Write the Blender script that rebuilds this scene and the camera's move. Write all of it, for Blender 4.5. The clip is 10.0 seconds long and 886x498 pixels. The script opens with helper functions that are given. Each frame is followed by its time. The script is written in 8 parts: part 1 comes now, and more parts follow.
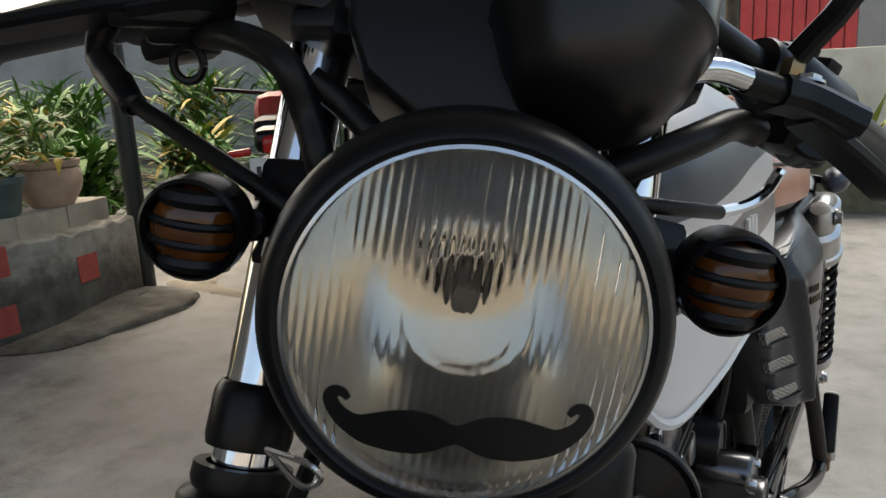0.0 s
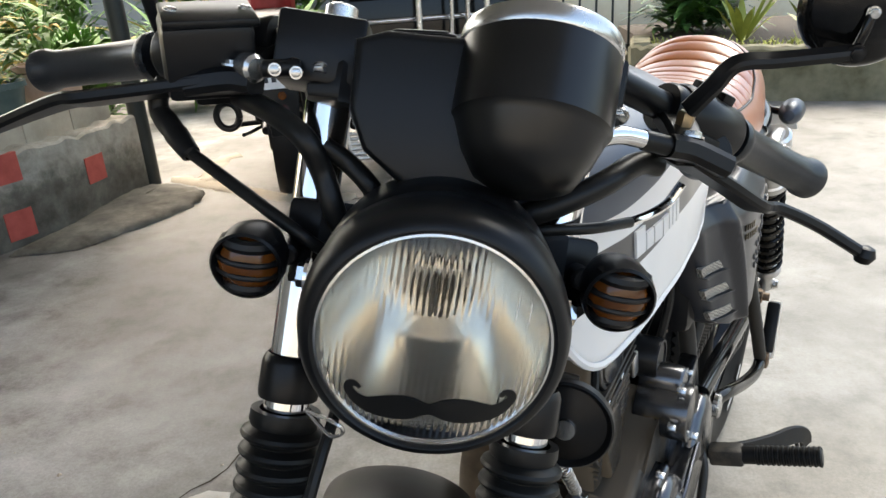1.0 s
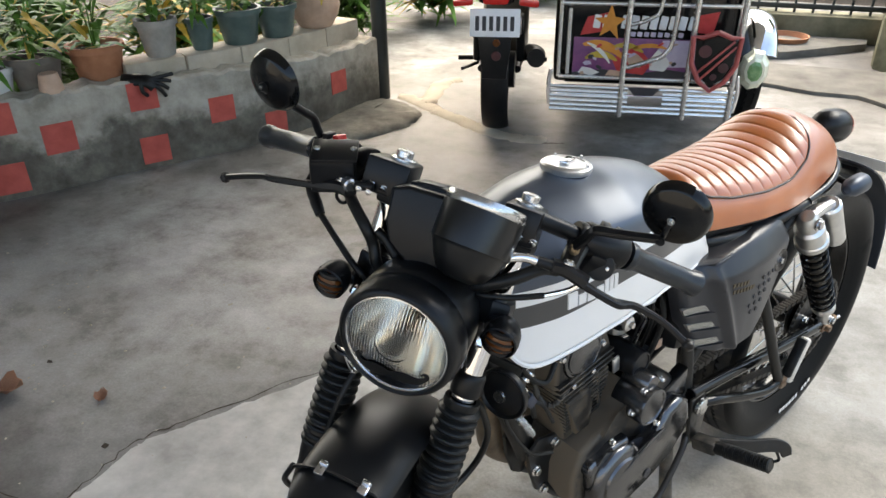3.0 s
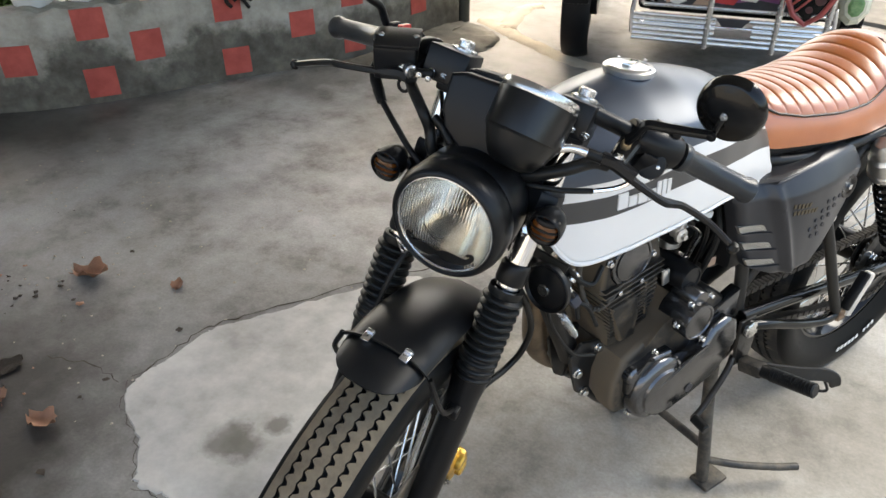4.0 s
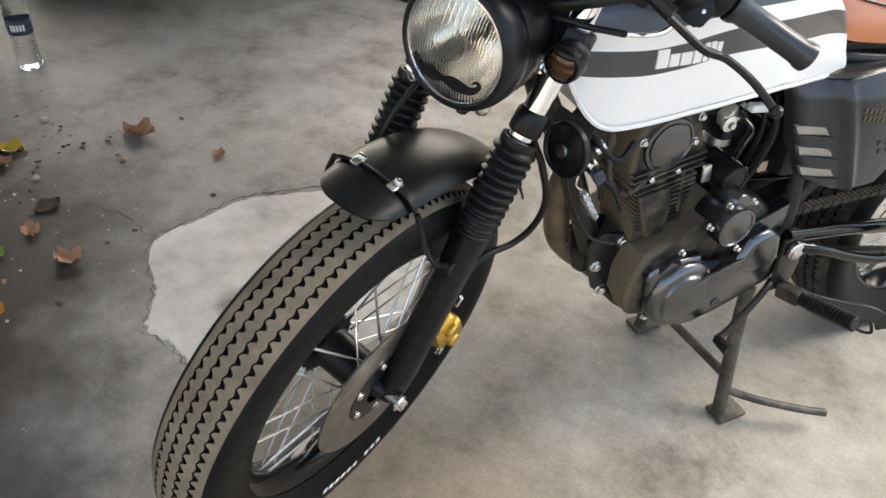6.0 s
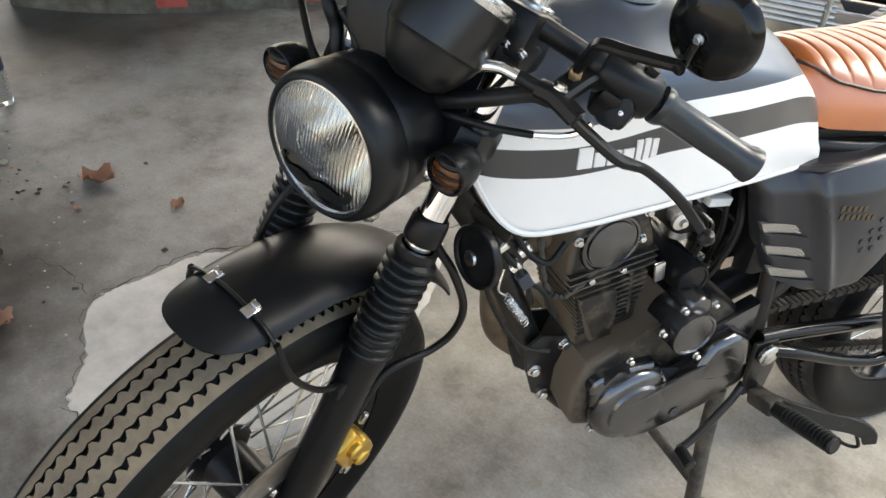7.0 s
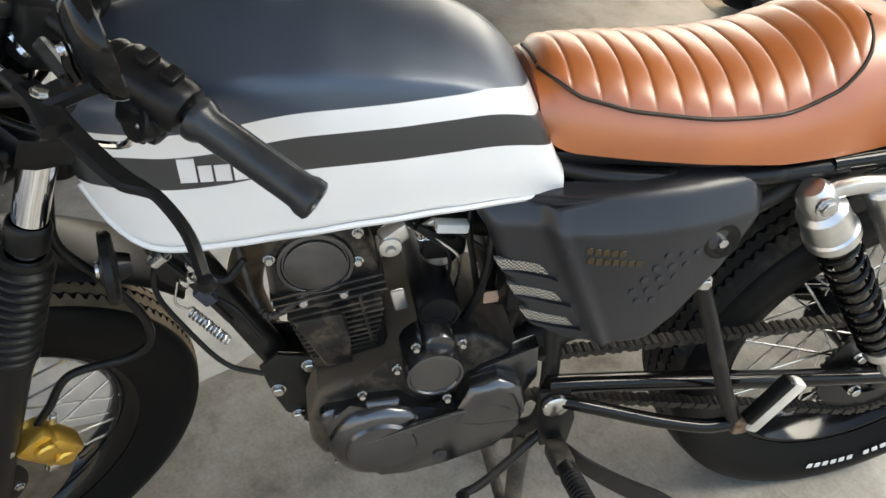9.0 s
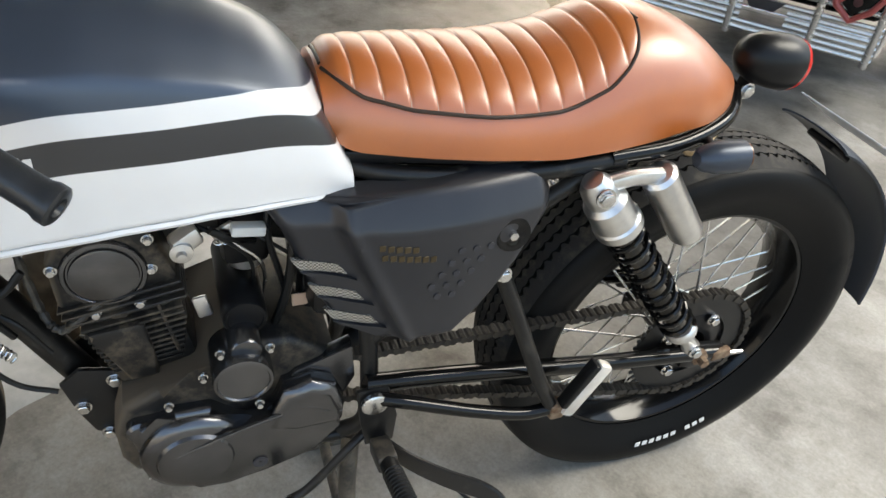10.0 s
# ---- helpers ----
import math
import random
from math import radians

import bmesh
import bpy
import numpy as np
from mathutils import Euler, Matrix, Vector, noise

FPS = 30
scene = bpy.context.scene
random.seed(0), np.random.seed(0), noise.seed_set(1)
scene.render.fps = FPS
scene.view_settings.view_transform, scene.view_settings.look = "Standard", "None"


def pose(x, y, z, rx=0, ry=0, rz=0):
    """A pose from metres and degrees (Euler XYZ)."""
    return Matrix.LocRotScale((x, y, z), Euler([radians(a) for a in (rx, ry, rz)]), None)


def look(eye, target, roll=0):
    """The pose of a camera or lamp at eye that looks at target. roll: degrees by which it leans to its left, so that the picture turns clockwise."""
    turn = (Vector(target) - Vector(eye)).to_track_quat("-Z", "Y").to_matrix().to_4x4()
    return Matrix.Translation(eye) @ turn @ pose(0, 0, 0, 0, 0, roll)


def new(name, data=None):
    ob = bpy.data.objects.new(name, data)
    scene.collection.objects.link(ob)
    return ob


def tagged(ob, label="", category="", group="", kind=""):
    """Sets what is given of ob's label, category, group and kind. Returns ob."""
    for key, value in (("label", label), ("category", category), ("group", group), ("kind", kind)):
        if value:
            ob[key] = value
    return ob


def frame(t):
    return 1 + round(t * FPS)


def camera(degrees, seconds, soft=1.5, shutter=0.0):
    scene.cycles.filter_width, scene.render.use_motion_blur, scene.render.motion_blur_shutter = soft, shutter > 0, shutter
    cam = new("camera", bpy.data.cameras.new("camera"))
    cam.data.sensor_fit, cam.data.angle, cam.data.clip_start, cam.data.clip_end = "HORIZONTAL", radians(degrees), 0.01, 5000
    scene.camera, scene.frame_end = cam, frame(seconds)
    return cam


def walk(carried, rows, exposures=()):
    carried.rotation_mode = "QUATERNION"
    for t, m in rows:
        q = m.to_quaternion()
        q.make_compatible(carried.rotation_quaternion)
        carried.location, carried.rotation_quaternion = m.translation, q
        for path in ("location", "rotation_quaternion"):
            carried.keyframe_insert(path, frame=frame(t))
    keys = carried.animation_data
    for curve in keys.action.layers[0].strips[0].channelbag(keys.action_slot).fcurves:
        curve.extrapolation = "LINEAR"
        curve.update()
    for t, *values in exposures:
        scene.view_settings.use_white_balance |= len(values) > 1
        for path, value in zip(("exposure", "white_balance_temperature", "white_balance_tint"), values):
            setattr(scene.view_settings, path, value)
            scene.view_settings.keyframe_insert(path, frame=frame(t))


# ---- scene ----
cam = camera(62.1, 10.0)
PATH = [
    (0, (0.186, 0.161, 0.969), (0.075, 2.109, 0.529), -3.0),
    (0.5, (0.191, 0.114, 1.021), (0.1, 2.031, 0.46), -3.6),
    (1, (0.211, 0.05, 1.089), (0.09, 1.899, 0.335), -3.8),
    (1.5, (0.254, -0.035, 1.176), (0.092, 1.719, 0.229), -1.3),
    (2, (0.346, -0.119, 1.278), (-0.002, 1.571, 0.264), -0.8),
    (2.2, (0.395, -0.154, 1.310), (-0.049, 1.517, 0.300), -0.3),
    (3.3, (0.55, -0.243, 1.426), (-0.178, 1.352, 0.464), -0.8),
    (3.5, (0.567, -0.254, 1.425), (-0.184, 1.305, 0.422), -0.5),
    (4, (0.568, -0.275, 1.375), (-0.249, 1.174, 0.265), -0.5),
    (4.5, (0.561, -0.281, 1.296), (-0.355, 1.05, 0.116), -1.5),
    (5, (0.591, -0.297, 1.232), (-0.4, 0.934, 0.005), 2.7),
    (5.2, (0.605, -0.296, 1.210), (-0.341, 0.953, -0.037), 4.8),
    (6.3, (0.663, -0.191, 1.224), (-0.255, 1.108, 0.011), 3.4),
    (6.5, (0.652, -0.144, 1.227), (-0.267, 1.163, 0.025), 3.8),
    (7, (0.663, 0.001, 1.231), (-0.329, 1.27, 0.045), 3.5),
    (7.5, (0.711, 0.127, 1.242), (-0.353, 1.304, 0.025), 1.1),
    (8, (0.798, 0.276, 1.239), (-0.364, 1.3, -0.026), -0.3),
    (8.5, (0.883, 0.397, 1.233), (-0.332, 1.344, -0.042), -0.6),
    (9, (0.945, 0.469, 1.231), (-0.246, 1.455, -0.036), 1.5),
    (9.5, (0.996, 0.518, 1.239), (-0.125, 1.592, -0.022), 3.3),
    (10, (1.025, 0.545, 1.236), (0.025, 1.749, -0.008), 5.9),
]
walk(cam, [(t, look(eye, target, roll)) for t, eye, target, roll in PATH], [(0.0, 1.07, 7400, 7), (0.5, 1.96, 7300, 7), (1.0, 2.06, 7250, 7), (1.5, 1.93, 7200, 7), (2.0, 1.96, 7200, 7), (3.5, 2.20, 7200, 7), (5.0, 2.35, 7800, 10), (6.5, 2.42, 7600, 8), (8.0, 2.34, 7700, 7), (8.5, 2.20, 7700, 7), (9.0, 2.08, 7650, 6), (10.0, 2.05, 7450, 6)])


# ---- world and light ----
world = bpy.data.worlds.new("sky")
scene.world = world
world.use_nodes = True
wt = world.node_tree
sky = wt.nodes.new("ShaderNodeTexSky")
sky.sky_type, sky.sun_disc = "NISHITA", False
sky.sun_elevation, sky.sun_rotation = radians(48), radians(328)
sky.air_density, sky.dust_density, sky.ozone_density = 1.0, 4.0, 1.0
wt.links.new(sky.outputs[0], wt.nodes["Background"].inputs[0])
wt.nodes["Background"].inputs[1].default_value = 0.15
sun = new("sun", bpy.data.lights.new("sun", "SUN"))
sun.data.energy, sun.data.angle, sun.data.color = 1.4, radians(36), (1.0, 0.985, 0.955)
sun.matrix_world = look((13, 21, 28), (0, 0, 0))


# ---- materials ----
def nodes_of(name, rough=0.5, metal=0.0, spec=0.5):
    m = bpy.data.materials.new(name)
    m.use_nodes = True
    b = m.node_tree.nodes["Principled BSDF"]
    b.inputs["Roughness"].default_value, b.inputs["Metallic"].default_value = rough, metal
    b.inputs["Specular IOR Level"].default_value = spec
    return m, m.node_tree, b


def tex(nt, scale, detail=4.0, rough=0.6, kind="ShaderNodeTexNoise"):
    co = nt.nodes.new("ShaderNodeTexCoord")
    n = nt.nodes.new(kind)
    n.inputs["Scale"].default_value = scale
    if kind == "ShaderNodeTexNoise":
        n.inputs["Detail"].default_value, n.inputs["Roughness"].default_value = detail, rough
    nt.links.new(co.outputs["Object"], n.inputs["Vector"])
    return n


def ramp(nt, source, stops):
    r = nt.nodes.new("ShaderNodeValToRGB")
    while len(r.color_ramp.elements) < len(stops):
        r.color_ramp.elements.new(0.5)
    for e, (p, c) in zip(r.color_ramp.elements, stops):
        e.position, e.color = p, (*c, 1) if len(c) == 3 else c
    nt.links.new(source, r.inputs[0])
    return r.outputs[0]


def mixc(nt, fac, a, b, mode="MIX"):
    m = nt.nodes.new("ShaderNodeMix")
    m.data_type, m.blend_type = "RGBA", mode
    for s, v in ((m.inputs[0], fac), (m.inputs[6], a), (m.inputs[7], b)):
        if isinstance(v, bpy.types.NodeSocket):
            nt.links.new(v, s)
        else:
            s.default_value = v if isinstance(v, (int, float)) else (*v, 1)
    return m.outputs[2]


def bump(nt, b, source, strength, distance):
    n = nt.nodes.new("ShaderNodeBump")
    n.inputs["Strength"].default_value, n.inputs["Distance"].default_value = strength, distance
    nt.links.new(source, n.inputs["Height"])
    nt.links.new(n.outputs[0], b.inputs["Normal"])


def surface(name, dark, light, rough=0.5, metal=0.0, scale=30.0, fine=400.0, relief=0.1, depth=0.001, rough_var=0.12, spec=0.5, coat=0.0):
    """Two scales of variation: slow stains between two colours and fine relief."""
    m, nt, b = nodes_of(name, rough, metal, spec)
    slow, quick = tex(nt, scale), tex(nt, fine, 3.0)
    col = ramp(nt, slow.outputs[0], [(0.3, dark), (0.7, light)])
    nt.links.new(col, b.inputs["Base Color"])
    mr = nt.nodes.new("ShaderNodeMapRange")
    mr.inputs["To Min"].default_value, mr.inputs["To Max"].default_value = max(0.03, rough - rough_var), min(1.0, rough + rough_var)
    nt.links.new(slow.outputs[0], mr.inputs[0])
    nt.links.new(mr.outputs[0], b.inputs["Roughness"])
    b.inputs["Coat Weight"].default_value = coat
    bump(nt, b, quick.outputs[0], relief, depth)
    return m


def dusty(name, base, dust, amount=0.5, rough=0.5, metal=0.0, scale=14.0, spec=0.5, road=0.0):
    """A base colour with patches of dry dust and a fine grain; road: dust thrown on the faces turned forward."""
    m, nt, b = nodes_of(name, rough, metal, spec)
    slow, quick = tex(nt, scale, 8.0, 0.7), tex(nt, 500, 3.0)
    fac = ramp(nt, slow.outputs[0], [(0.62 - 0.35 * amount, (0, 0, 0)), (0.78 - 0.1 * amount, (1, 1, 1))])
    if road:
        geo, dot, up = nt.nodes.new("ShaderNodeNewGeometry"), nt.nodes.new("ShaderNodeVectorMath"), nt.nodes.new("ShaderNodeMapRange")
        dot.operation = "DOT_PRODUCT"
        nt.links.new(geo.outputs["Normal"], dot.inputs[0])
        dot.inputs[1].default_value = (-0.46, -0.88, 0.15)
        up.inputs["From Min"].default_value, up.inputs["From Max"].default_value, up.inputs["To Max"].default_value = 0.25, 0.85, road
        nt.links.new(dot.outputs["Value"], up.inputs[0])
        fac = mixc(nt, 1.0, fac, up.outputs[0], "LIGHTEN")
    nt.links.new(mixc(nt, fac, base, dust), b.inputs["Base Color"])
    mr = nt.nodes.new("ShaderNodeMapRange")
    mr.inputs["To Min"].default_value, mr.inputs["To Max"].default_value = rough, 0.9
    nt.links.new(fac, mr.inputs[0])
    nt.links.new(mr.outputs[0], b.inputs["Roughness"])
    bump(nt, b, quick.outputs[0], 0.15, 0.0006)
    return m


M_BLACK = surface("matt_black_paint", (0.0045, 0.0047, 0.0054), (0.0075, 0.008, 0.009), 0.36, 0, 8, 900, 0.05, 0.0004, 0.06, 0.26)
M_CUP = surface("satin_black_cup", (0.0075, 0.0074, 0.0074), (0.0120, 0.0117, 0.0115), 0.30, 0.25, 8, 900, 0.05, 0.0004, 0.05, 0.55)
M_SATIN = surface("satin_black_plastic", (0.005, 0.005, 0.0055), (0.009, 0.009, 0.0095), 0.33, 0, 20, 700, 0.06, 0.0005, 0.08, 0.24)
M_GLOSS = surface("gloss_black_paint", (0.004, 0.004, 0.004), (0.006, 0.006, 0.006), 0.12, 0, 20, 600, 0.02, 0.0003, 0.04, 0.3)
M_RUBBER = surface("black_rubber", (0.006, 0.006, 0.006), (0.012, 0.012, 0.0115), 0.38, 0, 40, 500, 0.15, 0.0005, 0.1, 0.24)
M_GRIP = surface("worn_grip_rubber", (0.011, 0.013, 0.016), (0.020, 0.023, 0.027), 0.29, 0, 12, 900, 0.12, 0.0004, 0.08, 0.5)
knurl = tex(M_GRIP.node_tree, 330, kind="ShaderNodeTexChecker")
bump(M_GRIP.node_tree, M_GRIP.node_tree.nodes["Principled BSDF"], knurl.outputs[1], 0.35, 0.0008)
M_TYRE = dusty("tyre_rubber", (0.0060, 0.0060, 0.0061), (0.015, 0.0142, 0.0132), 0.14, 0.46, 0, 9, 0.11)
M_TREAD = dusty("dusty_tread_rubber", (0.125, 0.096, 0.064), (0.215, 0.170, 0.114), 0.75, 0.85, 0, 24)
M_TREAD_R = dusty("worn_tread_rubber", (0.018, 0.017, 0.016), (0.10, 0.085, 0.065), 0.35, 0.8, 0, 24)
M_MIRROR = surface("lamp_reflector", (0.82, 0.785, 0.715), (0.88, 0.85, 0.79), 0.14, 0.86, 30, 60, 0.08, 0.001, 0.05)
M_CHROME = surface("chrome", (0.78, 0.78, 0.80), (0.86, 0.86, 0.87), 0.08, 1.0, 30, 300, 0.02, 0.0002, 0.05)
M_DISC = surface("browned_disc_steel", (0.16, 0.145, 0.125), (0.30, 0.28, 0.25), 0.42, 0.9, 40, 500, 0.1, 0.0003, 0.08)
M_STEEL = surface("bright_steel", (0.56, 0.56, 0.56), (0.66, 0.66, 0.65), 0.26, 1.0, 60, 500, 0.03, 0.0002, 0.05)
M_STAINLESS = surface("polished_stainless", (0.74, 0.73, 0.70), (0.82, 0.81, 0.78), 0.24, 0.8, 20, 300, 0.03, 0.0002, 0.05)
M_BLUEWHITE = surface("stained_pale_plastic", (0.26, 0.38, 0.41), (0.66, 0.65, 0.55), 0.5, 0, 7, 120, 0.2, 0.002)
M_ALU = surface("cast_aluminium", (0.60, 0.60, 0.60), (0.75, 0.75, 0.74), 0.33, 1.0, 40, 600, 0.12, 0.0005, 0.1)
M_RUST = surface("rusty_steel", (0.13, 0.07, 0.04), (0.34, 0.25, 0.17), 0.7, 0.5, 70, 400, 0.3, 0.0006, 0.15)
M_ENGINE = dusty("graphite_engine_metal", (0.022, 0.021, 0.020), (0.200, 0.160, 0.116), 0.42, 0.36, 0.45, 13, 0.40, 0.85)
M_COVER = surface("graphite_case_metal", (0.098, 0.100, 0.106), (0.150, 0.151, 0.156), 0.23, 0.95, 12, 900, 0.05, 0.0002, 0.06)
M_FRAME = dusty("black_frame_paint", (0.008, 0.008, 0.008), (0.060, 0.052, 0.042), 0.22, 0.32, 0, 18, 0.35, 0.5)
M_STAND = dusty("dusty_stand_steel", (0.030, 0.027, 0.024), (0.17, 0.145, 0.11), 0.6, 0.5, 0.2, 22)
M_EXHAUST = surface("browned_exhaust_steel", (0.10, 0.075, 0.05), (0.26, 0.20, 0.14), 0.55, 0.6, 22, 300, 0.15, 0.0005, 0.15)
M_GOLD = surface("gold_anodised_metal", (0.62, 0.38, 0.07), (0.80, 0.52, 0.13), 0.32, 0.9, 30, 400, 0.1, 0.0004, 0.1)
# rear guard and indicators: the sky's reflection is put into this blue-grey base
M_SKYSHEEN = surface("painted_sky_sheen", (0.040, 0.050, 0.068), (0.055, 0.066, 0.086), 0.36, 0.45, 6, 1200, 0.06, 0.0003, 0.06)
M_SIDE = surface("dark_grey_plastic", (0.026, 0.027, 0.031), (0.037, 0.037, 0.041), 0.30, 0.30, 6, 1200, 0.06, 0.0003, 0.06)
M_WHITE = surface("white_paint", (0.76, 0.75, 0.74), (0.82, 0.81, 0.80), 0.3, 0, 10, 600, 0.02, 0.0003, 0.05)
M_PALE = surface("pale_metal_peg", (0.62, 0.57, 0.50), (0.74, 0.70, 0.64), 0.5, 0.3, 40, 500, 0.2, 0.0006, 0.1)
M_AMBER = surface("amber_plastic", (0.065, 0.018, 0.003), (0.135, 0.042, 0.006), 0.12, 0, 30, 300, 0.1, 0.0006, 0.06)
M_RED = surface("red_plastic", (0.45, 0.012, 0.010), (0.6, 0.025, 0.02), 0.18, 0, 30, 300, 0.1, 0.0006, 0.06)
M_BRONZE = surface("bronze_print", (0.060, 0.043, 0.020), (0.095, 0.068, 0.034), 0.4, 0.5, 90, 500, 0.1, 0.0003)


def wire_mesh():
    m, nt, b = nodes_of("silver_mesh", 0.35, 0.8)
    ck = tex(nt, 420, kind="ShaderNodeTexChecker")
    ck.inputs["Color1"].default_value, ck.inputs["Color2"].default_value = (0.70, 0.68, 0.63, 1), (0.10, 0.095, 0.085, 1)
    nt.links.new(ck.outputs[0], b.inputs["Base Color"])
    bump(nt, b, ck.outputs[1], 0.6, 0.001)
    return m


M_MESH = wire_mesh()
M_STICKER = surface("black_vinyl", (0.006, 0.006, 0.006), (0.010, 0.010, 0.010), 0.5, 0, 30, 400, 0.05, 0.0003, 0.05, 0.3)
M_BRASS = surface("dull_brass", (0.26, 0.19, 0.11), (0.38, 0.29, 0.18), 0.35, 0.9, 40, 400, 0.1, 0.0004)
M_PIPING = surface("dark_brown_piping", (0.018, 0.010, 0.006), (0.03, 0.016, 0.01), 0.4, 0, 60, 500, 0.1, 0.0004)
M_THREAD = surface("pale_thread", (0.55, 0.42, 0.32), (0.68, 0.54, 0.42), 0.7, 0, 90, 700, 0.2, 0.0004)


def leather():
    m, nt, b = nodes_of("tan_leather", 0.36, 0.0, 0.5)
    slow, grain = tex(nt, 9, 5), tex(nt, 420, 2, kind="ShaderNodeTexVoronoi")
    col = ramp(nt, slow.outputs[0], [(0.3, (0.42, 0.094, 0.009)), (0.7, (0.50, 0.124, 0.014))])
    nt.links.new(col, b.inputs["Base Color"])
    mr = nt.nodes.new("ShaderNodeMapRange")
    mr.inputs["To Min"].default_value, mr.inputs["To Max"].default_value = 0.26, 0.38
    nt.links.new(slow.outputs[0], mr.inputs[0])
    nt.links.new(mr.outputs[0], b.inputs["Roughness"])
    bump(nt, b, grain.outputs["Distance"], 0.12, 0.0006)
    b.inputs["Coat Weight"].default_value, b.inputs["Coat Roughness"].default_value = 1.0, 0.40
    b.inputs["Coat IOR"].default_value = 1.75
    return m


M_LEATHER = leather()


def tank_paint():
    """Matt blue-grey upper half, white bands with a black one between."""
    m, nt, b = nodes_of("tank_paint", 0.38)
    L, N = nt.links, nt.nodes
    co = N.new("ShaderNodeTexCoord")
    sx = N.new("ShaderNodeSeparateXYZ")
    L.new(co.outputs["Object"], sx.inputs[0])

    def m2(op, a, c):
        n = N.new("ShaderNodeMath")
        n.operation = op
        for s, v in zip(n.inputs, (a, c)):
            if isinstance(v, bpy.types.NodeSocket):
                L.new(v, s)
            else:
                s.default_value = v
        return n.outputs[0]

    y, z = sx.outputs[1], sx.outputs[2]

    def above(z0, sweep):
        """1 where the paint lies above a band's edge, which sinks towards the front."""
        n = N.new("ShaderNodeMapRange")
        n.interpolation_type = "SMOOTHSTEP"
        for key, v in (("From Min", -0.135), ("From Max", 0.030), ("To Min", 0.0225), ("To Max", 0.0)):
            n.inputs[key].default_value = v
        L.new(y, n.inputs[0])
        d = m2("MAXIMUM", m2("ADD", y, -0.09), 0.0)
        tail = m2("MAXIMUM", m2("ADD", y, -0.175), 0.0)
        line = m2("SUBTRACT", m2("SUBTRACT", z0, n.outputs[0]), m2("ADD", m2("MULTIPLY", m2("MULTIPLY", d, d), 0.20), m2("MULTIPLY", m2("MULTIPLY", tail, tail), sweep)))
        n = N.new("ShaderNodeMapRange")
        n.inputs["From Min"].default_value, n.inputs["From Max"].default_value = -0.0004, 0.0004
        L.new(m2("SUBTRACT", z, line), n.inputs[0])
        return n.outputs[0]

    slow = tex(nt, 6)
    grey = ramp(nt, slow.outputs[0], [(0.3, (0.036, 0.052, 0.080)), (0.7, (0.044, 0.062, 0.094))])
    white = ramp(nt, slow.outputs[0], [(0.3, (0.81, 0.80, 0.79)), (0.7, (0.86, 0.85, 0.84))])
    col = mixc(nt, above(0.8425, 1.5), white, (0.014, 0.016, 0.020))
    col = mixc(nt, above(0.8770, 2.5), col, white)
    col = mixc(nt, above(0.9000, 3.6), col, grey)
    L.new(col, b.inputs["Base Color"])
    flake = tex(nt, 2500, 1)
    bump(nt, b, flake.outputs[0], 0.03, 0.0002)
    top = above(0.9000, 3.6)
    mr = N.new("ShaderNodeMapRange")
    mr.inputs["To Min"].default_value, mr.inputs["To Max"].default_value = 0.30, 0.44
    L.new(top, mr.inputs[0])
    L.new(mr.outputs[0], b.inputs["Roughness"])
    L.new(m2("MULTIPLY", top, 0.50), b.inputs["Metallic"])
    b.inputs["Coat Weight"].default_value, b.inputs["Coat Roughness"].default_value = 1.0, 0.36
    return m


M_TANK = tank_paint()


def glass(name, colour=(1, 1, 1), rough=0.02, ior=1.45):
    m, nt, b = nodes_of(name, rough)
    b.inputs["Base Color"].default_value = (*colour, 1)
    b.inputs["Transmission Weight"].default_value, b.inputs["IOR"].default_value = 1.0, ior
    return m


M_GLASS = glass("clear_glass")
M_LENS = glass("fluted_lens_glass", (1.0, 0.99, 0.96), 0.05, 1.25)
M_PET = glass("clear_plastic", (0.93, 0.95, 0.95), 0.06, 1.2)


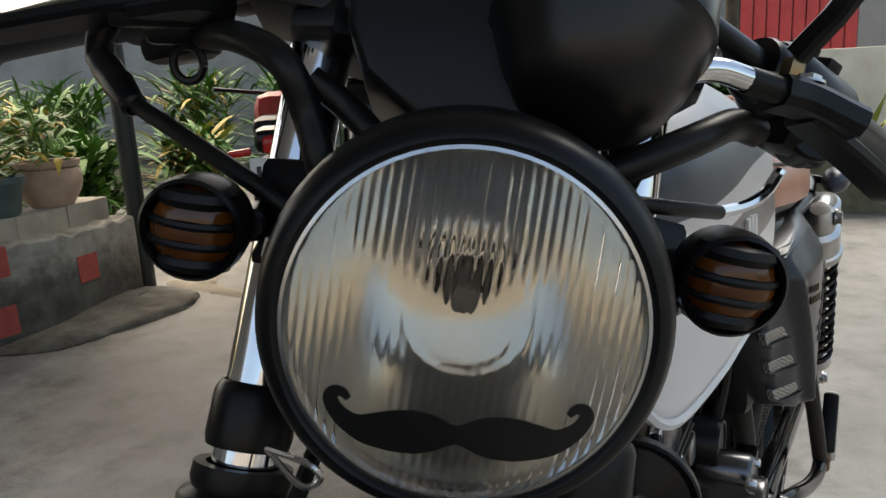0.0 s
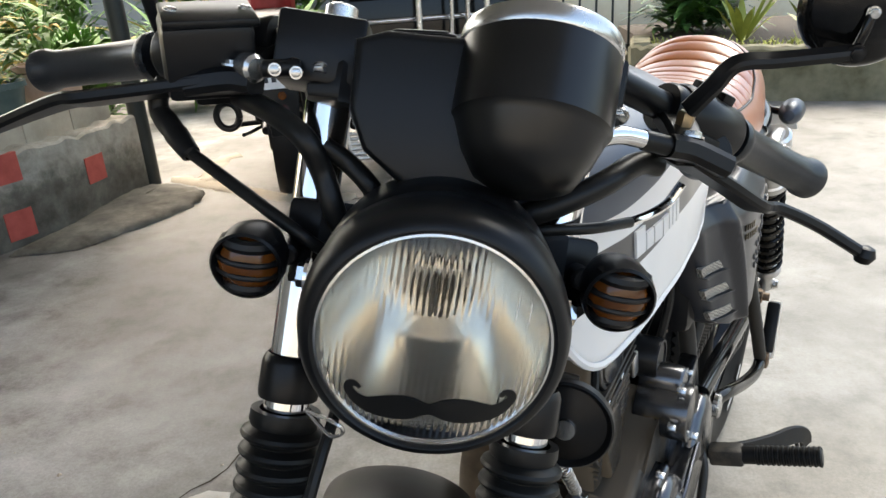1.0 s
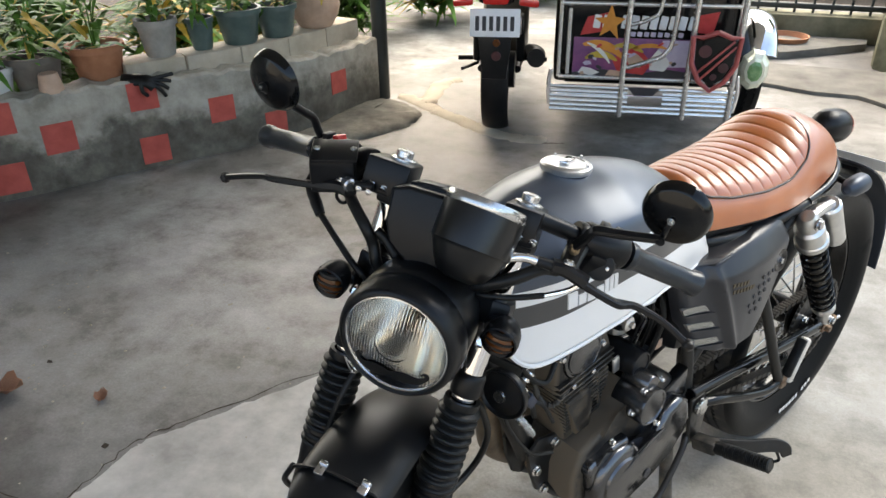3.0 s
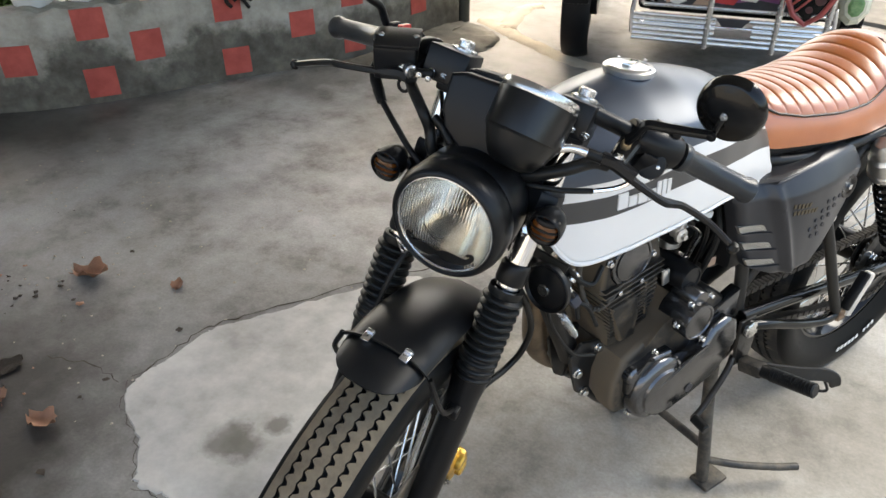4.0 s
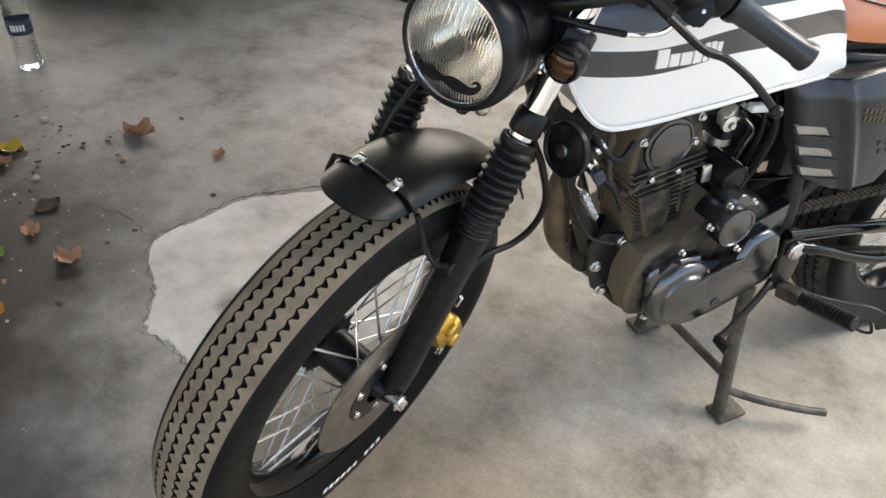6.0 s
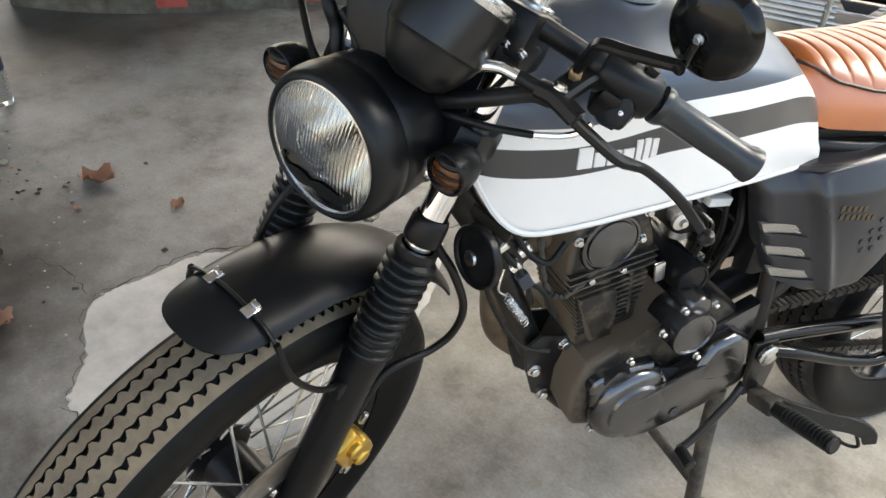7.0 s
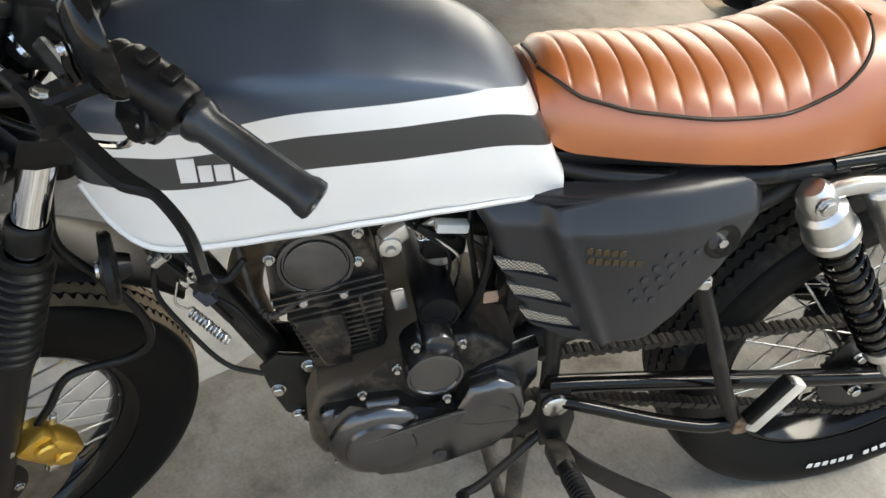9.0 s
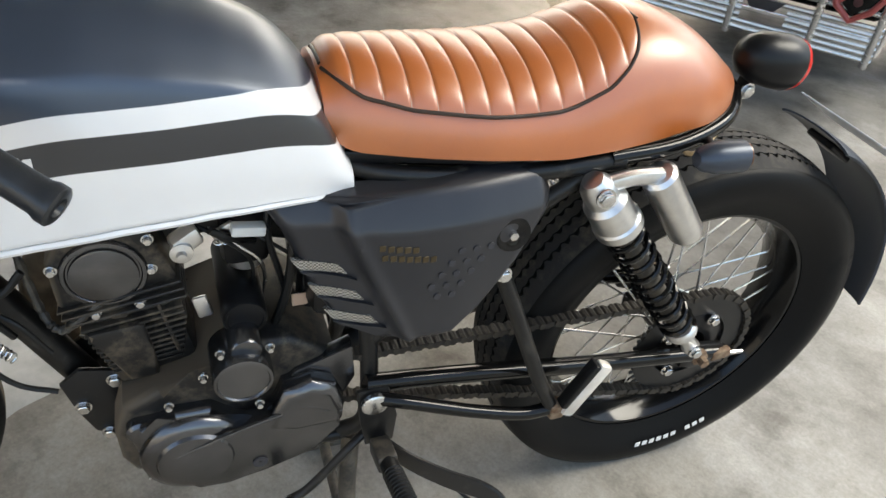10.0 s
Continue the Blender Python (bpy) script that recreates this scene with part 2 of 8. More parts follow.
def concrete():
    """Old yard concrete: slow and quick stains, a paler newer bay, a corner of dirt and painted shade, painted glare
    and shadow, fine grit.
    """
    m, nt, b = nodes_of("stained_and_shaded_concrete", 0.75)
    L, N = nt.links, nt.nodes
    big, mid, fine = tex(nt, 1.3, 6, 0.62), tex(nt, 4.5, 8, 0.7), tex(nt, 120, 6, 0.7)
    co = N.new("ShaderNodeTexCoord")
    warp = tex(nt, 2.2, 7, 0.65)

    def vec(op, a, c):
        n = N.new("ShaderNodeVectorMath")
        n.operation = op
        for s, v in zip(n.inputs, (a, c)):
            if isinstance(v, bpy.types.NodeSocket):
                L.new(v, s)
            else:
                s.default_value = v
        return n

    wob = vec("MULTIPLY", vec("SUBTRACT", warp.outputs[1], (0.5, 0.5, 0.5)).outputs[0], (0.9, 0.9, 0.0)).outputs[0]
    place = vec("ADD", co.outputs["Object"], wob).outputs[0]

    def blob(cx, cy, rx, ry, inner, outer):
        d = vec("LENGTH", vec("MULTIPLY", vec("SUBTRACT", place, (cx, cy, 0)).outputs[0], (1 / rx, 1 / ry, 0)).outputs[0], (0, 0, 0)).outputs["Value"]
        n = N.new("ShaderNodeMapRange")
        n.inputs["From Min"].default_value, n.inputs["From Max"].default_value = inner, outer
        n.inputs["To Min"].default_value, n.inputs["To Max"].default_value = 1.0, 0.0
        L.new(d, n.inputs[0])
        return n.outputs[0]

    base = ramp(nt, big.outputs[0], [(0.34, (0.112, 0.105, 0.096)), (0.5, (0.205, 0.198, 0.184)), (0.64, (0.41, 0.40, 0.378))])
    newer = ramp(nt, big.outputs[0], [(0.34, (0.225, 0.203, 0.170)), (0.52, (0.320, 0.299, 0.262)), (0.66, (0.455, 0.434, 0.394))])
    col = mixc(nt, blob(0.85, 0.55, 1.25, 1.10, 0.86, 1.12), base, newer)
    # past the roof's edge the colour is darkened to offset the open-sky light
    col = mixc(nt, blob(2.5, 3.2, 1.8, 2.6, 0.55, 1.15), col, (0.215, 0.207, 0.190))
    # floor glare from the open left side, painted as a pale spot
    col = mixc(nt, blob(-1.28, 1.68, 0.90, 0.82, 0.40, 1.15), col, (0.50, 0.488, 0.465))
    col = mixc(nt, blob(-0.92, 3.85, 0.75, 0.75, 0.45, 1.15), col, (0.235, 0.228, 0.210))
    col = mixc(nt, blob(-0.85, 2.50, 0.70, 0.75, 0.45, 1.15), col, (0.245, 0.238, 0.222))
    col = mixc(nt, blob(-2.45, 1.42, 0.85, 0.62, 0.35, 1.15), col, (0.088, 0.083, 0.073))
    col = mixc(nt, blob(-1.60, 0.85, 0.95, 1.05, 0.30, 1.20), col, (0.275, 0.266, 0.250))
    # near-black left corner: dirt, with the corner's shade painted into the same colour
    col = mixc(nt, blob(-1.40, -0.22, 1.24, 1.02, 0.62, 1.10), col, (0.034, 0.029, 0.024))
    # brown oil stain under the engine, deepened with the bike's shadow in its colour
    col = mixc(nt, blob(0.26, 0.20, 0.50, 0.55, 0.45, 1.15), col, (0.25, 0.207, 0.155))
    spots = ramp(nt, mid.outputs[0], [(0.32, (0.36, 0.345, 0.32)), (0.47, (0.80, 0.79, 0.77)), (0.58, (1, 1, 1)), (0.75, (1.25, 1.24, 1.22))])
    col = mixc(nt, 1.0, col, spots, "MULTIPLY")
    speck = ramp(nt, fine.outputs[0], [(0.35, (0.75, 0.75, 0.75)), (0.65, (1.1, 1.1, 1.1))])
    col = mixc(nt, 0.7, col, speck, "MULTIPLY")
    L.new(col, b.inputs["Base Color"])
    mr = N.new("ShaderNodeMapRange")
    mr.inputs["To Min"].default_value, mr.inputs["To Max"].default_value = 0.42, 0.72
    L.new(mid.outputs[0], mr.inputs[0])
    L.new(mr.outputs[0], b.inputs["Roughness"])
    bump(nt, b, fine.outputs[0], 0.35, 0.003)
    return m


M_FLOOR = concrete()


def patch_cement():
    """Newer pale cement with a few damp stains of their own shape."""
    m, nt, b = nodes_of("pale_cement_patch", 0.68)
    L, N = nt.links, nt.nodes
    co, warp, mid, fine = N.new("ShaderNodeTexCoord"), tex(nt, 7, 6, 0.65), tex(nt, 5, 7, 0.65), tex(nt, 150, 5, 0.7)
    col = ramp(nt, mid.outputs[0], [(0.30, (0.27, 0.258, 0.235)), (0.50, (0.43, 0.415, 0.385)), (0.70, (0.58, 0.56, 0.52))])
    for x, y, r in STAINS:
        off, size, far, near = N.new("ShaderNodeVectorMath"), N.new("ShaderNodeVectorMath"), N.new("ShaderNodeMath"), N.new("ShaderNodeMapRange")
        off.operation, size.operation, far.operation = "SUBTRACT", "LENGTH", "MULTIPLY_ADD"
        off.inputs[1].default_value = (x, y, 0.0)
        L.new(co.outputs["Object"], off.inputs[0])
        L.new(off.outputs[0], size.inputs[0])
        far.inputs[1].default_value = 0.16
        L.new(warp.outputs[0], far.inputs[0])
        L.new(size.outputs["Value"], far.inputs[2])
        near.inputs["From Min"].default_value, near.inputs["From Max"].default_value = r * 0.6 + 0.08, r + 0.10
        near.inputs["To Min"].default_value, near.inputs["To Max"].default_value = 0.75, 0.0
        L.new(far.outputs[0], near.inputs[0])
        col = mixc(nt, near.outputs[0], col, (0.125, 0.115, 0.095))
    L.new(col, b.inputs["Base Color"])
    bump(nt, b, fine.outputs[0], 0.3, 0.002)
    return m


STAINS = ((-0.490, 0.530, 0.050), (-0.450, 0.545, 0.040), (-0.420, 0.640, 0.020))
M_PATCH = patch_cement()


def damp_wall():
    """Old cement render: pale above, with a ragged damp stain that has crept up from the floor."""
    m, nt, b = nodes_of("rough_cement_render", 0.85)
    L, N = nt.links, nt.nodes
    co, sep, add, mr = N.new("ShaderNodeTexCoord"), N.new("ShaderNodeSeparateXYZ"), N.new("ShaderNodeMath"), N.new("ShaderNodeMapRange")
    slow, mid, fine = tex(nt, 2.6, 7, 0.7), tex(nt, 9, 6, 0.65), tex(nt, 90, 5, 0.7)
    L.new(co.outputs["Object"], sep.inputs[0])
    add.operation = "MULTIPLY_ADD"
    add.inputs[1].default_value = -0.60
    L.new(slow.outputs[0], add.inputs[0])
    L.new(sep.outputs[2], add.inputs[2])
    mr.interpolation_type = "SMOOTHSTEP"
    mr.inputs["From Min"].default_value, mr.inputs["From Max"].default_value = -0.135, 0.005
    L.new(add.outputs[0], mr.inputs[0])
    pale = ramp(nt, mid.outputs[0], [(0.32, (0.215, 0.198, 0.162)), (0.50, (0.335, 0.312, 0.262)), (0.68, (0.43, 0.405, 0.350))])
    damp = ramp(nt, mid.outputs[0], [(0.32, (0.062, 0.055, 0.042)), (0.52, (0.118, 0.108, 0.086)), (0.70, (0.190, 0.175, 0.142))])
    L.new(mixc(nt, mr.outputs[0], damp, pale), b.inputs["Base Color"])
    bump(nt, b, fine.outputs[0], 0.5, 0.004)
    return m


M_WALL = damp_wall()
M_SQUARE = surface("faded_red_paint", (0.36, 0.060, 0.045), (0.50, 0.10, 0.075), 0.75, 0, 14, 120, 0.3, 0.002)
M_BLOCK = surface("cement_block", (0.33, 0.29, 0.22), (0.47, 0.42, 0.34), 0.85, 0, 8, 120, 0.5, 0.003)
M_POST = surface("dark_green_steel_paint", (0.012, 0.018, 0.018), (0.022, 0.030, 0.029), 0.45, 0, 8, 300, 0.1, 0.001)
M_TERRA = surface("terracotta", (0.30, 0.12, 0.055), (0.42, 0.19, 0.10), 0.8, 0, 14, 200, 0.3, 0.001)
M_POTGREEN = surface("green_grey_glaze", (0.05, 0.085, 0.08), (0.09, 0.13, 0.12), 0.35, 0, 14, 200, 0.1, 0.001)
M_POTDARK = surface("brown_grey_pot", (0.10, 0.085, 0.07), (0.17, 0.15, 0.125), 0.7, 0, 14, 160, 0.3, 0.002)
M_POTWHITE = surface("white_plastic", (0.62, 0.62, 0.59), (0.76, 0.76, 0.73), 0.5, 0, 10, 200, 0.1, 0.001)
M_POTGREY = surface("grey_cement_pot", (0.24, 0.23, 0.20), (0.36, 0.34, 0.31), 0.8, 0, 14, 160, 0.3, 0.002)
M_PINK = surface("pale_clay", (0.40, 0.27, 0.19), (0.54, 0.38, 0.28), 0.8, 0, 14, 200, 0.2, 0.001)
M_SOIL = surface("dark_soil", (0.03, 0.022, 0.015), (0.06, 0.045, 0.03), 0.95, 0, 40, 200, 0.6, 0.003)
M_LEAF = surface("green_leaf", (0.050, 0.130, 0.018), (0.12, 0.25, 0.045), 0.55, 0, 9, 200, 0.2, 0.001, 0.12, 0.22)
M_LEAF_Y = surface("yellow_leaf", (0.40, 0.27, 0.03), (0.55, 0.40, 0.06), 0.6, 0, 20, 200, 0.2, 0.001)
M_LEAF_O = surface("orange_dry_leaf", (0.40, 0.13, 0.015), (0.60, 0.25, 0.03), 0.65, 0, 40, 200, 0.4, 0.001)
M_LEAF_B = surface("brown_dry_leaf", (0.26, 0.12, 0.065), (0.38, 0.20, 0.12), 0.7, 0, 40, 200, 0.4, 0.001)
M_ROOF = surface("pale_roof_sheet", (0.46, 0.46, 0.46), (0.58, 0.575, 0.565), 0.5, 0.2, 3, 60, 0.2, 0.003)
M_HOUSE = surface("house_plaster", (0.30, 0.28, 0.25), (0.42, 0.40, 0.36), 0.85, 0, 2, 80, 0.3, 0.003)
M_BARK = surface("bark", (0.06, 0.045, 0.03), (0.13, 0.10, 0.07), 0.9, 0, 14, 90, 0.6, 0.006)
M_MOSS = surface("mossy_cement", (0.085, 0.085, 0.045), (0.29, 0.27, 0.185), 0.9, 0, 4, 90, 0.5, 0.004)
M_LIME = surface("pale_limed_wall", (0.70, 0.60, 0.42), (0.86, 0.79, 0.62), 0.85, 0, 3, 80, 0.3, 0.003)
M_GRASS = surface("yellow_green_blade", (0.20, 0.25, 0.035), (0.40, 0.42, 0.08), 0.5, 0, 6, 200, 0.2, 0.001)
M_DARKLEAF = surface("dark_green_leaf", (0.020, 0.060, 0.012), (0.050, 0.130, 0.025), 0.45, 0, 6, 200, 0.2, 0.001)
M_PALEGLASS = surface("pale_faceted_glass", (0.66, 0.68, 0.52), (0.80, 0.80, 0.66), 0.10, 0.35, 30, 300, 0.05, 0.0004)
M_GREENGLASS = surface("green_faceted_glass", (0.10, 0.22, 0.09), (0.22, 0.36, 0.16), 0.15, 0.1, 40, 300, 0.3, 0.001)
M_LILAC = surface("lilac_print", (0.42, 0.36, 0.50), (0.62, 0.56, 0.66), 0.4, 0, 9, 200, 0.05, 0.0004)
M_GATE = surface("red_gate_paint", (0.42, 0.030, 0.028), (0.55, 0.055, 0.050), 0.5, 0, 4, 120, 0.1, 0.001)
M_PLATE = surface("white_plate_enamel", (0.72, 0.73, 0.74), (0.80, 0.81, 0.82), 0.4, 0, 20, 300, 0.05, 0.0004)
M_PRINT = surface("dark_print", (0.02, 0.02, 0.025), (0.035, 0.035, 0.04), 0.5, 0, 20, 300, 0.05, 0.0004)
M_ORANGE = surface("orange_print", (0.55, 0.20, 0.02), (0.70, 0.30, 0.05), 0.5, 0, 20, 300, 0.05, 0.0004)
M_PURPLE = surface("purple_print", (0.10, 0.03, 0.13), (0.26, 0.08, 0.20), 0.4, 0, 9, 200, 0.05, 0.0004)
M_REDPRINT = surface("red_print", (0.40, 0.02, 0.02), (0.55, 0.05, 0.05), 0.45, 0, 20, 300, 0.05, 0.0004)
M_SHIELDRED = surface("faded_red_enamel", (0.30, 0.050, 0.045), (0.42, 0.090, 0.080), 0.45, 0, 20, 300, 0.05, 0.0004)
M_MAROON = surface("dark_maroon_print", (0.040, 0.010, 0.011), (0.075, 0.018, 0.020), 0.45, 0, 20, 300, 0.05, 0.0004)
M_BLUELABEL = surface("dark_blue_label", (0.02, 0.025, 0.04), (0.04, 0.05, 0.08), 0.4, 0, 40, 300, 0.05, 0.0004)
M_STEP = surface("dark_cement_slab", (0.085, 0.080, 0.068), (0.21, 0.20, 0.175), 0.8, 0, 5, 120, 0.4, 0.003)
M_BOARD = surface("weathered_board", (0.17, 0.15, 0.12), (0.30, 0.27, 0.23), 0.85, 0, 6, 90, 0.5, 0.003)


# ---- building helpers ----
def finish(name, bm, mats, parent=None, label="", sharp=38, normals=True):
    """One mesh object from a bmesh."""
    if normals:
        bmesh.ops.recalc_face_normals(bm, faces=bm.faces)
    me = bpy.data.meshes.new(name)
    bm.to_mesh(me)
    bm.free()
    for m in mats if isinstance(mats, (list, tuple)) else [mats]:
        me.materials.append(m)
    me.shade_smooth()
    me.set_sharp_from_angle(angle=radians(sharp))
    ob = new(name, me)
    if parent is not None:
        ob.parent = parent
    if label:
        tagged(ob, label)
    return ob


def part(name, bm, mats, parent, label="", sharp=38):
    return finish(name, bm, mats, parent, label, sharp)


def thing(name, m, label, category, group="", kind=""):
    e = new(name)
    e.empty_display_size = 0.1
    e.matrix_world = m
    return tagged(e, label, category, group, kind)


def B():
    return bmesh.new()


def merge(bm, tmp, m=None):
    if m is not None:
        tmp.transform(m)
    me = bpy.data.meshes.new("tmp")
    tmp.to_mesh(me)
    tmp.free()
    bm.from_mesh(me)
    bpy.data.meshes.remove(me)
    return bm


def box(c, size, bevel=0.0, turn=(0, 0, 0), seg=2, bm=None):
    t = B()
    bmesh.ops.create_cube(t, size=1.0)
    bmesh.ops.scale(t, vec=size, verts=t.verts)
    if bevel:
        bmesh.ops.bevel(t, geom=t.edges, offset=bevel, segments=seg, affect="EDGES", profile=0.5)
    return merge(bm if bm is not None else B(), t, pose(*c, *turn))


def axis_matrix(origin, axis):
    """Local z along the axis."""
    return Matrix.Translation(origin) @ Vector(axis).to_track_quat("Z", "Y").to_matrix().to_4x4()


def lathe(profile, origin=(0, 0, 0), axis=(0, 0, 1), seg=28, bm=None, closed=False):
    """Turns (radius, height) pairs about an axis; a radius of 0 closes an end."""
    t = B()
    rings = []
    for r, h in profile:
        if r <= 1e-6:
            rings.append([t.verts.new((0, 0, h))])
        else:
            rings.append([t.verts.new((r * math.cos(2 * math.pi * i / seg), r * math.sin(2 * math.pi * i / seg), h)) for i in range(seg)])
    pairs = list(zip(rings, rings[1:]))
    if closed:
        pairs.append((rings[-1], rings[0]))
    for a, b in pairs:
        for i in range(seg):
            j = (i + 1) % seg
            if len(a) == 1 and len(b) == 1:
                continue
            if len(a) == 1:
                t.faces.new((a[0], b[i], b[j]))
            elif len(b) == 1:
                t.faces.new((a[i], a[j], b[0]))
            else:
                t.faces.new((a[i], a[j], b[j], b[i]))
    return merge(bm if bm is not None else B(), t, axis_matrix(origin, axis))


def rod(a, b, r, seg=14, bevel=0.0, bm=None, r2=None):
    """A straight round bar with closed, slightly eased ends."""
    a, b = Vector(a), Vector(b)
    h, e = (b - a).length, bevel or min(r * 0.25, 0.003)
    r2 = r if r2 is None else r2
    return lathe([(0, 0), (max(r - e, 1e-4), 0), (r, e), (r2, h - e), (max(r2 - e, 1e-4), h), (0, h)], a, b - a, seg, bm)


def smooth_line(pts, n=8):
    """Catmull-Rom through the points."""
    p = [Vector(q) for q in pts]
    p = [2 * p[0] - p[1]] + p + [2 * p[-1] - p[-2]]
    out = []
    for i in range(1, len(p) - 2):
        for k in range(n):
            t = k / n
            out.append(0.5 * (2 * p[i] + (p[i + 1] - p[i - 1]) * t + (2 * p[i - 1] - 5 * p[i] + 4 * p[i + 1] - p[i + 2]) * t * t
                              + (3 * p[i] - p[i - 1] - 3 * p[i + 1] + p[i + 2]) * t ** 3))
    return out + [p[-2]]


def tube(pts, r, seg=10, n=8, bm=None, curve=True, wave=None, flat=1.0):
    """A round bar or cable along a line; wave(s) scales the radius along it, s from 0 to 1."""
    line = smooth_line(pts, n) if curve else [Vector(q) for q in pts]
    t = B()
    rings, side = [], None
    for i, q in enumerate(line):
        d = (line[min(i + 1, len(line) - 1)] - line[max(i - 1, 0)]).normalized()
        side = d.orthogonal().normalized() if side is None else (side - d * side.dot(d)).normalized()
        up = d.cross(side)
        k = r * (wave(i / (len(line) - 1)) if wave else 1.0)
        rings.append([t.verts.new(q + (side * math.cos(a) + up * math.sin(a) * flat) * k) for a in (2 * math.pi * j / seg for j in range(seg))])
    for a, b in zip(rings, rings[1:]):
        for j in range(seg):
            t.faces.new((a[j], a[(j + 1) % seg], b[(j + 1) % seg], b[j]))
    t.faces.new(rings[0][::-1])
    t.faces.new(rings[-1])
    return merge(bm if bm is not None else B(), t)


def loft(rings, bm=None, closed=True, caps=True):
    t = B()
    vs = [[t.verts.new(p) for p in ring] for ring in rings]
    n = len(vs[0])
    for a, b in zip(vs, vs[1:]):
        for j in range(n if closed else n - 1):
            t.faces.new((a[j], a[(j + 1) % n], b[(j + 1) % n], b[j]))
    if caps and closed:
        t.faces.new(vs[0][::-1])
        t.faces.new(vs[-1])
    return merge(bm if bm is not None else B(), t)


def slab(outline, lo, hi, bevel=0.0, axis="x", seg=2, bm=None, m=None):
    """A plate: an outline in the plane across the axis, from lo to hi along it."""
    def at(a, b, c):
        return {"x": (c, a, b), "y": (a, c, b), "z": (a, b, c)}[axis]
    t = B()
    low = [t.verts.new(at(a, b, lo)) for a, b in outline]
    top = [t.verts.new(at(a, b, hi)) for a, b in outline]
    n = len(low)
    f0, f1 = t.faces.new(low[::-1]), t.faces.new(top)
    for i in range(n):
        t.faces.new((low[i], low[(i + 1) % n], top[(i + 1) % n], top[i]))
    if bevel:
        edges = list(f0.edges) + list(f1.edges)
        bmesh.ops.bevel(t, geom=edges, offset=bevel, segments=seg, affect="EDGES", profile=0.5)
    return merge(bm if bm is not None else B(), t, m)


def blade(pts, width, thick, normal, n=6, bm=None):
    """A flat bar with eased edges along a line; width(s) along it, s from 0 to 1."""
    line = smooth_line(pts, n)
    rings = []
    up0 = Vector(normal)
    for i, q in enumerate(line):
        d = (line[min(i + 1, len(line) - 1)] - line[max(i - 1, 0)]).normalized()
        side = d.cross(up0).normalized()
        up = side.cross(d).normalized()
        w, h = width(i / (len(line) - 1)) / 2, thick / 2
        e = min(w, h) * 0.5
        rings.append([q + side * a + up * b for a, b in ((w, h - e), (w - e, h), (e - w, h), (-w, h - e), (-w, e - h), (e - w, -h), (w - e, -h), (w, e - h))])
    return loft(rings, bm)


def lerp(table, v):
    """Piecewise smooth value from a short table of (place, value)."""
    xs, ys = [a for a, _ in table], [b for _, b in table]
    return float(np.interp(v, xs, ys))


def bolt(parent, place, axis, r=0.008, h=0.007, mat=None, name="bolt"):
    """A hexagon head on a round flange."""
    bm = lathe([(0, 0), (r * 1.45, 0), (r * 1.45, h * 0.3), (r * 1.05, h * 0.32)], place, axis, 16)
    lathe([(r * 1.08, h * 0.28), (r * 1.08, h * 0.9), (r * 0.9, h), (0, h)], place, axis, 6, bm)
    return part(name, bm, mat or M_STEEL, parent)


# ---- setting ----
def wavy_line(pts, n=10):
    return smooth_line([(x, y, 0) for x, y in pts], n)


def build_floor():
    """The yard's slab, a grid with slow unevenness, on to the ground beyond."""
    t = B()
    n = 90
    vs = {}
    for i in range(n + 1):
        for j in range(n + 1):
            x, y = -4.5 + 12.0 * i / n, -8.0 + 16.0 * j / n
            vs[i, j] = t.verts.new((x, y, 0.0))
    for i in range(n):
        for j in range(n):
            t.faces.new((vs[i, j], vs[i + 1, j], vs[i + 1, j + 1], vs[i, j + 1]))
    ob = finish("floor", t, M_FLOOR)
    tagged(ob, "stained grey concrete yard floor with cracks, patches, painted shade and glare", "floor", kind="structure")
    g = box((0, 0, -0.06), (400, 400, 0.1))
    tagged(finish("ground", g, M_SOIL), "bare earth ground round the yard", "ground", kind="structure")


build_floor()


# ---- the motorcycle: x to its left, y to its rear, z up, from the point below its fuel cap ----
bike = thing("motorcycle", pose(0.288, 0.795, 0, 0, 0, -27.5), "parked black and white cafe racer motorcycle with a tan ribbed seat", "motorcycle")
RAKE, TURNED = radians(24.0), radians(30.5)
HEAD = Vector((-0.012, -0.235, 0.85))
STEER = Vector((0, math.sin(RAKE), math.cos(RAKE)))
ST = Matrix.Translation(HEAD) @ Matrix.Rotation(TURNED, 4, STEER) @ Matrix.Translation(-HEAD) @ Matrix.Translation((-0.012, 0, 0))


def spart(name, bm, mats, parent=None, label="", sharp=38):
    """A part that turns with the handlebar."""
    bm.transform(ST)
    return part(name, bm, mats, parent or bike, label, sharp)


def sbolt(parent, place, axis, r=0.006, h=0.006, mat=None):
    return bolt(parent, ST @ Vector(place), ST.to_3x3() @ Vector(axis), r, h, mat)


FRONT, REAR = Vector((0, -0.516, 0.350)), Vector((0, 0.884, 0.346))


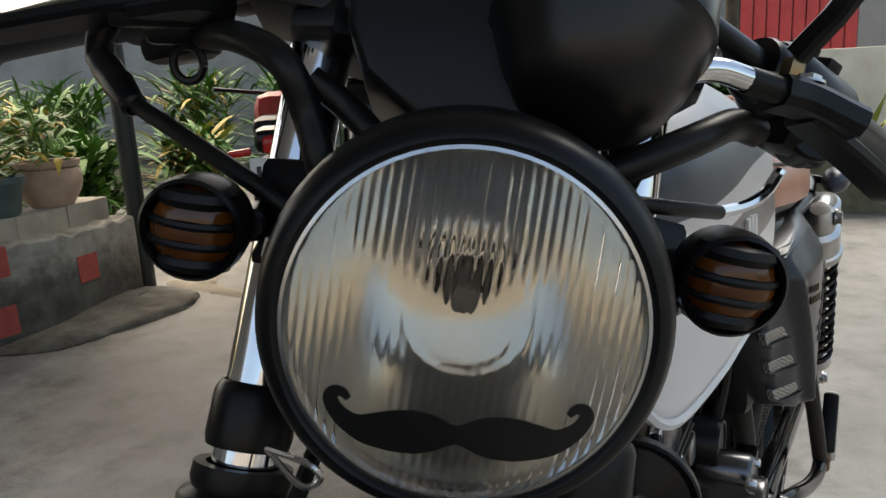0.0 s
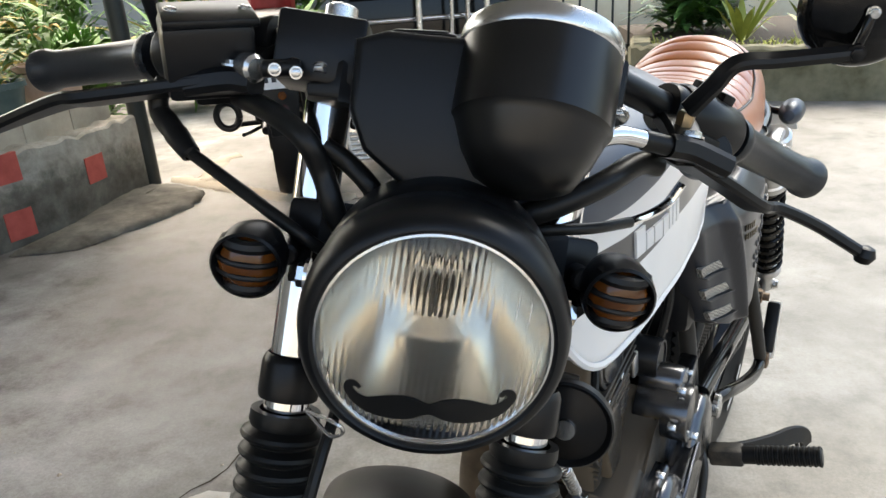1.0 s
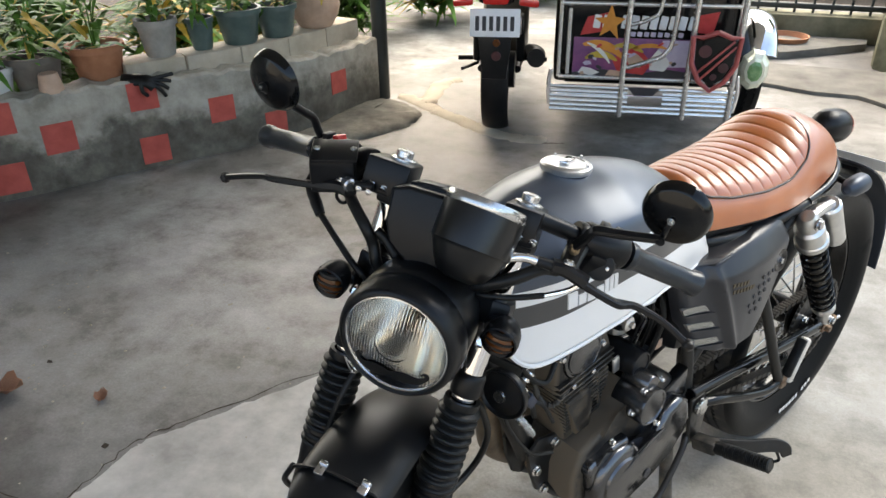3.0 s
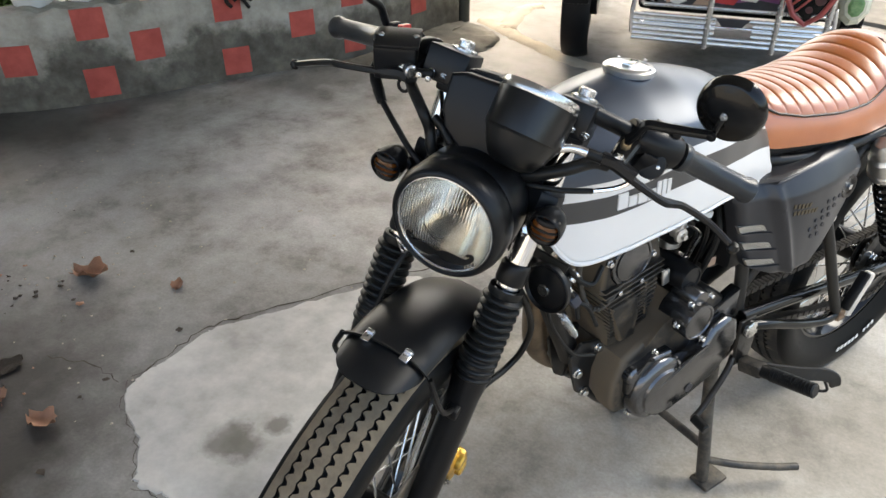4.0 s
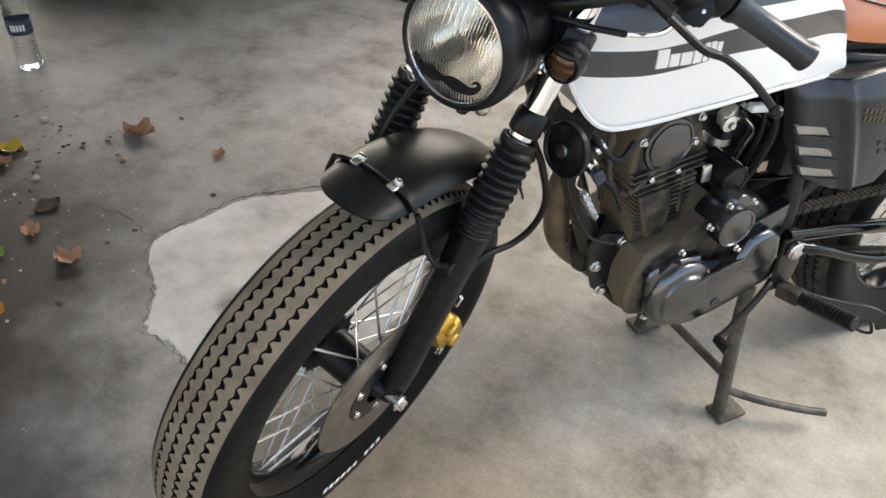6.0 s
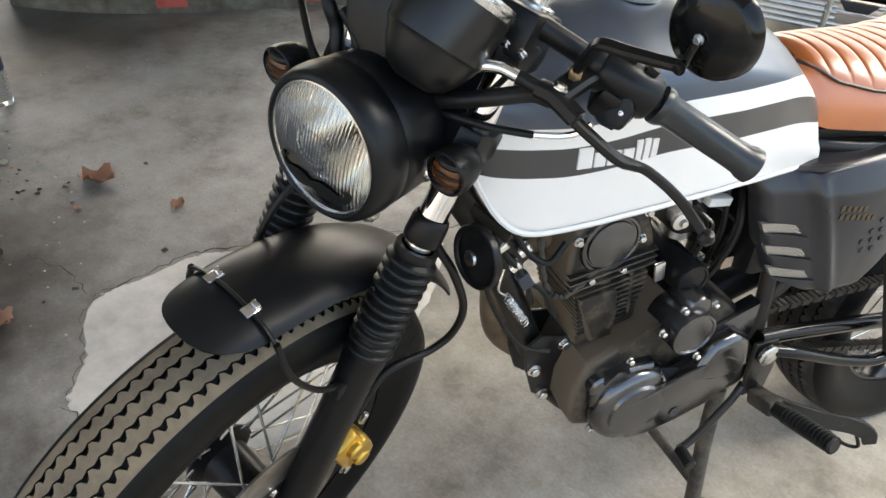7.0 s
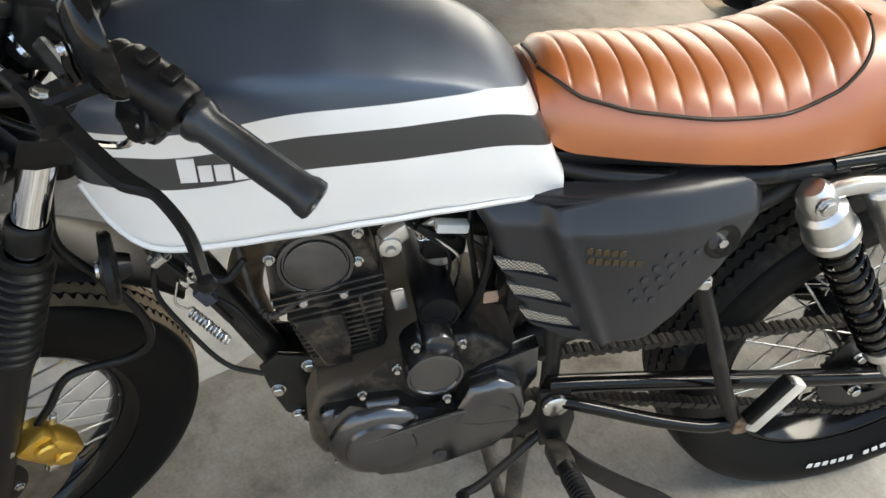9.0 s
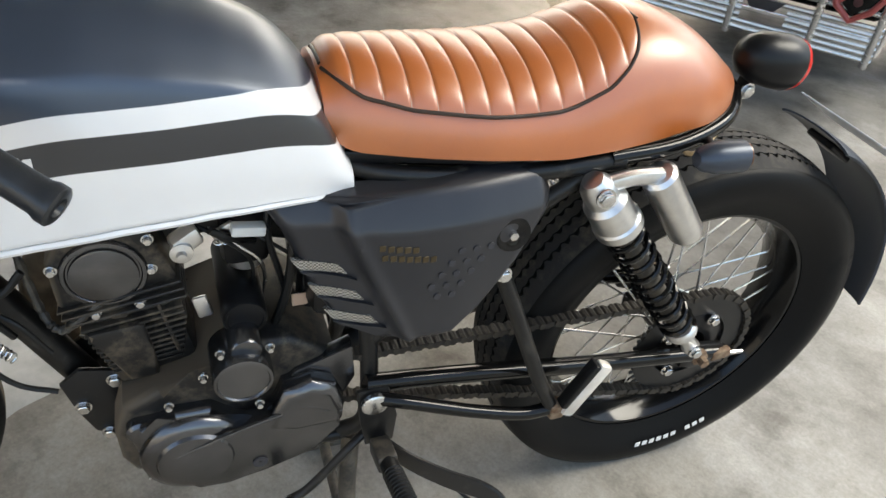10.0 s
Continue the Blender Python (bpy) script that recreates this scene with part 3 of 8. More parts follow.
def tyre_mesh(radius, half, rim, teeth, grooves):
    """A tyre round the x axis whose tread is cut by saw-toothed grooves."""
    crown = 0.018
    lat = []
    for g in grooves:
        lat += [(g - 0.0045, 0, g), (g - 0.0032, 0.005, g), (g + 0.0032, 0.005, g), (g + 0.0045, 0, g)]
    edge = half * 0.80
    lat = [(-edge, 0, None)] + sorted(lat) + [(edge, 0, None)]
    side = [(half * 0.92, 0.016), (half * 0.985, 0.032), (half * 0.99, 0.048), (half * 0.93, 0.066), (half * 0.80, 0.082), (half * 0.66, radius - rim)]
    seg = teeth * 4
    t = B()
    rings = []
    for i in range(seg):
        a = 2 * math.pi * i / seg
        zig = (0.0030, 0.0018, -0.0024, -0.0010)[i % 4]
        open_by = (0.82, 0.76, 0.20, 0.24)[i % 4]
        ring = []
        for x, d in reversed(side):
            ring.append((-x, radius - d))
        for x, d, g in lat:
            xx = g + (x - g) * open_by + zig if g is not None else x
            ring.append((xx, radius - crown * (xx / half) ** 2 - d))
        for x, d in side:
            ring.append((x, radius - d))
        rings.append([t.verts.new((x, r * math.sin(a), r * math.cos(a))) for x, r in ring])
    ns, nl = len(side), len(lat)
    for i in range(seg):
        p, q = rings[i], rings[(i + 1) % seg]
        for j in range(len(p) - 1):
            f = t.faces.new((p[j], p[j + 1], q[j + 1], q[j]))
            k = j - ns
            if 0 <= k < nl - 1:
                in_groove = lat[k][2] is not None and lat[k + 1][2] is not None and lat[k][2] == lat[k + 1][2]
                f.material_index = 0 if in_groove else 1
    return t


def spokes_of(wheel, centre, hub_r, hub_w, rim_r, count, m):
    """Crossed wire spokes, one mesh each."""
    for k in range(count):
        side = 1 if k % 2 else -1
        lean = 0.34 if (k // 2) % 2 else -0.34
        a = 2 * math.pi * k / count
        hub = Vector((side * hub_w, hub_r * math.sin(a - lean), hub_r * math.cos(a - lean)))
        rim = Vector((side * 0.006, rim_r * math.sin(a + lean * 0.25), rim_r * math.cos(a + lean * 0.25)))
        bm = rod(hub, rim, 0.0021, 6)
        bm.transform(m @ Matrix.Translation(centre))
        part("spoke", bm, M_STAINLESS, wheel)


def wheel_of(name, centre, radius, half, m, tread, teeth, grooves, label):
    at = m @ Matrix.Translation(centre)
    rim_r = radius - 0.105
    t = tyre_mesh(radius, half, rim_r, teeth, grooves)
    t.transform(at)
    tyre = part(name, t, [M_TYRE, tread], bike, label, 60)
    w = half * 0.66
    prof = [(rim_r + 0.010, -w), (rim_r + 0.012, -w + 0.004), (rim_r - 0.004, -w + 0.012), (rim_r - 0.016, -0.014), (rim_r - 0.018, 0), (rim_r - 0.016, 0.014),
            (rim_r - 0.004, w - 0.012), (rim_r + 0.012, w - 0.004), (rim_r + 0.010, w), (rim_r - 0.006, w - 0.003), (rim_r - 0.024, 0.016), (rim_r - 0.027, 0),
            (rim_r - 0.024, -0.016), (rim_r - 0.006, -w + 0.003)]
    bm = lathe(prof, (0, 0, 0), (1, 0, 0), 72, closed=True)
    bm.transform(at)
    part("rim", bm, M_GLOSS, tyre, "gloss black wire wheel rim")
    hub = lathe([(0.014, -0.085), (0.020, -0.062), (0.052, -0.052), (0.055, -0.046), (0.036, -0.036), (0.034, 0.036), (0.055, 0.046), (0.052, 0.052), (0.020, 0.062), (0.014, 0.085)],
                (0, 0, 0), (1, 0, 0), 32, closed=True)
    hub.transform(at)
    part("hub", hub, M_SATIN, tyre)
    spokes_of(tyre, centre, 0.052, 0.042, rim_r - 0.020, 36, m)
    return tyre


TREAD_GROOVES = (-0.030, -0.010, 0.010, 0.030)
front_tyre = wheel_of("front_tyre", FRONT, 0.342, 0.056, ST, M_TREAD, 128, TREAD_GROOVES, "dusty brown tyre with saw-tooth grooves")
rear_tyre = wheel_of("rear_tyre", REAR, 0.355, 0.078, Matrix.Identity(4), M_TREAD_R, 120, (-0.034, -0.012, 0.012, 0.034), "black tyre with saw-tooth grooves")


def sidewall_marks(tyre, centre, radius, x, angles, m):
    """Plain raised bars where the lettering stands on the sidewall."""
    for a in angles:
        bm = box((0, 0, 0), (0.0012, 0.011, 0.013), 0.0005, seg=1)
        bm.transform(m @ Matrix.Translation(centre) @ Matrix.Rotation(-a, 4, "X") @ Matrix.Translation((x, 0, radius)))
        part("marking", bm, M_WHITE, tyre)


sidewall_marks(rear_tyre, REAR, 0.292, 0.0765, [radians(180 - 26 + 3.2 * k) for k in (0, 1, 2, 4, 5, 6, 7, 8, 9)], Matrix.Identity(4))
sidewall_marks(front_tyre, FRONT, 0.283, 0.0553, [radians(168 + 3.2 * k) for k in (0, 1, 2, 4, 5, 6, 7, 8, 9)], ST)

# front brake
bm = lathe([(0.062, 0), (0.128, 0), (0.130, 0.001), (0.130, 0.004), (0.128, 0.005), (0.062, 0.005)], FRONT + Vector((0.062, 0, 0)), (1, 0, 0), 64, closed=True)
disc = spart("brake_disc", bm, M_DISC, None, "drilled steel brake disc")
bm = lathe([(0.030, 0), (0.066, -0.006), (0.070, 0.002), (0.066, 0.008), (0.030, 0.010)], FRONT + Vector((0.060, 0, 0)), (1, 0, 0), 40, closed=True)
spart("disc_carrier", bm, M_SATIN, disc)
for k in range(6):
    a = k * math.pi / 3
    sbolt(disc, FRONT + Vector((0.068, 0.056 * math.sin(a), 0.056 * math.cos(a))), (1, 0, 0), 0.005, 0.005)

# fork: tubes, gaiters, sliders
FORK_TOP, SLOPE = Vector((0.083, -0.222, 1.012)), Vector((0, -0.425, -1.0)).normalized()


def on_fork(z, side, forward=0.0):
    """A point of a fork leg at a height, moved forward from it."""
    k = (z - FORK_TOP.z) / SLOPE.z
    p = FORK_TOP + SLOPE * k
    return Vector((side * (p.x if side > 0 else 0.096), p.y - forward, p.z))


for side in (1, -1):
    tube_part = spart("fork_tube", rod(on_fork(1.015, side), on_fork(0.62, side), 0.0170, 24), M_CHROME, None, "chromed fork tube")
    leg_line = on_fork(0.66, side), on_fork(0.345, side)
    d = (leg_line[1] - leg_line[0])
    h = d.length
    bm = lathe([(0, -0.002), (0.026, 0), (0.0275, 0.006), (0.0275, 0.05), (0.0255, 0.07), (0.025, h - 0.05), (0.023, h - 0.02), (0.018, h + 0.012), (0, h + 0.014)], leg_line[0], d, 24)
    slider = spart("fork_slider", bm, M_SATIN, None, "black fork slider")
    a, b = on_fork(0.765, side), on_fork(0.625, side)
    folds = 11
    prof = [(0.0195, 0.0), (0.0255, 0.0), (0.026, 0.008)]
    for k in range(folds):
        s = 0.012 + (b - a).length * 0.93 * k / folds
        step = (b - a).length * 0.93 / folds
        prof += [(0.0245, s), (0.0300, s + step * 0.30), (0.0310, s + step * 0.50), (0.0300, s + step * 0.66), (0.0245, s + step * 0.97)]
    prof += [(0.0275, (b - a).length * 0.95), (0.0275, (b - a).length), (0.022, (b - a).length + 0.002)]
    spart("fork_gaiter", lathe(prof, a, b - a, 28), M_RUBBER, None, "black ribbed rubber fork gaiter", 25)
    spart("gaiter_cap", lathe([(0.0185, -0.006), (0.0205, -0.004), (0.0220, 0.0), (0.0225, 0.022), (0.0215, 0.027), (0.0185, 0.027)], a - (b - a).normalized() * 0.036, b - a, 28, closed=True), M_SATIN, None, "black collar over the gaiter")
    sbolt(slider, FRONT + Vector((side * 0.108, 0, 0)), (side, 0, 0), 0.010, 0.012)
    # fork bridge bracket on the slider for the mudguard stay
    p = on_fork(0.585, side, 0.022)
    spart("stay_lug", box(p, (0.020, 0.030, 0.022), 0.004), M_SATIN, slider)

# axle
spart("front_axle", rod(FRONT + Vector((-0.108, 0, 0)), FRONT + Vector((0.108, 0, 0)), 0.008, 16), M_STEEL, None)

# caliper, behind the left slider
cal = on_fork(0.425, 1, -0.062)
bm = box(cal + Vector((0.004, 0, 0)), (0.040, 0.048, 0.082), 0.010, (23, 0, 0))
box(cal + Vector((0.012, 0.018, 0.0)), (0.040, 0.026, 0.060), 0.010, (23, 0, 0), bm=bm)
caliper = spart("brake_caliper", bm, M_GOLD, None, "gold anodised brake caliper")
for dz in (-0.018, 0.018):
    spart("piston_cap", lathe([(0, 0.012), (0.011, 0.012), (0.014, 0.009), (0.014, 0)], cal + Vector((0.022, 0.006 - 0.4 * dz, dz)), (1, 0, 0), 24), M_GOLD, caliper)
for dz in (-0.040, 0.040):
    sbolt(caliper, cal + Vector((0.016, -0.022 - 0.4 * dz, dz)), (1, 0, 0), 0.007, 0.008)
spart("bleed_nipple", rod(cal + Vector((0.012, 0.02, 0.045)), cal + Vector((0.014, 0.026, 0.064)), 0.0045, 8), M_STEEL, caliper)
spart("brake_hose", tube([cal + Vector((0.0, 0.004, 0.040)), (0.086, -0.384, 0.492), (0.089, -0.346, 0.540), (0.106, -0.276, 0.541), (0.118, -0.250, 0.572), (0.120, -0.248, 0.628), (0.104, -0.272, 0.700),
                              (0.086, -0.298, 0.757), (0.072, -0.288, 0.805), (0.050, -0.265, 0.860)], 0.0056, 10), M_RUBBER, None, "black brake hose")

# mudguard: a short rolled sheet over the wheel with a strap
MG = FRONT + Vector((0, 0, 0))


def guard_mesh(centre, radius, half, a0, a1, thick=0.003, drop=0.020, n=28, k=18, nose=0.0, corner=0.0):
    """A mudguard round the x axis: angles from straight up towards the rear."""
    outer, inner = [], []
    for i in range(n + 1):
        s = i / n
        w = half * (1 - nose * max(0.0, 1 - s / 0.16) ** 2)
        ring_o, ring_i = [], []
        for j in range(k + 1):
            u = -1 + 2 * j / k
            first = a0 + corner * abs(u) ** 2.6
            a = first + (a1 - first) * s
            x = w * math.sin(u * 1.25) / math.sin(1.25)
            r = radius - drop * (1 - math.cos(u * 1.25)) / (1 - math.cos(1.25))
            ring_o.append(centre + Vector((x, r * math.sin(a), r * math.cos(a))))
            ring_i.append(centre + Vector((x * 0.965, (r - thick) * math.sin(a), (r - thick) * math.cos(a))))
        outer.append(ring_o + ring_i[::-1])
    return loft(outer)


bm = guard_mesh(MG, 0.406, 0.062, radians(-9.5), radians(60), nose=0.05, corner=0.135)
guard = spart("front_mudguard", bm, M_BLACK, None, "matt black short mudguard")
strap = []
for j in range(15):
    u = -1 + 2 * j / 14
    a = radians(0)
    r = 0.408 - 0.020 * (1 - math.cos(u * 1.25)) / (1 - math.cos(1.25))
    strap.append(MG + Vector((0.065 * math.sin(u * 1.25) / math.sin(1.25), r * math.sin(a), r * math.cos(a))))
spart("strap", tube(strap, 0.0045, 6, 2, flat=0.5), M_RUBBER, guard)
for x in (-0.029, 0.029):
    bm = box((x, -0.516, 0.7565), (0.013, 0.020, 0.006), 0.0015, (0, 8 if x > 0 else -8, 0))
    box((x, -0.510, 0.7605), (0.010, 0.006, 0.005), 0.001, bm=bm)
    spart("strap_clip", bm, M_CHROME, guard)
for side in (1, -1):
    a = radians(-2)
    spart("guard_stay", tube([(side * 0.068, -0.516, 0.738), (side * 0.083, -0.508, 0.690), (side * 0.084, -0.470, 0.625), (side * 0.083, -0.425, 0.585)], 0.0040, 8), M_SATIN, guard)

# yokes
for z, w in ((0.985, 0.030), (0.893, 0.034)):
    c = on_fork(z, 0)
    bm = slab([(-0.112, -0.012), (-0.108, -0.030), (-0.085, -0.038), (-0.05, -0.026), (0.05, -0.026), (0.085, -0.038), (0.108, -0.030), (0.112, -0.012), (0.105, 0.022), (0.04, 0.055),
               (-0.04, 0.055), (-0.105, 0.022)], -w / 2, w / 2, 0.005, "z", m=Matrix.Translation(c) @ Matrix.Rotation(-RAKE, 4, "X"))
    spart("yoke", bm, M_SATIN)
for side in (1, -1):
    p = on_fork(1.012, side)
    u = -SLOPE
    spart("fork_cap", lathe([(0.019, 0.010), (0.019, 0.017), (0.012, 0.019), (0.012, 0.027), (0.009, 0.029), (0, 0.029)], p, u, 24), M_STEEL, None, "chromed fork top cap")
    # handlebar clamp blocks on the fork tubes
    q = on_fork(0.998, side)
    clamp = spart("bar_clamp", box(q + Vector((0.001 if side > 0 else -0.006, -0.006, 0.008)), (0.050 if side > 0 else 0.062, 0.056, 0.048), 0.004, (-23, 0, 0)), M_SATIN)
    for dx in (-0.008, 0.010):
        sbolt(clamp, q + Vector((side * 0.014 + dx, -0.0335, 0.004)), (0, -0.92, -0.39), 0.0050, 0.005, M_STEEL)


# handlebar, one bar each side
def bar_point(s, side):
    """From the clamp (0) to the bar's end (1)."""
    a = Vector((0.095, -0.236, 1.022))
    b = Vector((0.318, -0.129, 0.9415)) if side > 0 else Vector((0.356, -0.135, 0.936))
    p = a.lerp(b, s)
    return Vector((p.x * side, p.y, p.z))


for side in (1, -1):
    bar = spart("handlebar", rod(bar_point(0.02, side), bar_point(1.0, side), 0.0112, 18), M_SATIN, None, "black clip-on handlebar")
    a, b = bar_point(0.56, side), bar_point(1.02, side)
    h = (b - a).length
    prof = [(0.0112, 0), (0.0195, 0.0), (0.0200, 0.004), (0.0190, 0.009)]
    prof += [(0.0160, 0.014), (0.0156, h * 0.5), (0.0156, h - 0.030)]
    prof += [(0.0160, h - 0.016), (0.0182, h - 0.010), (0.0182, h - 0.002), (0.0155, h), (0.009, h), (0.008, h - 0.004), (0, h - 0.004)]
    spart("grip", lathe(prof, a, b - a, 30), M_GRIP, bar, "smooth worn black rubber grip", 40)
    # switch housing: a round collar with a block of switches below
    d = (b - a).normalized()
    c = bar_point(0.42, side)
    q = d.to_track_quat("X", "Z").to_matrix().to_4x4()
    bm = lathe([(0.0112, -0.034), (0.021, -0.034), (0.0235, -0.030), (0.0235, 0.026), (0.021, 0.030), (0.0112, 0.030)], c, d, 28)
    t = box((0.0, -0.010, -0.020), (0.044, 0.034, 0.034), 0.008)
    merge(bm, t, Matrix.Translation(c) @ q)
    sw = spart("switch_housing", bm, M_SATIN, bar, "black switch housing")
    for k, (dx, mat) in enumerate(((-0.013, M_SATIN), (0.010, M_RED if side < 0 else M_SATIN))):
        t = box((dx * side, 0.002, 0.025), (0.013, 0.016, 0.010), 0.002)
        t.transform(Matrix.Translation(c) @ q)
        spart("switch", t, mat, sw)
    t = box((0.006, -0.024, -0.030), (0.014, 0.012, 0.012), 0.003)
    t.transform(Matrix.Translation(c) @ q)
    spart("switch", t, M_SATIN, sw)
    if side > 0:
        cover_at, out = Vector((0.193, -0.214, 0.972)), Vector((0.10, -0.90, 0.42))
        cover = spart("switch_cover", lathe([(0, -0.016), (0.019, -0.016), (0.0195, 0.002), (0.018, 0.004), (0, 0.0045)], cover_at, out, 30), M_SATIN, sw, "round black switch cover")
        sbolt(cover, cover_at + out.normalized() * 0.004 + Vector((0.010, 0, 0)), out, 0.0017, 0.0015, M_STEEL)
    # lever perch and flat lever
    tip = Vector((0.331, -0.232, 0.916)) if side > 0 else Vector((-0.371, -0.229, 0.901))
    knee = Vector((0.246, -0.256, 0.961)) if side > 0 else Vector((-0.270, -0.266, 0.957))
    perch = bar_point(0.29 if side > 0 else 0.20, side)
    piv = Vector((side * 0.158, -0.272, 0.988))
    bm = lathe([(0.0112, -0.012), (0.018, -0.012), (0.0195, -0.009), (0.0195, 0.009), (0.018, 0.012), (0.0112, 0.012)], perch, d, 24)
    blade([perch + Vector((0, -0.008, -0.004)), perch.lerp(piv, 0.5), piv], lambda s: 0.030 - 0.006 * s, 0.014, (0, 0.35, 0.94), bm=bm)
    blade([Vector((side * 0.140, -0.276, 0.990)), piv, Vector((side * 0.186, -0.272, 0.980))], lambda s: 0.024, 0.016, (0, 0.35, 0.94), bm=bm)
    mount = spart("lever_perch", bm, M_SATIN, bar)
    if side > 0:
        bm = blade([Vector((0.160, -0.268, 0.980)), Vector((0.196, -0.258, 0.963)), Vector((0.226, -0.246, 0.948)), Vector((0.240, -0.236, 0.944)), Vector((0.256, -0.229, 0.942)), Vector((0.292, -0.225, 0.931)), tip],
                   lambda s: 0.021 if s < 0.36 else max(0.010, 0.021 - 0.05 * (s - 0.36)), 0.009, (0, 0.35, 0.94))
    else:
        bm = blade([piv + Vector((side * 0.006, 0, 0)), Vector((side * 0.200, -0.274, 0.977)), knee + Vector((-side * 0.012, 0, 0.002)), knee + Vector((side * 0.010, 0.006, -0.005)), knee.lerp(tip, 0.55) + Vector((0, 0.002, 0.001)), tip],
                   lambda s: 0.021 if s < 0.45 else 0.021 - 0.022 * (s - 0.45), 0.009, (0, 0.35, 0.94))
    lathe([(0, -0.0085), (0.006, -0.006), (0.0085, 0), (0.006, 0.006), (0, 0.0085)], tip, (0, 0, 1), 16, bm)
    spart("brake_lever" if side < 0 else "clutch_lever", bm, M_SATIN, bar, "black ball-end lever")
    sbolt(mount, piv + Vector((0, 0.003, 0.008)), (0, 0.35, 0.94), 0.006, 0.005)

# brake fluid reservoir, on the right bar
c = Vector((-0.180, -0.252, 0.999))
RES = (4, -7, 24)
bm = box(c, (0.060, 0.050, 0.050), 0.005, RES)
box(c + Vector((0.006, 0.012, -0.026)), (0.040, 0.030, 0.016), 0.005, RES, bm=bm)
res = spart("brake_reservoir", bm, M_SATIN, None, "black brake fluid reservoir")
spart("lid", box(c + Vector((0.0, -0.002, 0.027)), (0.062, 0.052, 0.006), 0.002, RES), M_SATIN, res)
for dx in (-0.022, 0.022):
    sbolt(res, c + Vector((dx, dx * 0.45, 0.030 + dx * 0.12)), (0.1, -0.05, 1), 0.0035, 0.002)
spart("banjo_bolt", rod((-0.150, -0.272, 0.999), (-0.138, -0.282, 1.001), 0.0095, 12), M_STEEL, res)
spart("hose_union", rod((-0.138, -0.276, 1.000), (-0.112, -0.268, 1.003), 0.0062, 12), M_SATIN, res)
for dx in (0.0, 0.014):
    sbolt(res, Vector((-0.126 + dx, -0.284, 1.003)), (0, -1, 0.2), 0.0030, 0.003, M_STEEL)
# brass adjuster and cables
spart("cable_adjuster", rod((0.148, -0.277, 0.990), (0.120, -0.284, 0.994), 0.0070, 14), M_RUBBER)
spart("cable_elbow", tube([(0.122, -0.284, 0.994), (0.104, -0.290, 0.996), (0.088, -0.298, 0.992), (0.076, -0.302, 0.978)], 0.0062, 12), M_CHROME, None, "bright metal cable elbow")


# mirrors
def mirror(foot, knee, head, face, flat, centre):
    """A stem from the bar to its head, and the round housing round its own centre."""
    if flat:
        bm = blade([foot, foot.lerp(knee, 0.5), knee, knee.lerp(head, 0.35), knee.lerp(head, 0.75), head], lambda s: 0.014 - 0.004 * s, 0.009, (0, -0.5, 0.86))
    else:
        bm = tube([foot, foot.lerp(knee, 0.55), knee, knee.lerp(head, 0.25), head], 0.0060, 12, 6)
    stem = spart("mirror_stem", bm, M_SATIN, None, "black mirror stem")
    spart("stem_nut", lathe([(0, 0), (0.0066, 0), (0.0066, 0.009), (0.0055, 0.011), (0, 0.011)], foot - Vector((0, 0, 0.012)), (0, 0, 1), 6), M_BRASS if flat else M_SATIN, stem, "brass nut" if flat else "")
    f = Vector(face).normalized()
    bm = lathe([(0, -0.0125), (0.010, -0.0122), (0.020, -0.0108), (0.030, -0.0078), (0.0365, -0.0042), (0.0385, -0.0036), (0.0425, 0.0020), (0.0445, 0.0065), (0.0450, 0.011), (0.0435, 0.0125), (0.042, 0.010)], (0, 0, 0), (0, 0, 1), 56)
    bm.transform(axis_matrix(centre, f) @ Matrix.Diagonal((0.91, 0.91, 0.90, 1)))
    spart("mirror_shell", bm, M_GLOSS, stem, "round gloss black mirror housing", 50)
    spart("mirror_glass", lathe([(0, 0.0095), (0.0382, 0.0095), (0.0382, 0.007), (0, 0.007)], centre, f, 40), M_CHROME, stem, "mirror glass")
    back = centre - f * 0.013
    if (back - head).length > 0.02:
        # a small bracket carries the housing above the stem's end
        spart("joint", tube([head + f * 0.003, head.lerp(back, 0.5), back], 0.0036, 10, 4), M_GLOSS, stem)
        sbolt(stem, head - f * 0.003, -f, 0.0042, 0.004, M_SATIN)
    else:
        spart("ball_joint", rod(head - f * 0.004, head + f * 0.012, 0.0050, 14), M_SATIN, stem)
    sbolt(stem, back, -f, 0.0031, 0.005, M_STEEL)


mirror(Vector((0.158, -0.246, 1.010)), Vector((0.176, -0.260, 1.048)), Vector((0.249, -0.262, 1.067)), (0.144, 0.985, 0.095), True, Vector((0.254, -0.247, 1.094)))
mirror(bar_point(0.54, -1) + Vector((0, 0, 0.012)), bar_point(0.58, -1) + Vector((0.0, -0.020, 0.058)), Vector((-0.272, -0.285, 1.100)), (0.24, 0.96, 0.13), False, Vector((-0.2687, -0.2716, 1.1018)))

# headlamp
LAMP = Vector((0, -0.338, 0.885))
FWD = Vector((0, -1, 0.05)).normalized()
LAMP_SIZE = Matrix.Translation(LAMP + FWD * 0.06) @ Matrix.Diagonal((0.938, 1.0, 0.938, 1.0)) @ Matrix.Translation(-(LAMP + FWD * 0.06))


def lpart(name, bm, mats, parent=None, label="", sharp=38):
    """A piece of the lamp, brought to the shell's true diameter."""
    bm.transform(LAMP_SIZE)
    return spart(name, bm, mats, parent, label, sharp)


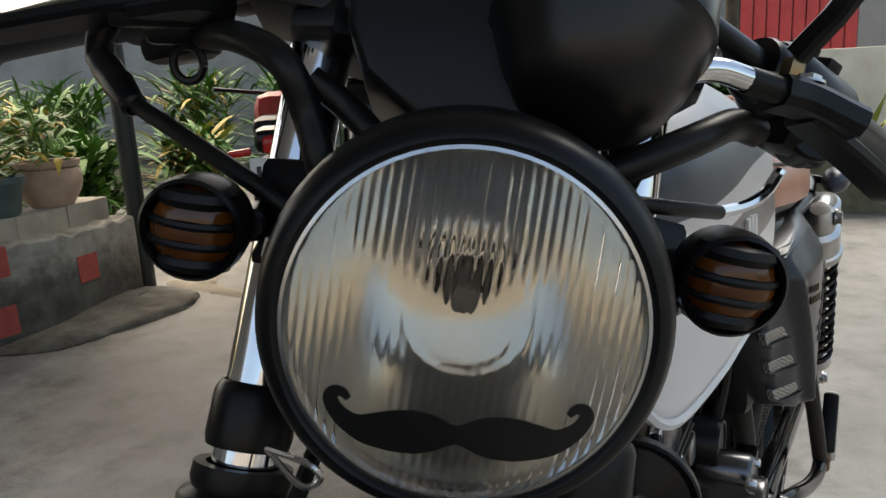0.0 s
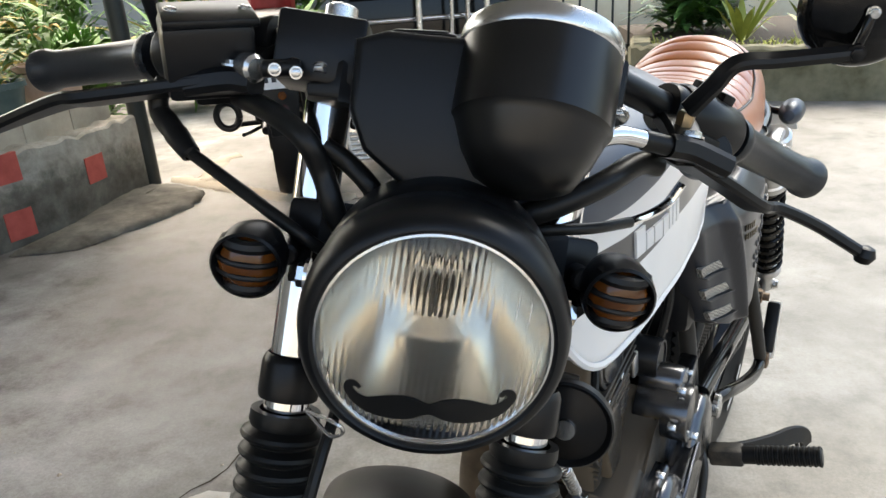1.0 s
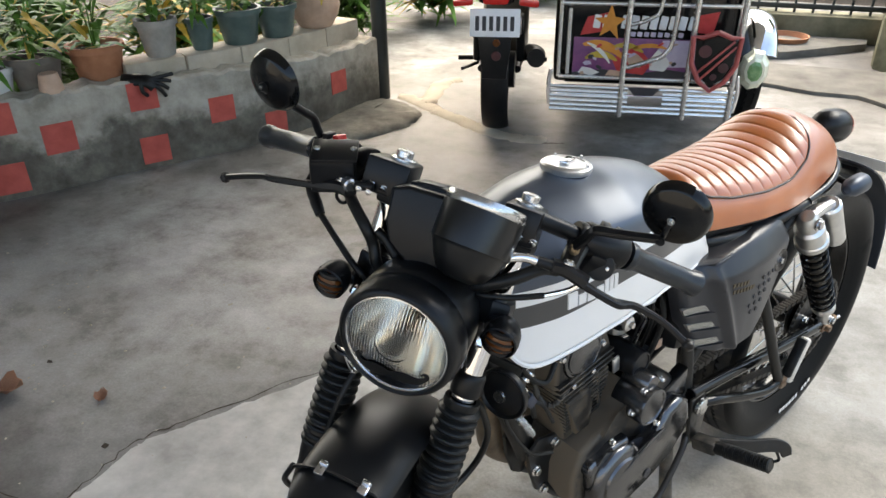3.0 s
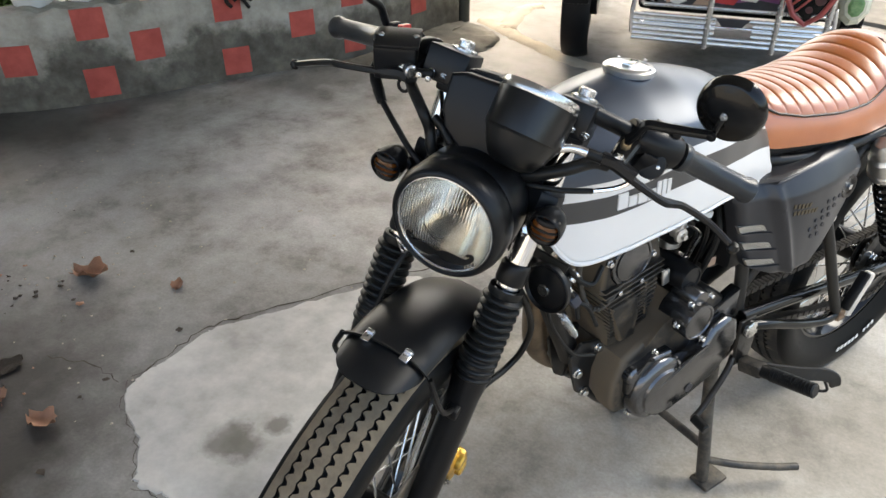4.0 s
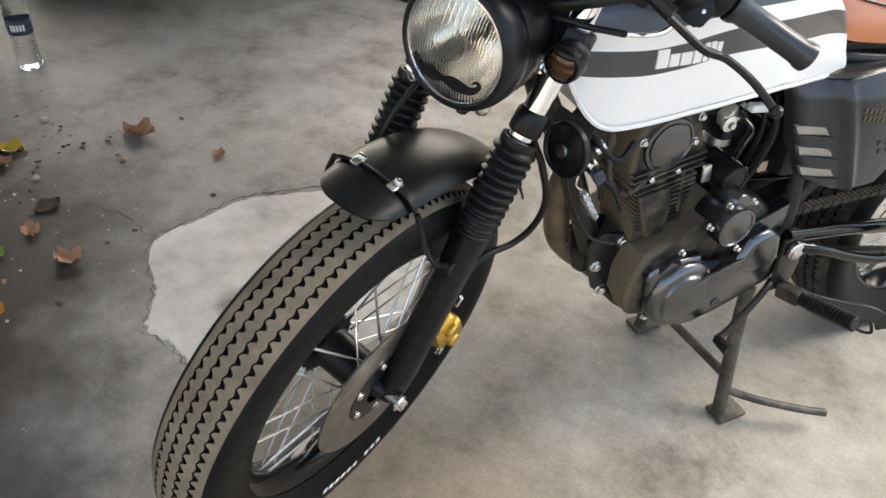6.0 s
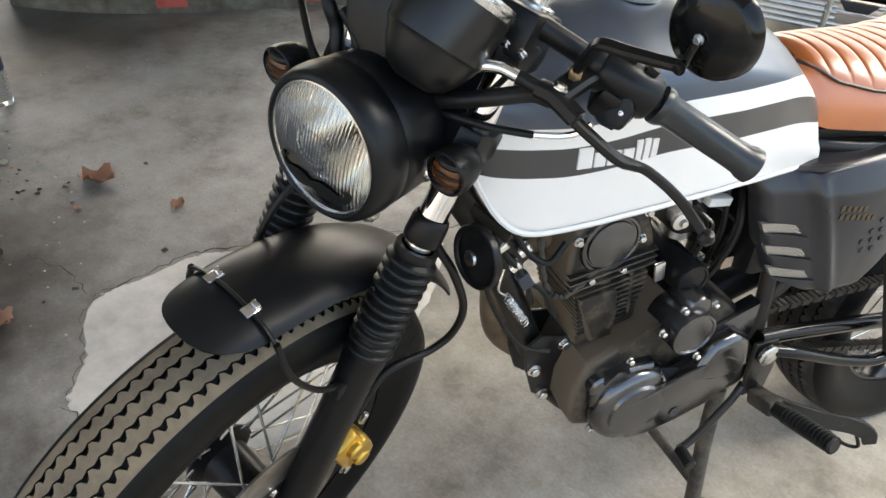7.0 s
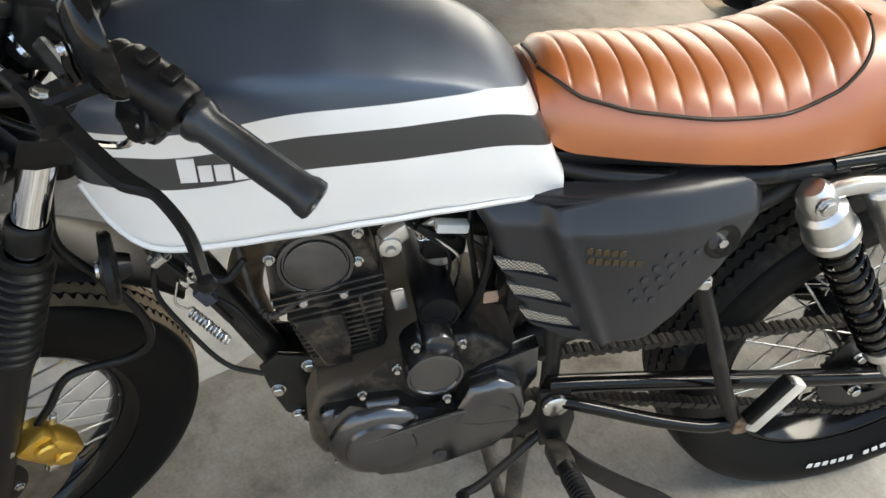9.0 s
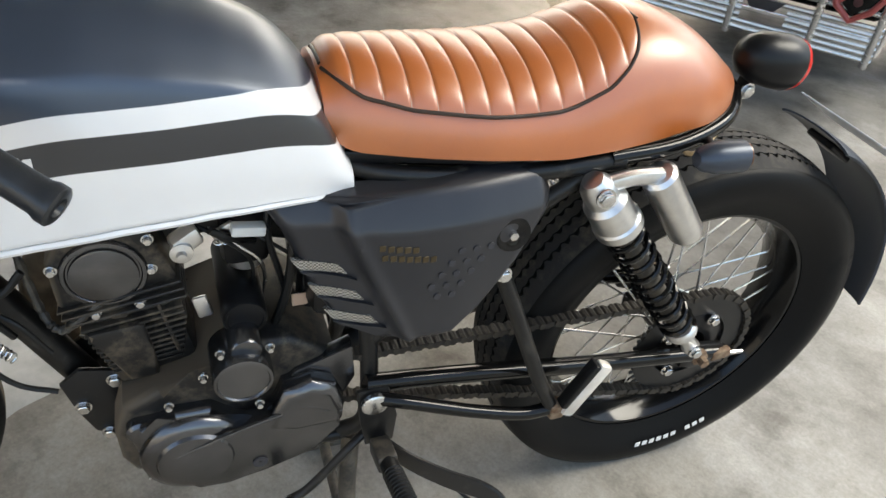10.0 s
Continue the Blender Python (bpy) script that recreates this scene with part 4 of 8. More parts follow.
bm = lathe([(0, -0.084), (0.030, -0.081), (0.058, -0.068), (0.076, -0.046), (0.0830, -0.018), (0.0852, 0.010), (0.0856, 0.026), (0.0848, 0.0275), (0.0848, 0.0285), (0.0862, 0.0300), (0.0872, 0.042), (0.0868, 0.054),
            (0.0842, 0.064), (0.0800, 0.0695), (0.0762, 0.0705), (0.0740, 0.0690), (0.0731, 0.062), (0.0660, 0.000), (0.045, -0.045), (0.02, -0.066), (0, -0.072)], LAMP, FWD, 72)
lamp = lpart("headlamp", bm, M_BLACK, None, "matt black round headlamp shell", 50)
# bowl reflector and bulb
prof = [(0.012, -0.040)]
for k in range(1, 13):
    r = 0.0729 * k / 12
    prof.append((max(r, 0.012), -0.040 + 0.102 * (k / 12) ** 2))
lpart("reflector", lathe(prof, LAMP, FWD, 48), M_MIRROR, lamp, "polished lamp reflector")
lpart("bulb", lathe([(0, 0.030), (0.0065, 0.028), (0.0085, 0.022), (0.0085, 0.002), (0.0075, -0.03), (0.009, -0.04)], LAMP, FWD, 24), M_STAND, lamp, "grey capped bulb")
lpart("bulb_collar", lathe([(0.0135, -0.034), (0.0150, -0.020), (0.0150, -0.008), (0.0135, -0.006), (0.0125, -0.020), (0.0125, -0.036)], LAMP, FWD, 28, closed=True), M_CHROME, lamp)
lpart("retaining_ring", lathe([(0.0738, 0.0630), (0.0738, 0.0690), (0.0722, 0.0695), (0.0722, 0.0630)], LAMP, FWD, 72, closed=True), M_STEEL, lamp, "bright lens retaining ring")
# lens: convex glass with vertical flutes

def lens_mesh():
    t = B()
    nx = 190
    nz = 64
    rr = 0.0731
    cols = []
    for i in range(nx + 1):
        x = -rr + 2 * rr * i / nx
        h = math.sqrt(max(rr * rr - x * x, 1e-8))
        col = []
        for j in range(nz + 1):
            z = -h + 2 * h * j / nz
            rad = math.hypot(x, z) / rr
            ring = math.hypot(x, z - 0.010)
            flute = 0.0010 * abs(math.sin(x * math.pi / 0.0042)) * (0.25 if rad < 0.26 else 1.0 if z > 0.35 * rr else 0.35 if abs(x) < 0.6 * rr else 0.7)
            col.append((x, z, 0.013 * (1 - rad * rad) + flute * min(1.0, (1 - rad) * 12) + 0.0009 * math.exp(-((ring - 0.0235) / 0.0016) ** 2) + 0.0006 * math.exp(-((ring - 0.0175) / 0.0014) ** 2)))
        cols.append(col)
    front = [[t.verts.new(p) for p in c] for c in cols]
    back = [[t.verts.new((p[0], p[1], 0.013 * (1 - (p[0] ** 2 + p[1] ** 2) / rr ** 2) - 0.003)) for p in c] for c in cols]
    for i in range(nx):
        for j in range(nz):
            t.faces.new((front[i][j], front[i + 1][j], front[i + 1][j + 1], front[i][j + 1]))
            t.faces.new((back[i][j], back[i][j + 1], back[i + 1][j + 1], back[i + 1][j]))
    bmesh.ops.remove_doubles(t, verts=t.verts, dist=1e-6)
    return t


t = lens_mesh()
t.transform(axis_matrix(LAMP + FWD * 0.0672, FWD))
lens = lpart("lens", t, M_LENS, lamp, "fluted clear glass lens", 60)
lens.visible_shadow = False


def sticker():
    """A curled moustache sticker: two tapering strokes on the lens's dome."""
    stroke = smooth_line([(0.0, 0.0025, 0), (0.010, 0.0025, 0), (0.0205, 0.0015, 0), (0.031, 0.0002, 0), (0.0405, 0.0002, 0), (0.0482, 0.0042, 0), (0.0528, 0.0105, 0), (0.0520, 0.0152, 0), (0.0483, 0.0162, 0), (0.0452, 0.0135, 0)], 6)
    thick = [(0.0, 0.0090), (0.03, 0.0105), (0.10, 0.0175), (0.18, 0.0212), (0.27, 0.0210), (0.38, 0.0165), (0.50, 0.0105), (0.62, 0.0074), (0.80, 0.0054), (1.0, 0.0030)]
    t = B()
    n = len(stroke)
    for side in (1, -1):
        prev = None
        for i, p in enumerate(stroke):
            d = (stroke[min(i + 1, n - 1)] - stroke[max(i - 1, 0)]).normalized()
            nrm = Vector((-d.y, d.x, 0))
            w = lerp(thick, i / (n - 1)) / 2
            row = []
            for k in (-1, -0.33, 0.33, 1):
                q = p + nrm * w * k
                x, z = side * q.x, q.y + MOU_DROP
                row.append(t.verts.new((x, z, 0.0705 + 0.013 * (1 - (x * x + z * z) / 0.0731 ** 2))))
            if prev:
                for a in range(3):
                    t.faces.new((prev[a], prev[a + 1], row[a + 1], row[a]))
            prev = row
    ex = bmesh.ops.extrude_face_region(t, geom=list(t.faces))
    for v in [g for g in ex["geom"] if isinstance(g, bmesh.types.BMVert)]:
        v.co.z -= 0.0010
    return t


MOU_DROP, MOU_TURN = -0.0425, 5.0
t = sticker()
t.transform(Matrix.Diagonal((0.955, 0.955, 1.0, 1.0)))
t.transform(Matrix.Rotation(radians(MOU_TURN), 4, "Z"))
t.transform(axis_matrix(LAMP, FWD))
lpart("sticker", t, M_STICKER, lamp, "black moustache sticker")
sbolt(lamp, LAMP + Vector((0.016, -0.040, -0.086)), (0, -0.3, -1), 0.007, 0.008, M_GLOSS)
for side in (1, -1):
    sbolt(lamp, LAMP + Vector((side * 0.085, 0.000, 0.0)), (side, 0, 0), 0.008, 0.008, M_CHROME)
    # lamp bracket from the fork
    spart("lamp_bracket", tube([LAMP + Vector((side * 0.092, 0.0, 0.0)), LAMP + Vector((side * 0.094, 0.02, 0.002)), on_fork(0.885, side, 0.01)], 0.009, 8, 6, flat=0.5), M_SATIN, lamp)

lug = spart("lamp_lug", box((0.012, -0.345, 0.802), (0.036, 0.030, 0.020), 0.007, (10, 0, 0)), M_SATIN, lamp)
sbolt(lug, Vector((0.032, -0.358, 0.800)), (0.6, -0.8, 0), 0.0085, 0.010, M_STEEL)

# indicators
IND = 0.90
for side in (1, -1):
    c = Vector((0.114, -0.337, 0.908)) if side > 0 else Vector((-0.122, -0.337, 0.894))
    stalk = rod(c + Vector((side * -0.020, 0.004, 0)), on_fork(0.89, side, 0.006) + Vector((side * 0.01, 0, 0)), 0.008, 12)
    lathe([(a * IND, b * IND) for a, b in ((0, 0.028), (0.010, 0.027), (0.019, 0.020), (0.0245, 0.006), (0.0264, -0.010), (0.0256, -0.0200), (0.0238, -0.0218), (0.0225, -0.0195), (0.0225, -0.009), (0, -0.008))], c, (0, 1, 0), 32, stalk)
    ind = spart("indicator", stalk, M_BLACK, None, "black bullet indicator with barred amber lens")
    spart("amber_lens", lathe([(a * IND, b * IND) for a, b in ((0.0, -0.0275), (0.011, -0.0262), (0.0185, -0.0215), (0.0225, -0.012), (0.0222, -0.008), (0, -0.008))], c, (0, 1, 0), 28), M_AMBER, ind, "amber lens")
    for dz, thick in ((-0.0165, 0.0046), (-0.0058, 0.0026), (0.0042, 0.0026), (0.0158, 0.0052)):
        half = math.sqrt(0.0226 ** 2 - dz * dz)
        pts = [c + IND * Vector((half * math.sin(u), -0.0095 - 0.0172 * math.cos(u) * math.sqrt(1 - (dz / 0.0240) ** 2), dz)) for u in (-1.45, -1.1, -0.7, -0.35, 0, 0.35, 0.7, 1.1, 1.45)]
        spart("guard_bar", tube(pts, thick * IND, 8, 4), M_BLACK, ind)

# instrument pod: dial cup and side box
GAUGE, GUP = Vector((0.043, -0.2955, 1.0190)), Vector((0.02, 0.579, 0.815)).normalized()
bm = lathe([(0, -0.070), (0.018, -0.069), (0.031, -0.063), (0.041, -0.048), (0.0478, -0.032), (0.0492, -0.029), (0.0512, -0.027), (0.0520, 0.018), (0.0510, 0.024), (0.048, 0.026), (0.048, 0.020), (0, 0.019)], GAUGE, GUP, 56)
pod = spart("speedometer", bm, M_CUP, None, "satin black speedometer cup with chrome ring")
spart("chrome_ring", lathe([(0.0515, 0.020), (0.0526, 0.022), (0.0526, 0.029), (0.0508, 0.033), (0.0478, 0.0335), (0.0462, 0.031), (0.0475, 0.024)], GAUGE, GUP, 48, closed=True), M_STEEL, pod)
spart("dial", lathe([(0, 0.0225), (0.046, 0.0225), (0.046, 0.0205), (0, 0.0205)], GAUGE, GUP, 40), M_PRINT, pod, "black dial face")
glass_ob = spart("dial_glass", lathe([(0, 0.0315), (0.0425, 0.0305), (0.045, 0.029), (0.045, 0.0275), (0, 0.0295)], GAUGE, GUP, 40), M_GLASS, pod)
glass_ob.visible_shadow = False
bm = slab([(-0.074, 0.034), (-0.055, 0.042), (0.020, 0.046), (0.030, 0.040), (0.030, -0.052), (-0.030, -0.054), (-0.060, -0.034), (-0.072, -0.010)], -0.048, 0.038, 0.006, "y", 3,
          m=Matrix.Translation((0, -0.268, 0.985)) @ Matrix.Rotation(radians(-22), 4, "X"))
boxy = spart("warning_light_box", bm, M_BLACK, None, "matt black warning light box", 30)
bm = box((-0.034, -0.258, 1.0265), (0.050, 0.046, 0.012), 0.004, (-22, -6, 0))
box((-0.034, -0.262, 1.0310), (0.038, 0.032, 0.010), 0.003, (-22, -6, 0), bm=bm)
spart("box_rim", bm, M_SATIN, boxy)

# cables from bar to lamp and frame
CABLES = [
    [(-0.188, -0.268, 0.932), (-0.140, -0.300, 0.921), (-0.100, -0.322, 0.909), (-0.080, -0.320, 0.896), (-0.060, -0.300, 0.880)],
    [(-0.158, -0.250, 0.972), (-0.128, -0.285, 0.975), (-0.100, -0.308, 0.968), (-0.086, -0.308, 0.946), (-0.074, -0.314, 0.920), (-0.060, -0.290, 0.880)],
    [(-0.088, -0.300, 0.962), (-0.070, -0.300, 0.952), (-0.052, -0.306, 0.938), (-0.042, -0.290, 0.910)],
    [(0.146, -0.250, 0.968), (0.128, -0.262, 0.970), (0.100, -0.290, 0.960), (0.062, -0.302, 0.940), (0.020, -0.290, 0.915)],
    [(0.138, -0.250, 0.921), (0.105, -0.282, 0.925), (0.071, -0.300, 0.926), (0.040, -0.290, 0.915)],
]
for k, pts in enumerate(CABLES):
    spart("cable", tube(pts, (0.0046, 0.0080, 0.0070, 0.0088, 0.0042)[k], 10), M_RUBBER, None, "black control cable")
spart("perch_pipe", tube([(-0.214, -0.240, 0.972), (-0.219, -0.242, 0.960), (-0.217, -0.245, 0.949)], 0.0075, 10, 3), M_SATIN)
spart("cable_boot", lathe([(0.0075, 0), (0.0085, 0.010), (0.0080, 0.022), (0.0088, 0.024), (0.0072, 0.044), (0.0050, 0.046)], (-0.217, -0.245, 0.950), (0.029, -0.023, -0.018), 16), M_RUBBER)
spart("cable_sleeve", tube([(0.136, -0.252, 0.921), (0.158, -0.232, 0.924), (0.172, -0.222, 0.932), (0.180, -0.216, 0.946)], 0.0036, 8), M_CHROME)
spart("cable_guide_ring", tube([Vector((-0.167, -0.246, 0.955)) + Vector((0.0085 * math.cos(a), 0, 0.0095 * math.sin(a))) for a in [k * math.pi / 5 for k in range(11)]], 0.0026, 8, 3), M_SATIN)
spart("wire_hook", tube([(-0.072, -0.388, 0.815), (-0.052, -0.404, 0.822), (-0.046, -0.404, 0.816), (-0.054, -0.402, 0.810), (-0.072, -0.388, 0.815)], 0.0014, 6), M_STEEL)
spart("speedo_cable", tube([(-0.045, -0.300, 0.835), (-0.058, -0.385, 0.790), (-0.066, -0.430, 0.720), (-0.072, -0.475, 0.560), (-0.075, -0.505, 0.380)], 0.0042, 8), M_RUBBER)


# ---- tank ----
TANK_LOW = [(-0.238, 0.885), (-0.230, 0.862), (-0.218, 0.828), (-0.201, 0.789), (-0.187, 0.766), (-0.170, 0.750), (-0.148, 0.742), (-0.106, 0.746), (-0.04, 0.757), (0.04, 0.766), (0.127, 0.769), (0.20, 0.766), (0.285, 0.760)]
TANK_TOP = [(-0.238, 0.905), (-0.224, 0.924), (-0.204, 0.940), (-0.17, 0.957), (-0.10, 0.977), (-0.03, 0.986), (0.04, 0.983), (0.10, 0.970), (0.16, 0.952), (0.20, 0.934), (0.225, 0.915), (0.247, 0.889),
            (0.262, 0.860), (0.275, 0.824), (0.285, 0.790)]
TANK_WIDE = [(-0.238, 0.045), (-0.224, 0.066), (-0.204, 0.084), (-0.17, 0.099), (-0.13, 0.109), (-0.06, 0.122), (0.02, 0.129), (0.10, 0.127), (0.17, 0.119), (0.22, 0.110), (0.262, 0.102), (0.285, 0.097)]
TANK_SHAPE = [(0.0, 0.90), (0.015, 0.965), (0.03, 0.985), (0.06, 0.985), (0.10, 0.99), (0.25, 1.015), (0.40, 1.008), (0.55, 0.988), (0.66, 0.955), (0.73, 0.917), (0.765, 0.880), (0.80, 0.800), (0.86, 0.665), (0.92, 0.490), (0.97, 0.290), (1.0, 0.0)]


def tank_x(y, z):
    lo, hi = lerp(TANK_LOW, y), lerp(TANK_TOP, y)
    return lerp(TANK_WIDE, y) * lerp(TANK_SHAPE, (z - lo) / (hi - lo))


def soft(table, y, w=0.010):
    return sum(lerp(table, y + d * w) for d in (-1, -0.5, 0, 0.5, 1)) / 5


def build_tank():
    rings = []
    fr = [0.0, 0.012, 0.03, 0.05, 0.09, 0.15, 0.22, 0.30, 0.38, 0.46, 0.54, 0.62, 0.69, 0.73, 0.755, 0.772, 0.80, 0.85, 0.89, 0.925, 0.952, 0.975, 0.99, 1.0]
    ys = [-0.238 + 0.523 * k / 74 for k in range(75)]
    for y in ys:
        lo, hi, w = soft(TANK_LOW, y, 0.006), soft(TANK_TOP, y), soft(TANK_WIDE, y)
        half = [(w * lerp(TANK_SHAPE, f), y, lo + (hi - lo) * f) for f in fr]
        rings.append([(0, y, lo + 0.004)] + half + [(-x, yy, z) for x, yy, z in half[-2::-1]])
    tank = part("fuel_tank", loft(rings), M_TANK, bike, "matt grey tank with white and black bands", 50)
    # folded seam along the lower edge
    for side in (1, -1):
        pts = [(side * soft(TANK_WIDE, y) * 0.955, y, soft(TANK_LOW, y, 0.006) - 0.001) for y in [-0.212 + 0.493 * k / 26 for k in range(27)]]
        part("seam", tube(pts, 0.0042, 6, 2), M_WHITE, tank)
    # plain bars in place of the maker's lettering
    for side in (1, -1):
        y = -0.110
        for w, h in ((0.0160, 0.0245), (0.0125, 0.0165), (0.0150, 0.0165), (0.0125, 0.0165), (0.0070, 0.0245), (0.0070, 0.0245), (0.0070, 0.0225)):
            t = B()
            vs = []
            for i in range(4):
                for j in range(4):
                    yy = y + w * i / 3
                    zz = 0.8300 + 0.085 * (yy + 0.110) + h * j / 3
                    vs.append(t.verts.new((side * (tank_x(yy, zz) + 0.0022), yy, zz)))
            for i in range(3):
                for j in range(3):
                    t.faces.new((vs[4 * i + j], vs[4 * i + 4 + j], vs[4 * i + 5 + j], vs[4 * i + 1 + j]))
            ex = bmesh.ops.extrude_face_region(t, geom=list(t.faces))
            for v in [g for g in ex["geom"] if isinstance(g, bmesh.types.BMVert)]:
                v.co.x -= side * 0.003
            part("marking", t, M_WHITE, tank)
            y += w + 0.0026
    # filler cap
    cap_at, up = Vector((0, 0.0, 0.9825)), Vector((0, 0.10, 1)).normalized()
    cap = part("filler_cap", lathe([(0.038, -0.004), (0.040, 0.001), (0.0395, 0.005), (0.036, 0.008), (0.030, 0.0085), (0.029, 0.0075), (0.012, 0.0085), (0, 0.0085)], cap_at, up, 48), M_ALU, tank,
               "brushed metal filler cap")
    part("key_flap", box(cap_at + Vector((0, 0.002, 0.0105)), (0.014, 0.034, 0.005), 0.002, (-6, 0, 20)), M_CHROME, cap)
    for k in range(5):
        a = k * 2 * math.pi / 5 + 0.3
        part("cap_screw", rod(cap_at + Vector((0.034 * math.cos(a), 0.034 * math.sin(a), 0.004)), cap_at + Vector((0.034 * math.cos(a), 0.034 * math.sin(a), 0.010)), 0.0025, 8), M_STEEL, cap)


build_tank()

# ---- seat ----
SEAT_TOP = [(0.258, 0.876), (0.266, 0.889), (0.285, 0.895), (0.357, 0.891), (0.42, 0.886), (0.48, 0.885), (0.543, 0.892), (0.59, 0.909), (0.62, 0.921), (0.65, 0.926), (0.69, 0.920), (0.73, 0.905), (0.765, 0.885),
            (0.790, 0.866), (0.812, 0.848), (0.828, 0.834)]
SEAT_LOW = [(0.258, 0.835), (0.27, 0.815), (0.29, 0.806), (0.39, 0.798), (0.54, 0.788), (0.65, 0.792), (0.72, 0.799), (0.785, 0.801), (0.838, 0.806)]
SEAT_WIDE = [(0.258, 0.070), (0.27, 0.080), (0.30, 0.090), (0.36, 0.104), (0.44, 0.118), (0.52, 0.124), (0.60, 0.122), (0.68, 0.112), (0.74, 0.103), (0.775, 0.089), (0.803, 0.071), (0.818, 0.056), (0.828, 0.036)]
PIPE_AT = [(0.262, 0.97), (0.268, 0.91), (0.276, 0.83), (0.294, 0.68), (0.352, 0.57), (0.444, 0.535), (0.523, 0.55), (0.589, 0.63), (0.615, 0.72), (0.630, 0.81), (0.640, 0.93), (0.644, 1.0)]


def seat_point(a, y, lift=0.0):
    """a: 0 along the ridge to 1 at the lower edge (minus: the right side)."""
    lo, hi, w = soft(SEAT_LOW, y, 0.008), soft(SEAT_TOP, y, 0.012), soft(SEAT_WIDE, y, 0.012)
    s = abs(a) * math.pi / 2
    x = (w + lift) * math.sin(s) ** 0.90
    z = lo + (hi + lift - lo) * max(math.cos(s), 0) ** 0.85
    return Vector((math.copysign(x, a), y, z))


def pipe_a(y):
    f = soft(PIPE_AT, y, 0.004)
    return math.acos(min(1.0, f) ** (1 / 0.85)) / (math.pi / 2)


def build_seat():
    n, k = 110, 48
    rings = [[seat_point(-1 + 2 * j / k, 0.259 + 0.568 * i / n) for j in range(k + 1)] for i in range(n + 1)]
    base = part("seat", loft(rings), M_LEATHER, bike, "tan leather cafe racer seat with a rear hump", 60)
    # ribbed cushion, standing a little proud
    t = B()
    rows = []
    ny, nu = 13 * 14, 36
    y0, y1 = 0.264, 0.643
    for i in range(ny + 1):
        y = y0 + (y1 - y0) * i / ny
        pa = pipe_a(y)
        rib = abs(math.sin(math.pi * 13 * i / ny)) ** 0.34
        row = []
        for j in range(nu + 1):
            u = -1 + 2 * j / nu
            edge = 1 - abs(u) ** 10
            row.append(t.verts.new(seat_point(u * pa, y, 0.0008 + 0.0030 * rib * edge)))
        rows.append(row)
    for a, b in zip(rows, rows[1:]):
        for j in range(nu):
            t.faces.new((a[j], a[j + 1], b[j + 1], b[j]))
    part("cushion", t, M_LEATHER, base, "ribbed tan leather cushion", 80)
    # piping round the cushion, stitched seams across it
    left = [seat_point(pipe_a(y), y, 0.0015) for y in [y0 + (y1 - y0) * (1 - (1 - i / 40) ** 2) for i in range(41)]]
    right = [Vector((-p.x, p.y, p.z)) for p in left[::-1]]
    front = [seat_point(pipe_a(y0) * (-1 + 2 * i / 8), y0, 0.0015) for i in range(1, 8)]
    part("piping", tube(left + right[1:] + front, 0.0023, 8, 2), M_PIPING, base, "dark piping")
    for r in range(1, 13):
        y = y0 + (y1 - y0) * r / 13
        pa = pipe_a(y)
        part("seam", tube([seat_point(pa * 0.97 * (-1 + 2 * i / 20), y, 0.0006) for i in range(21)], 0.0007, 5, 2), M_THREAD, base)
    # base pan under the leather
    pan = slab([(0.075, 0.27), (0.112, 0.44), (0.118, 0.54), (0.106, 0.68), (0.070, 0.775), (0.0, 0.822), (-0.070, 0.775), (-0.106, 0.68), (-0.118, 0.54), (-0.112, 0.44), (-0.075, 0.27)], -0.008, 0.006, 0.003, "z")
    pan.transform(Matrix.Translation((0, 0, 0.795)))
    part("seat_pan", pan, M_SATIN, base)
    # hoop of the rear frame behind the tail
    part("frame_hoop", tube([(0.118, 0.60, 0.778), (0.112, 0.70, 0.782), (0.086, 0.785, 0.793), (0.042, 0.832, 0.801), (0, 0.846, 0.804), (-0.042, 0.832, 0.801), (-0.086, 0.785, 0.793), (-0.112, 0.70, 0.782),
                             (-0.118, 0.60, 0.778)], 0.011, 12), M_GLOSS, bike, "gloss black rear frame hoop")


build_seat()

# ---- side covers ----
SIDE = [(0.180, 0.757), (0.270, 0.768), (0.440, 0.778), (0.484, 0.779), (0.506, 0.775), (0.519, 0.764), (0.524, 0.746), (0.520, 0.725), (0.488, 0.664), (0.438, 0.598), (0.402, 0.566), (0.372, 0.558), (0.320, 0.560), (0.258, 0.585),
        (0.228, 0.646), (0.200, 0.726)]


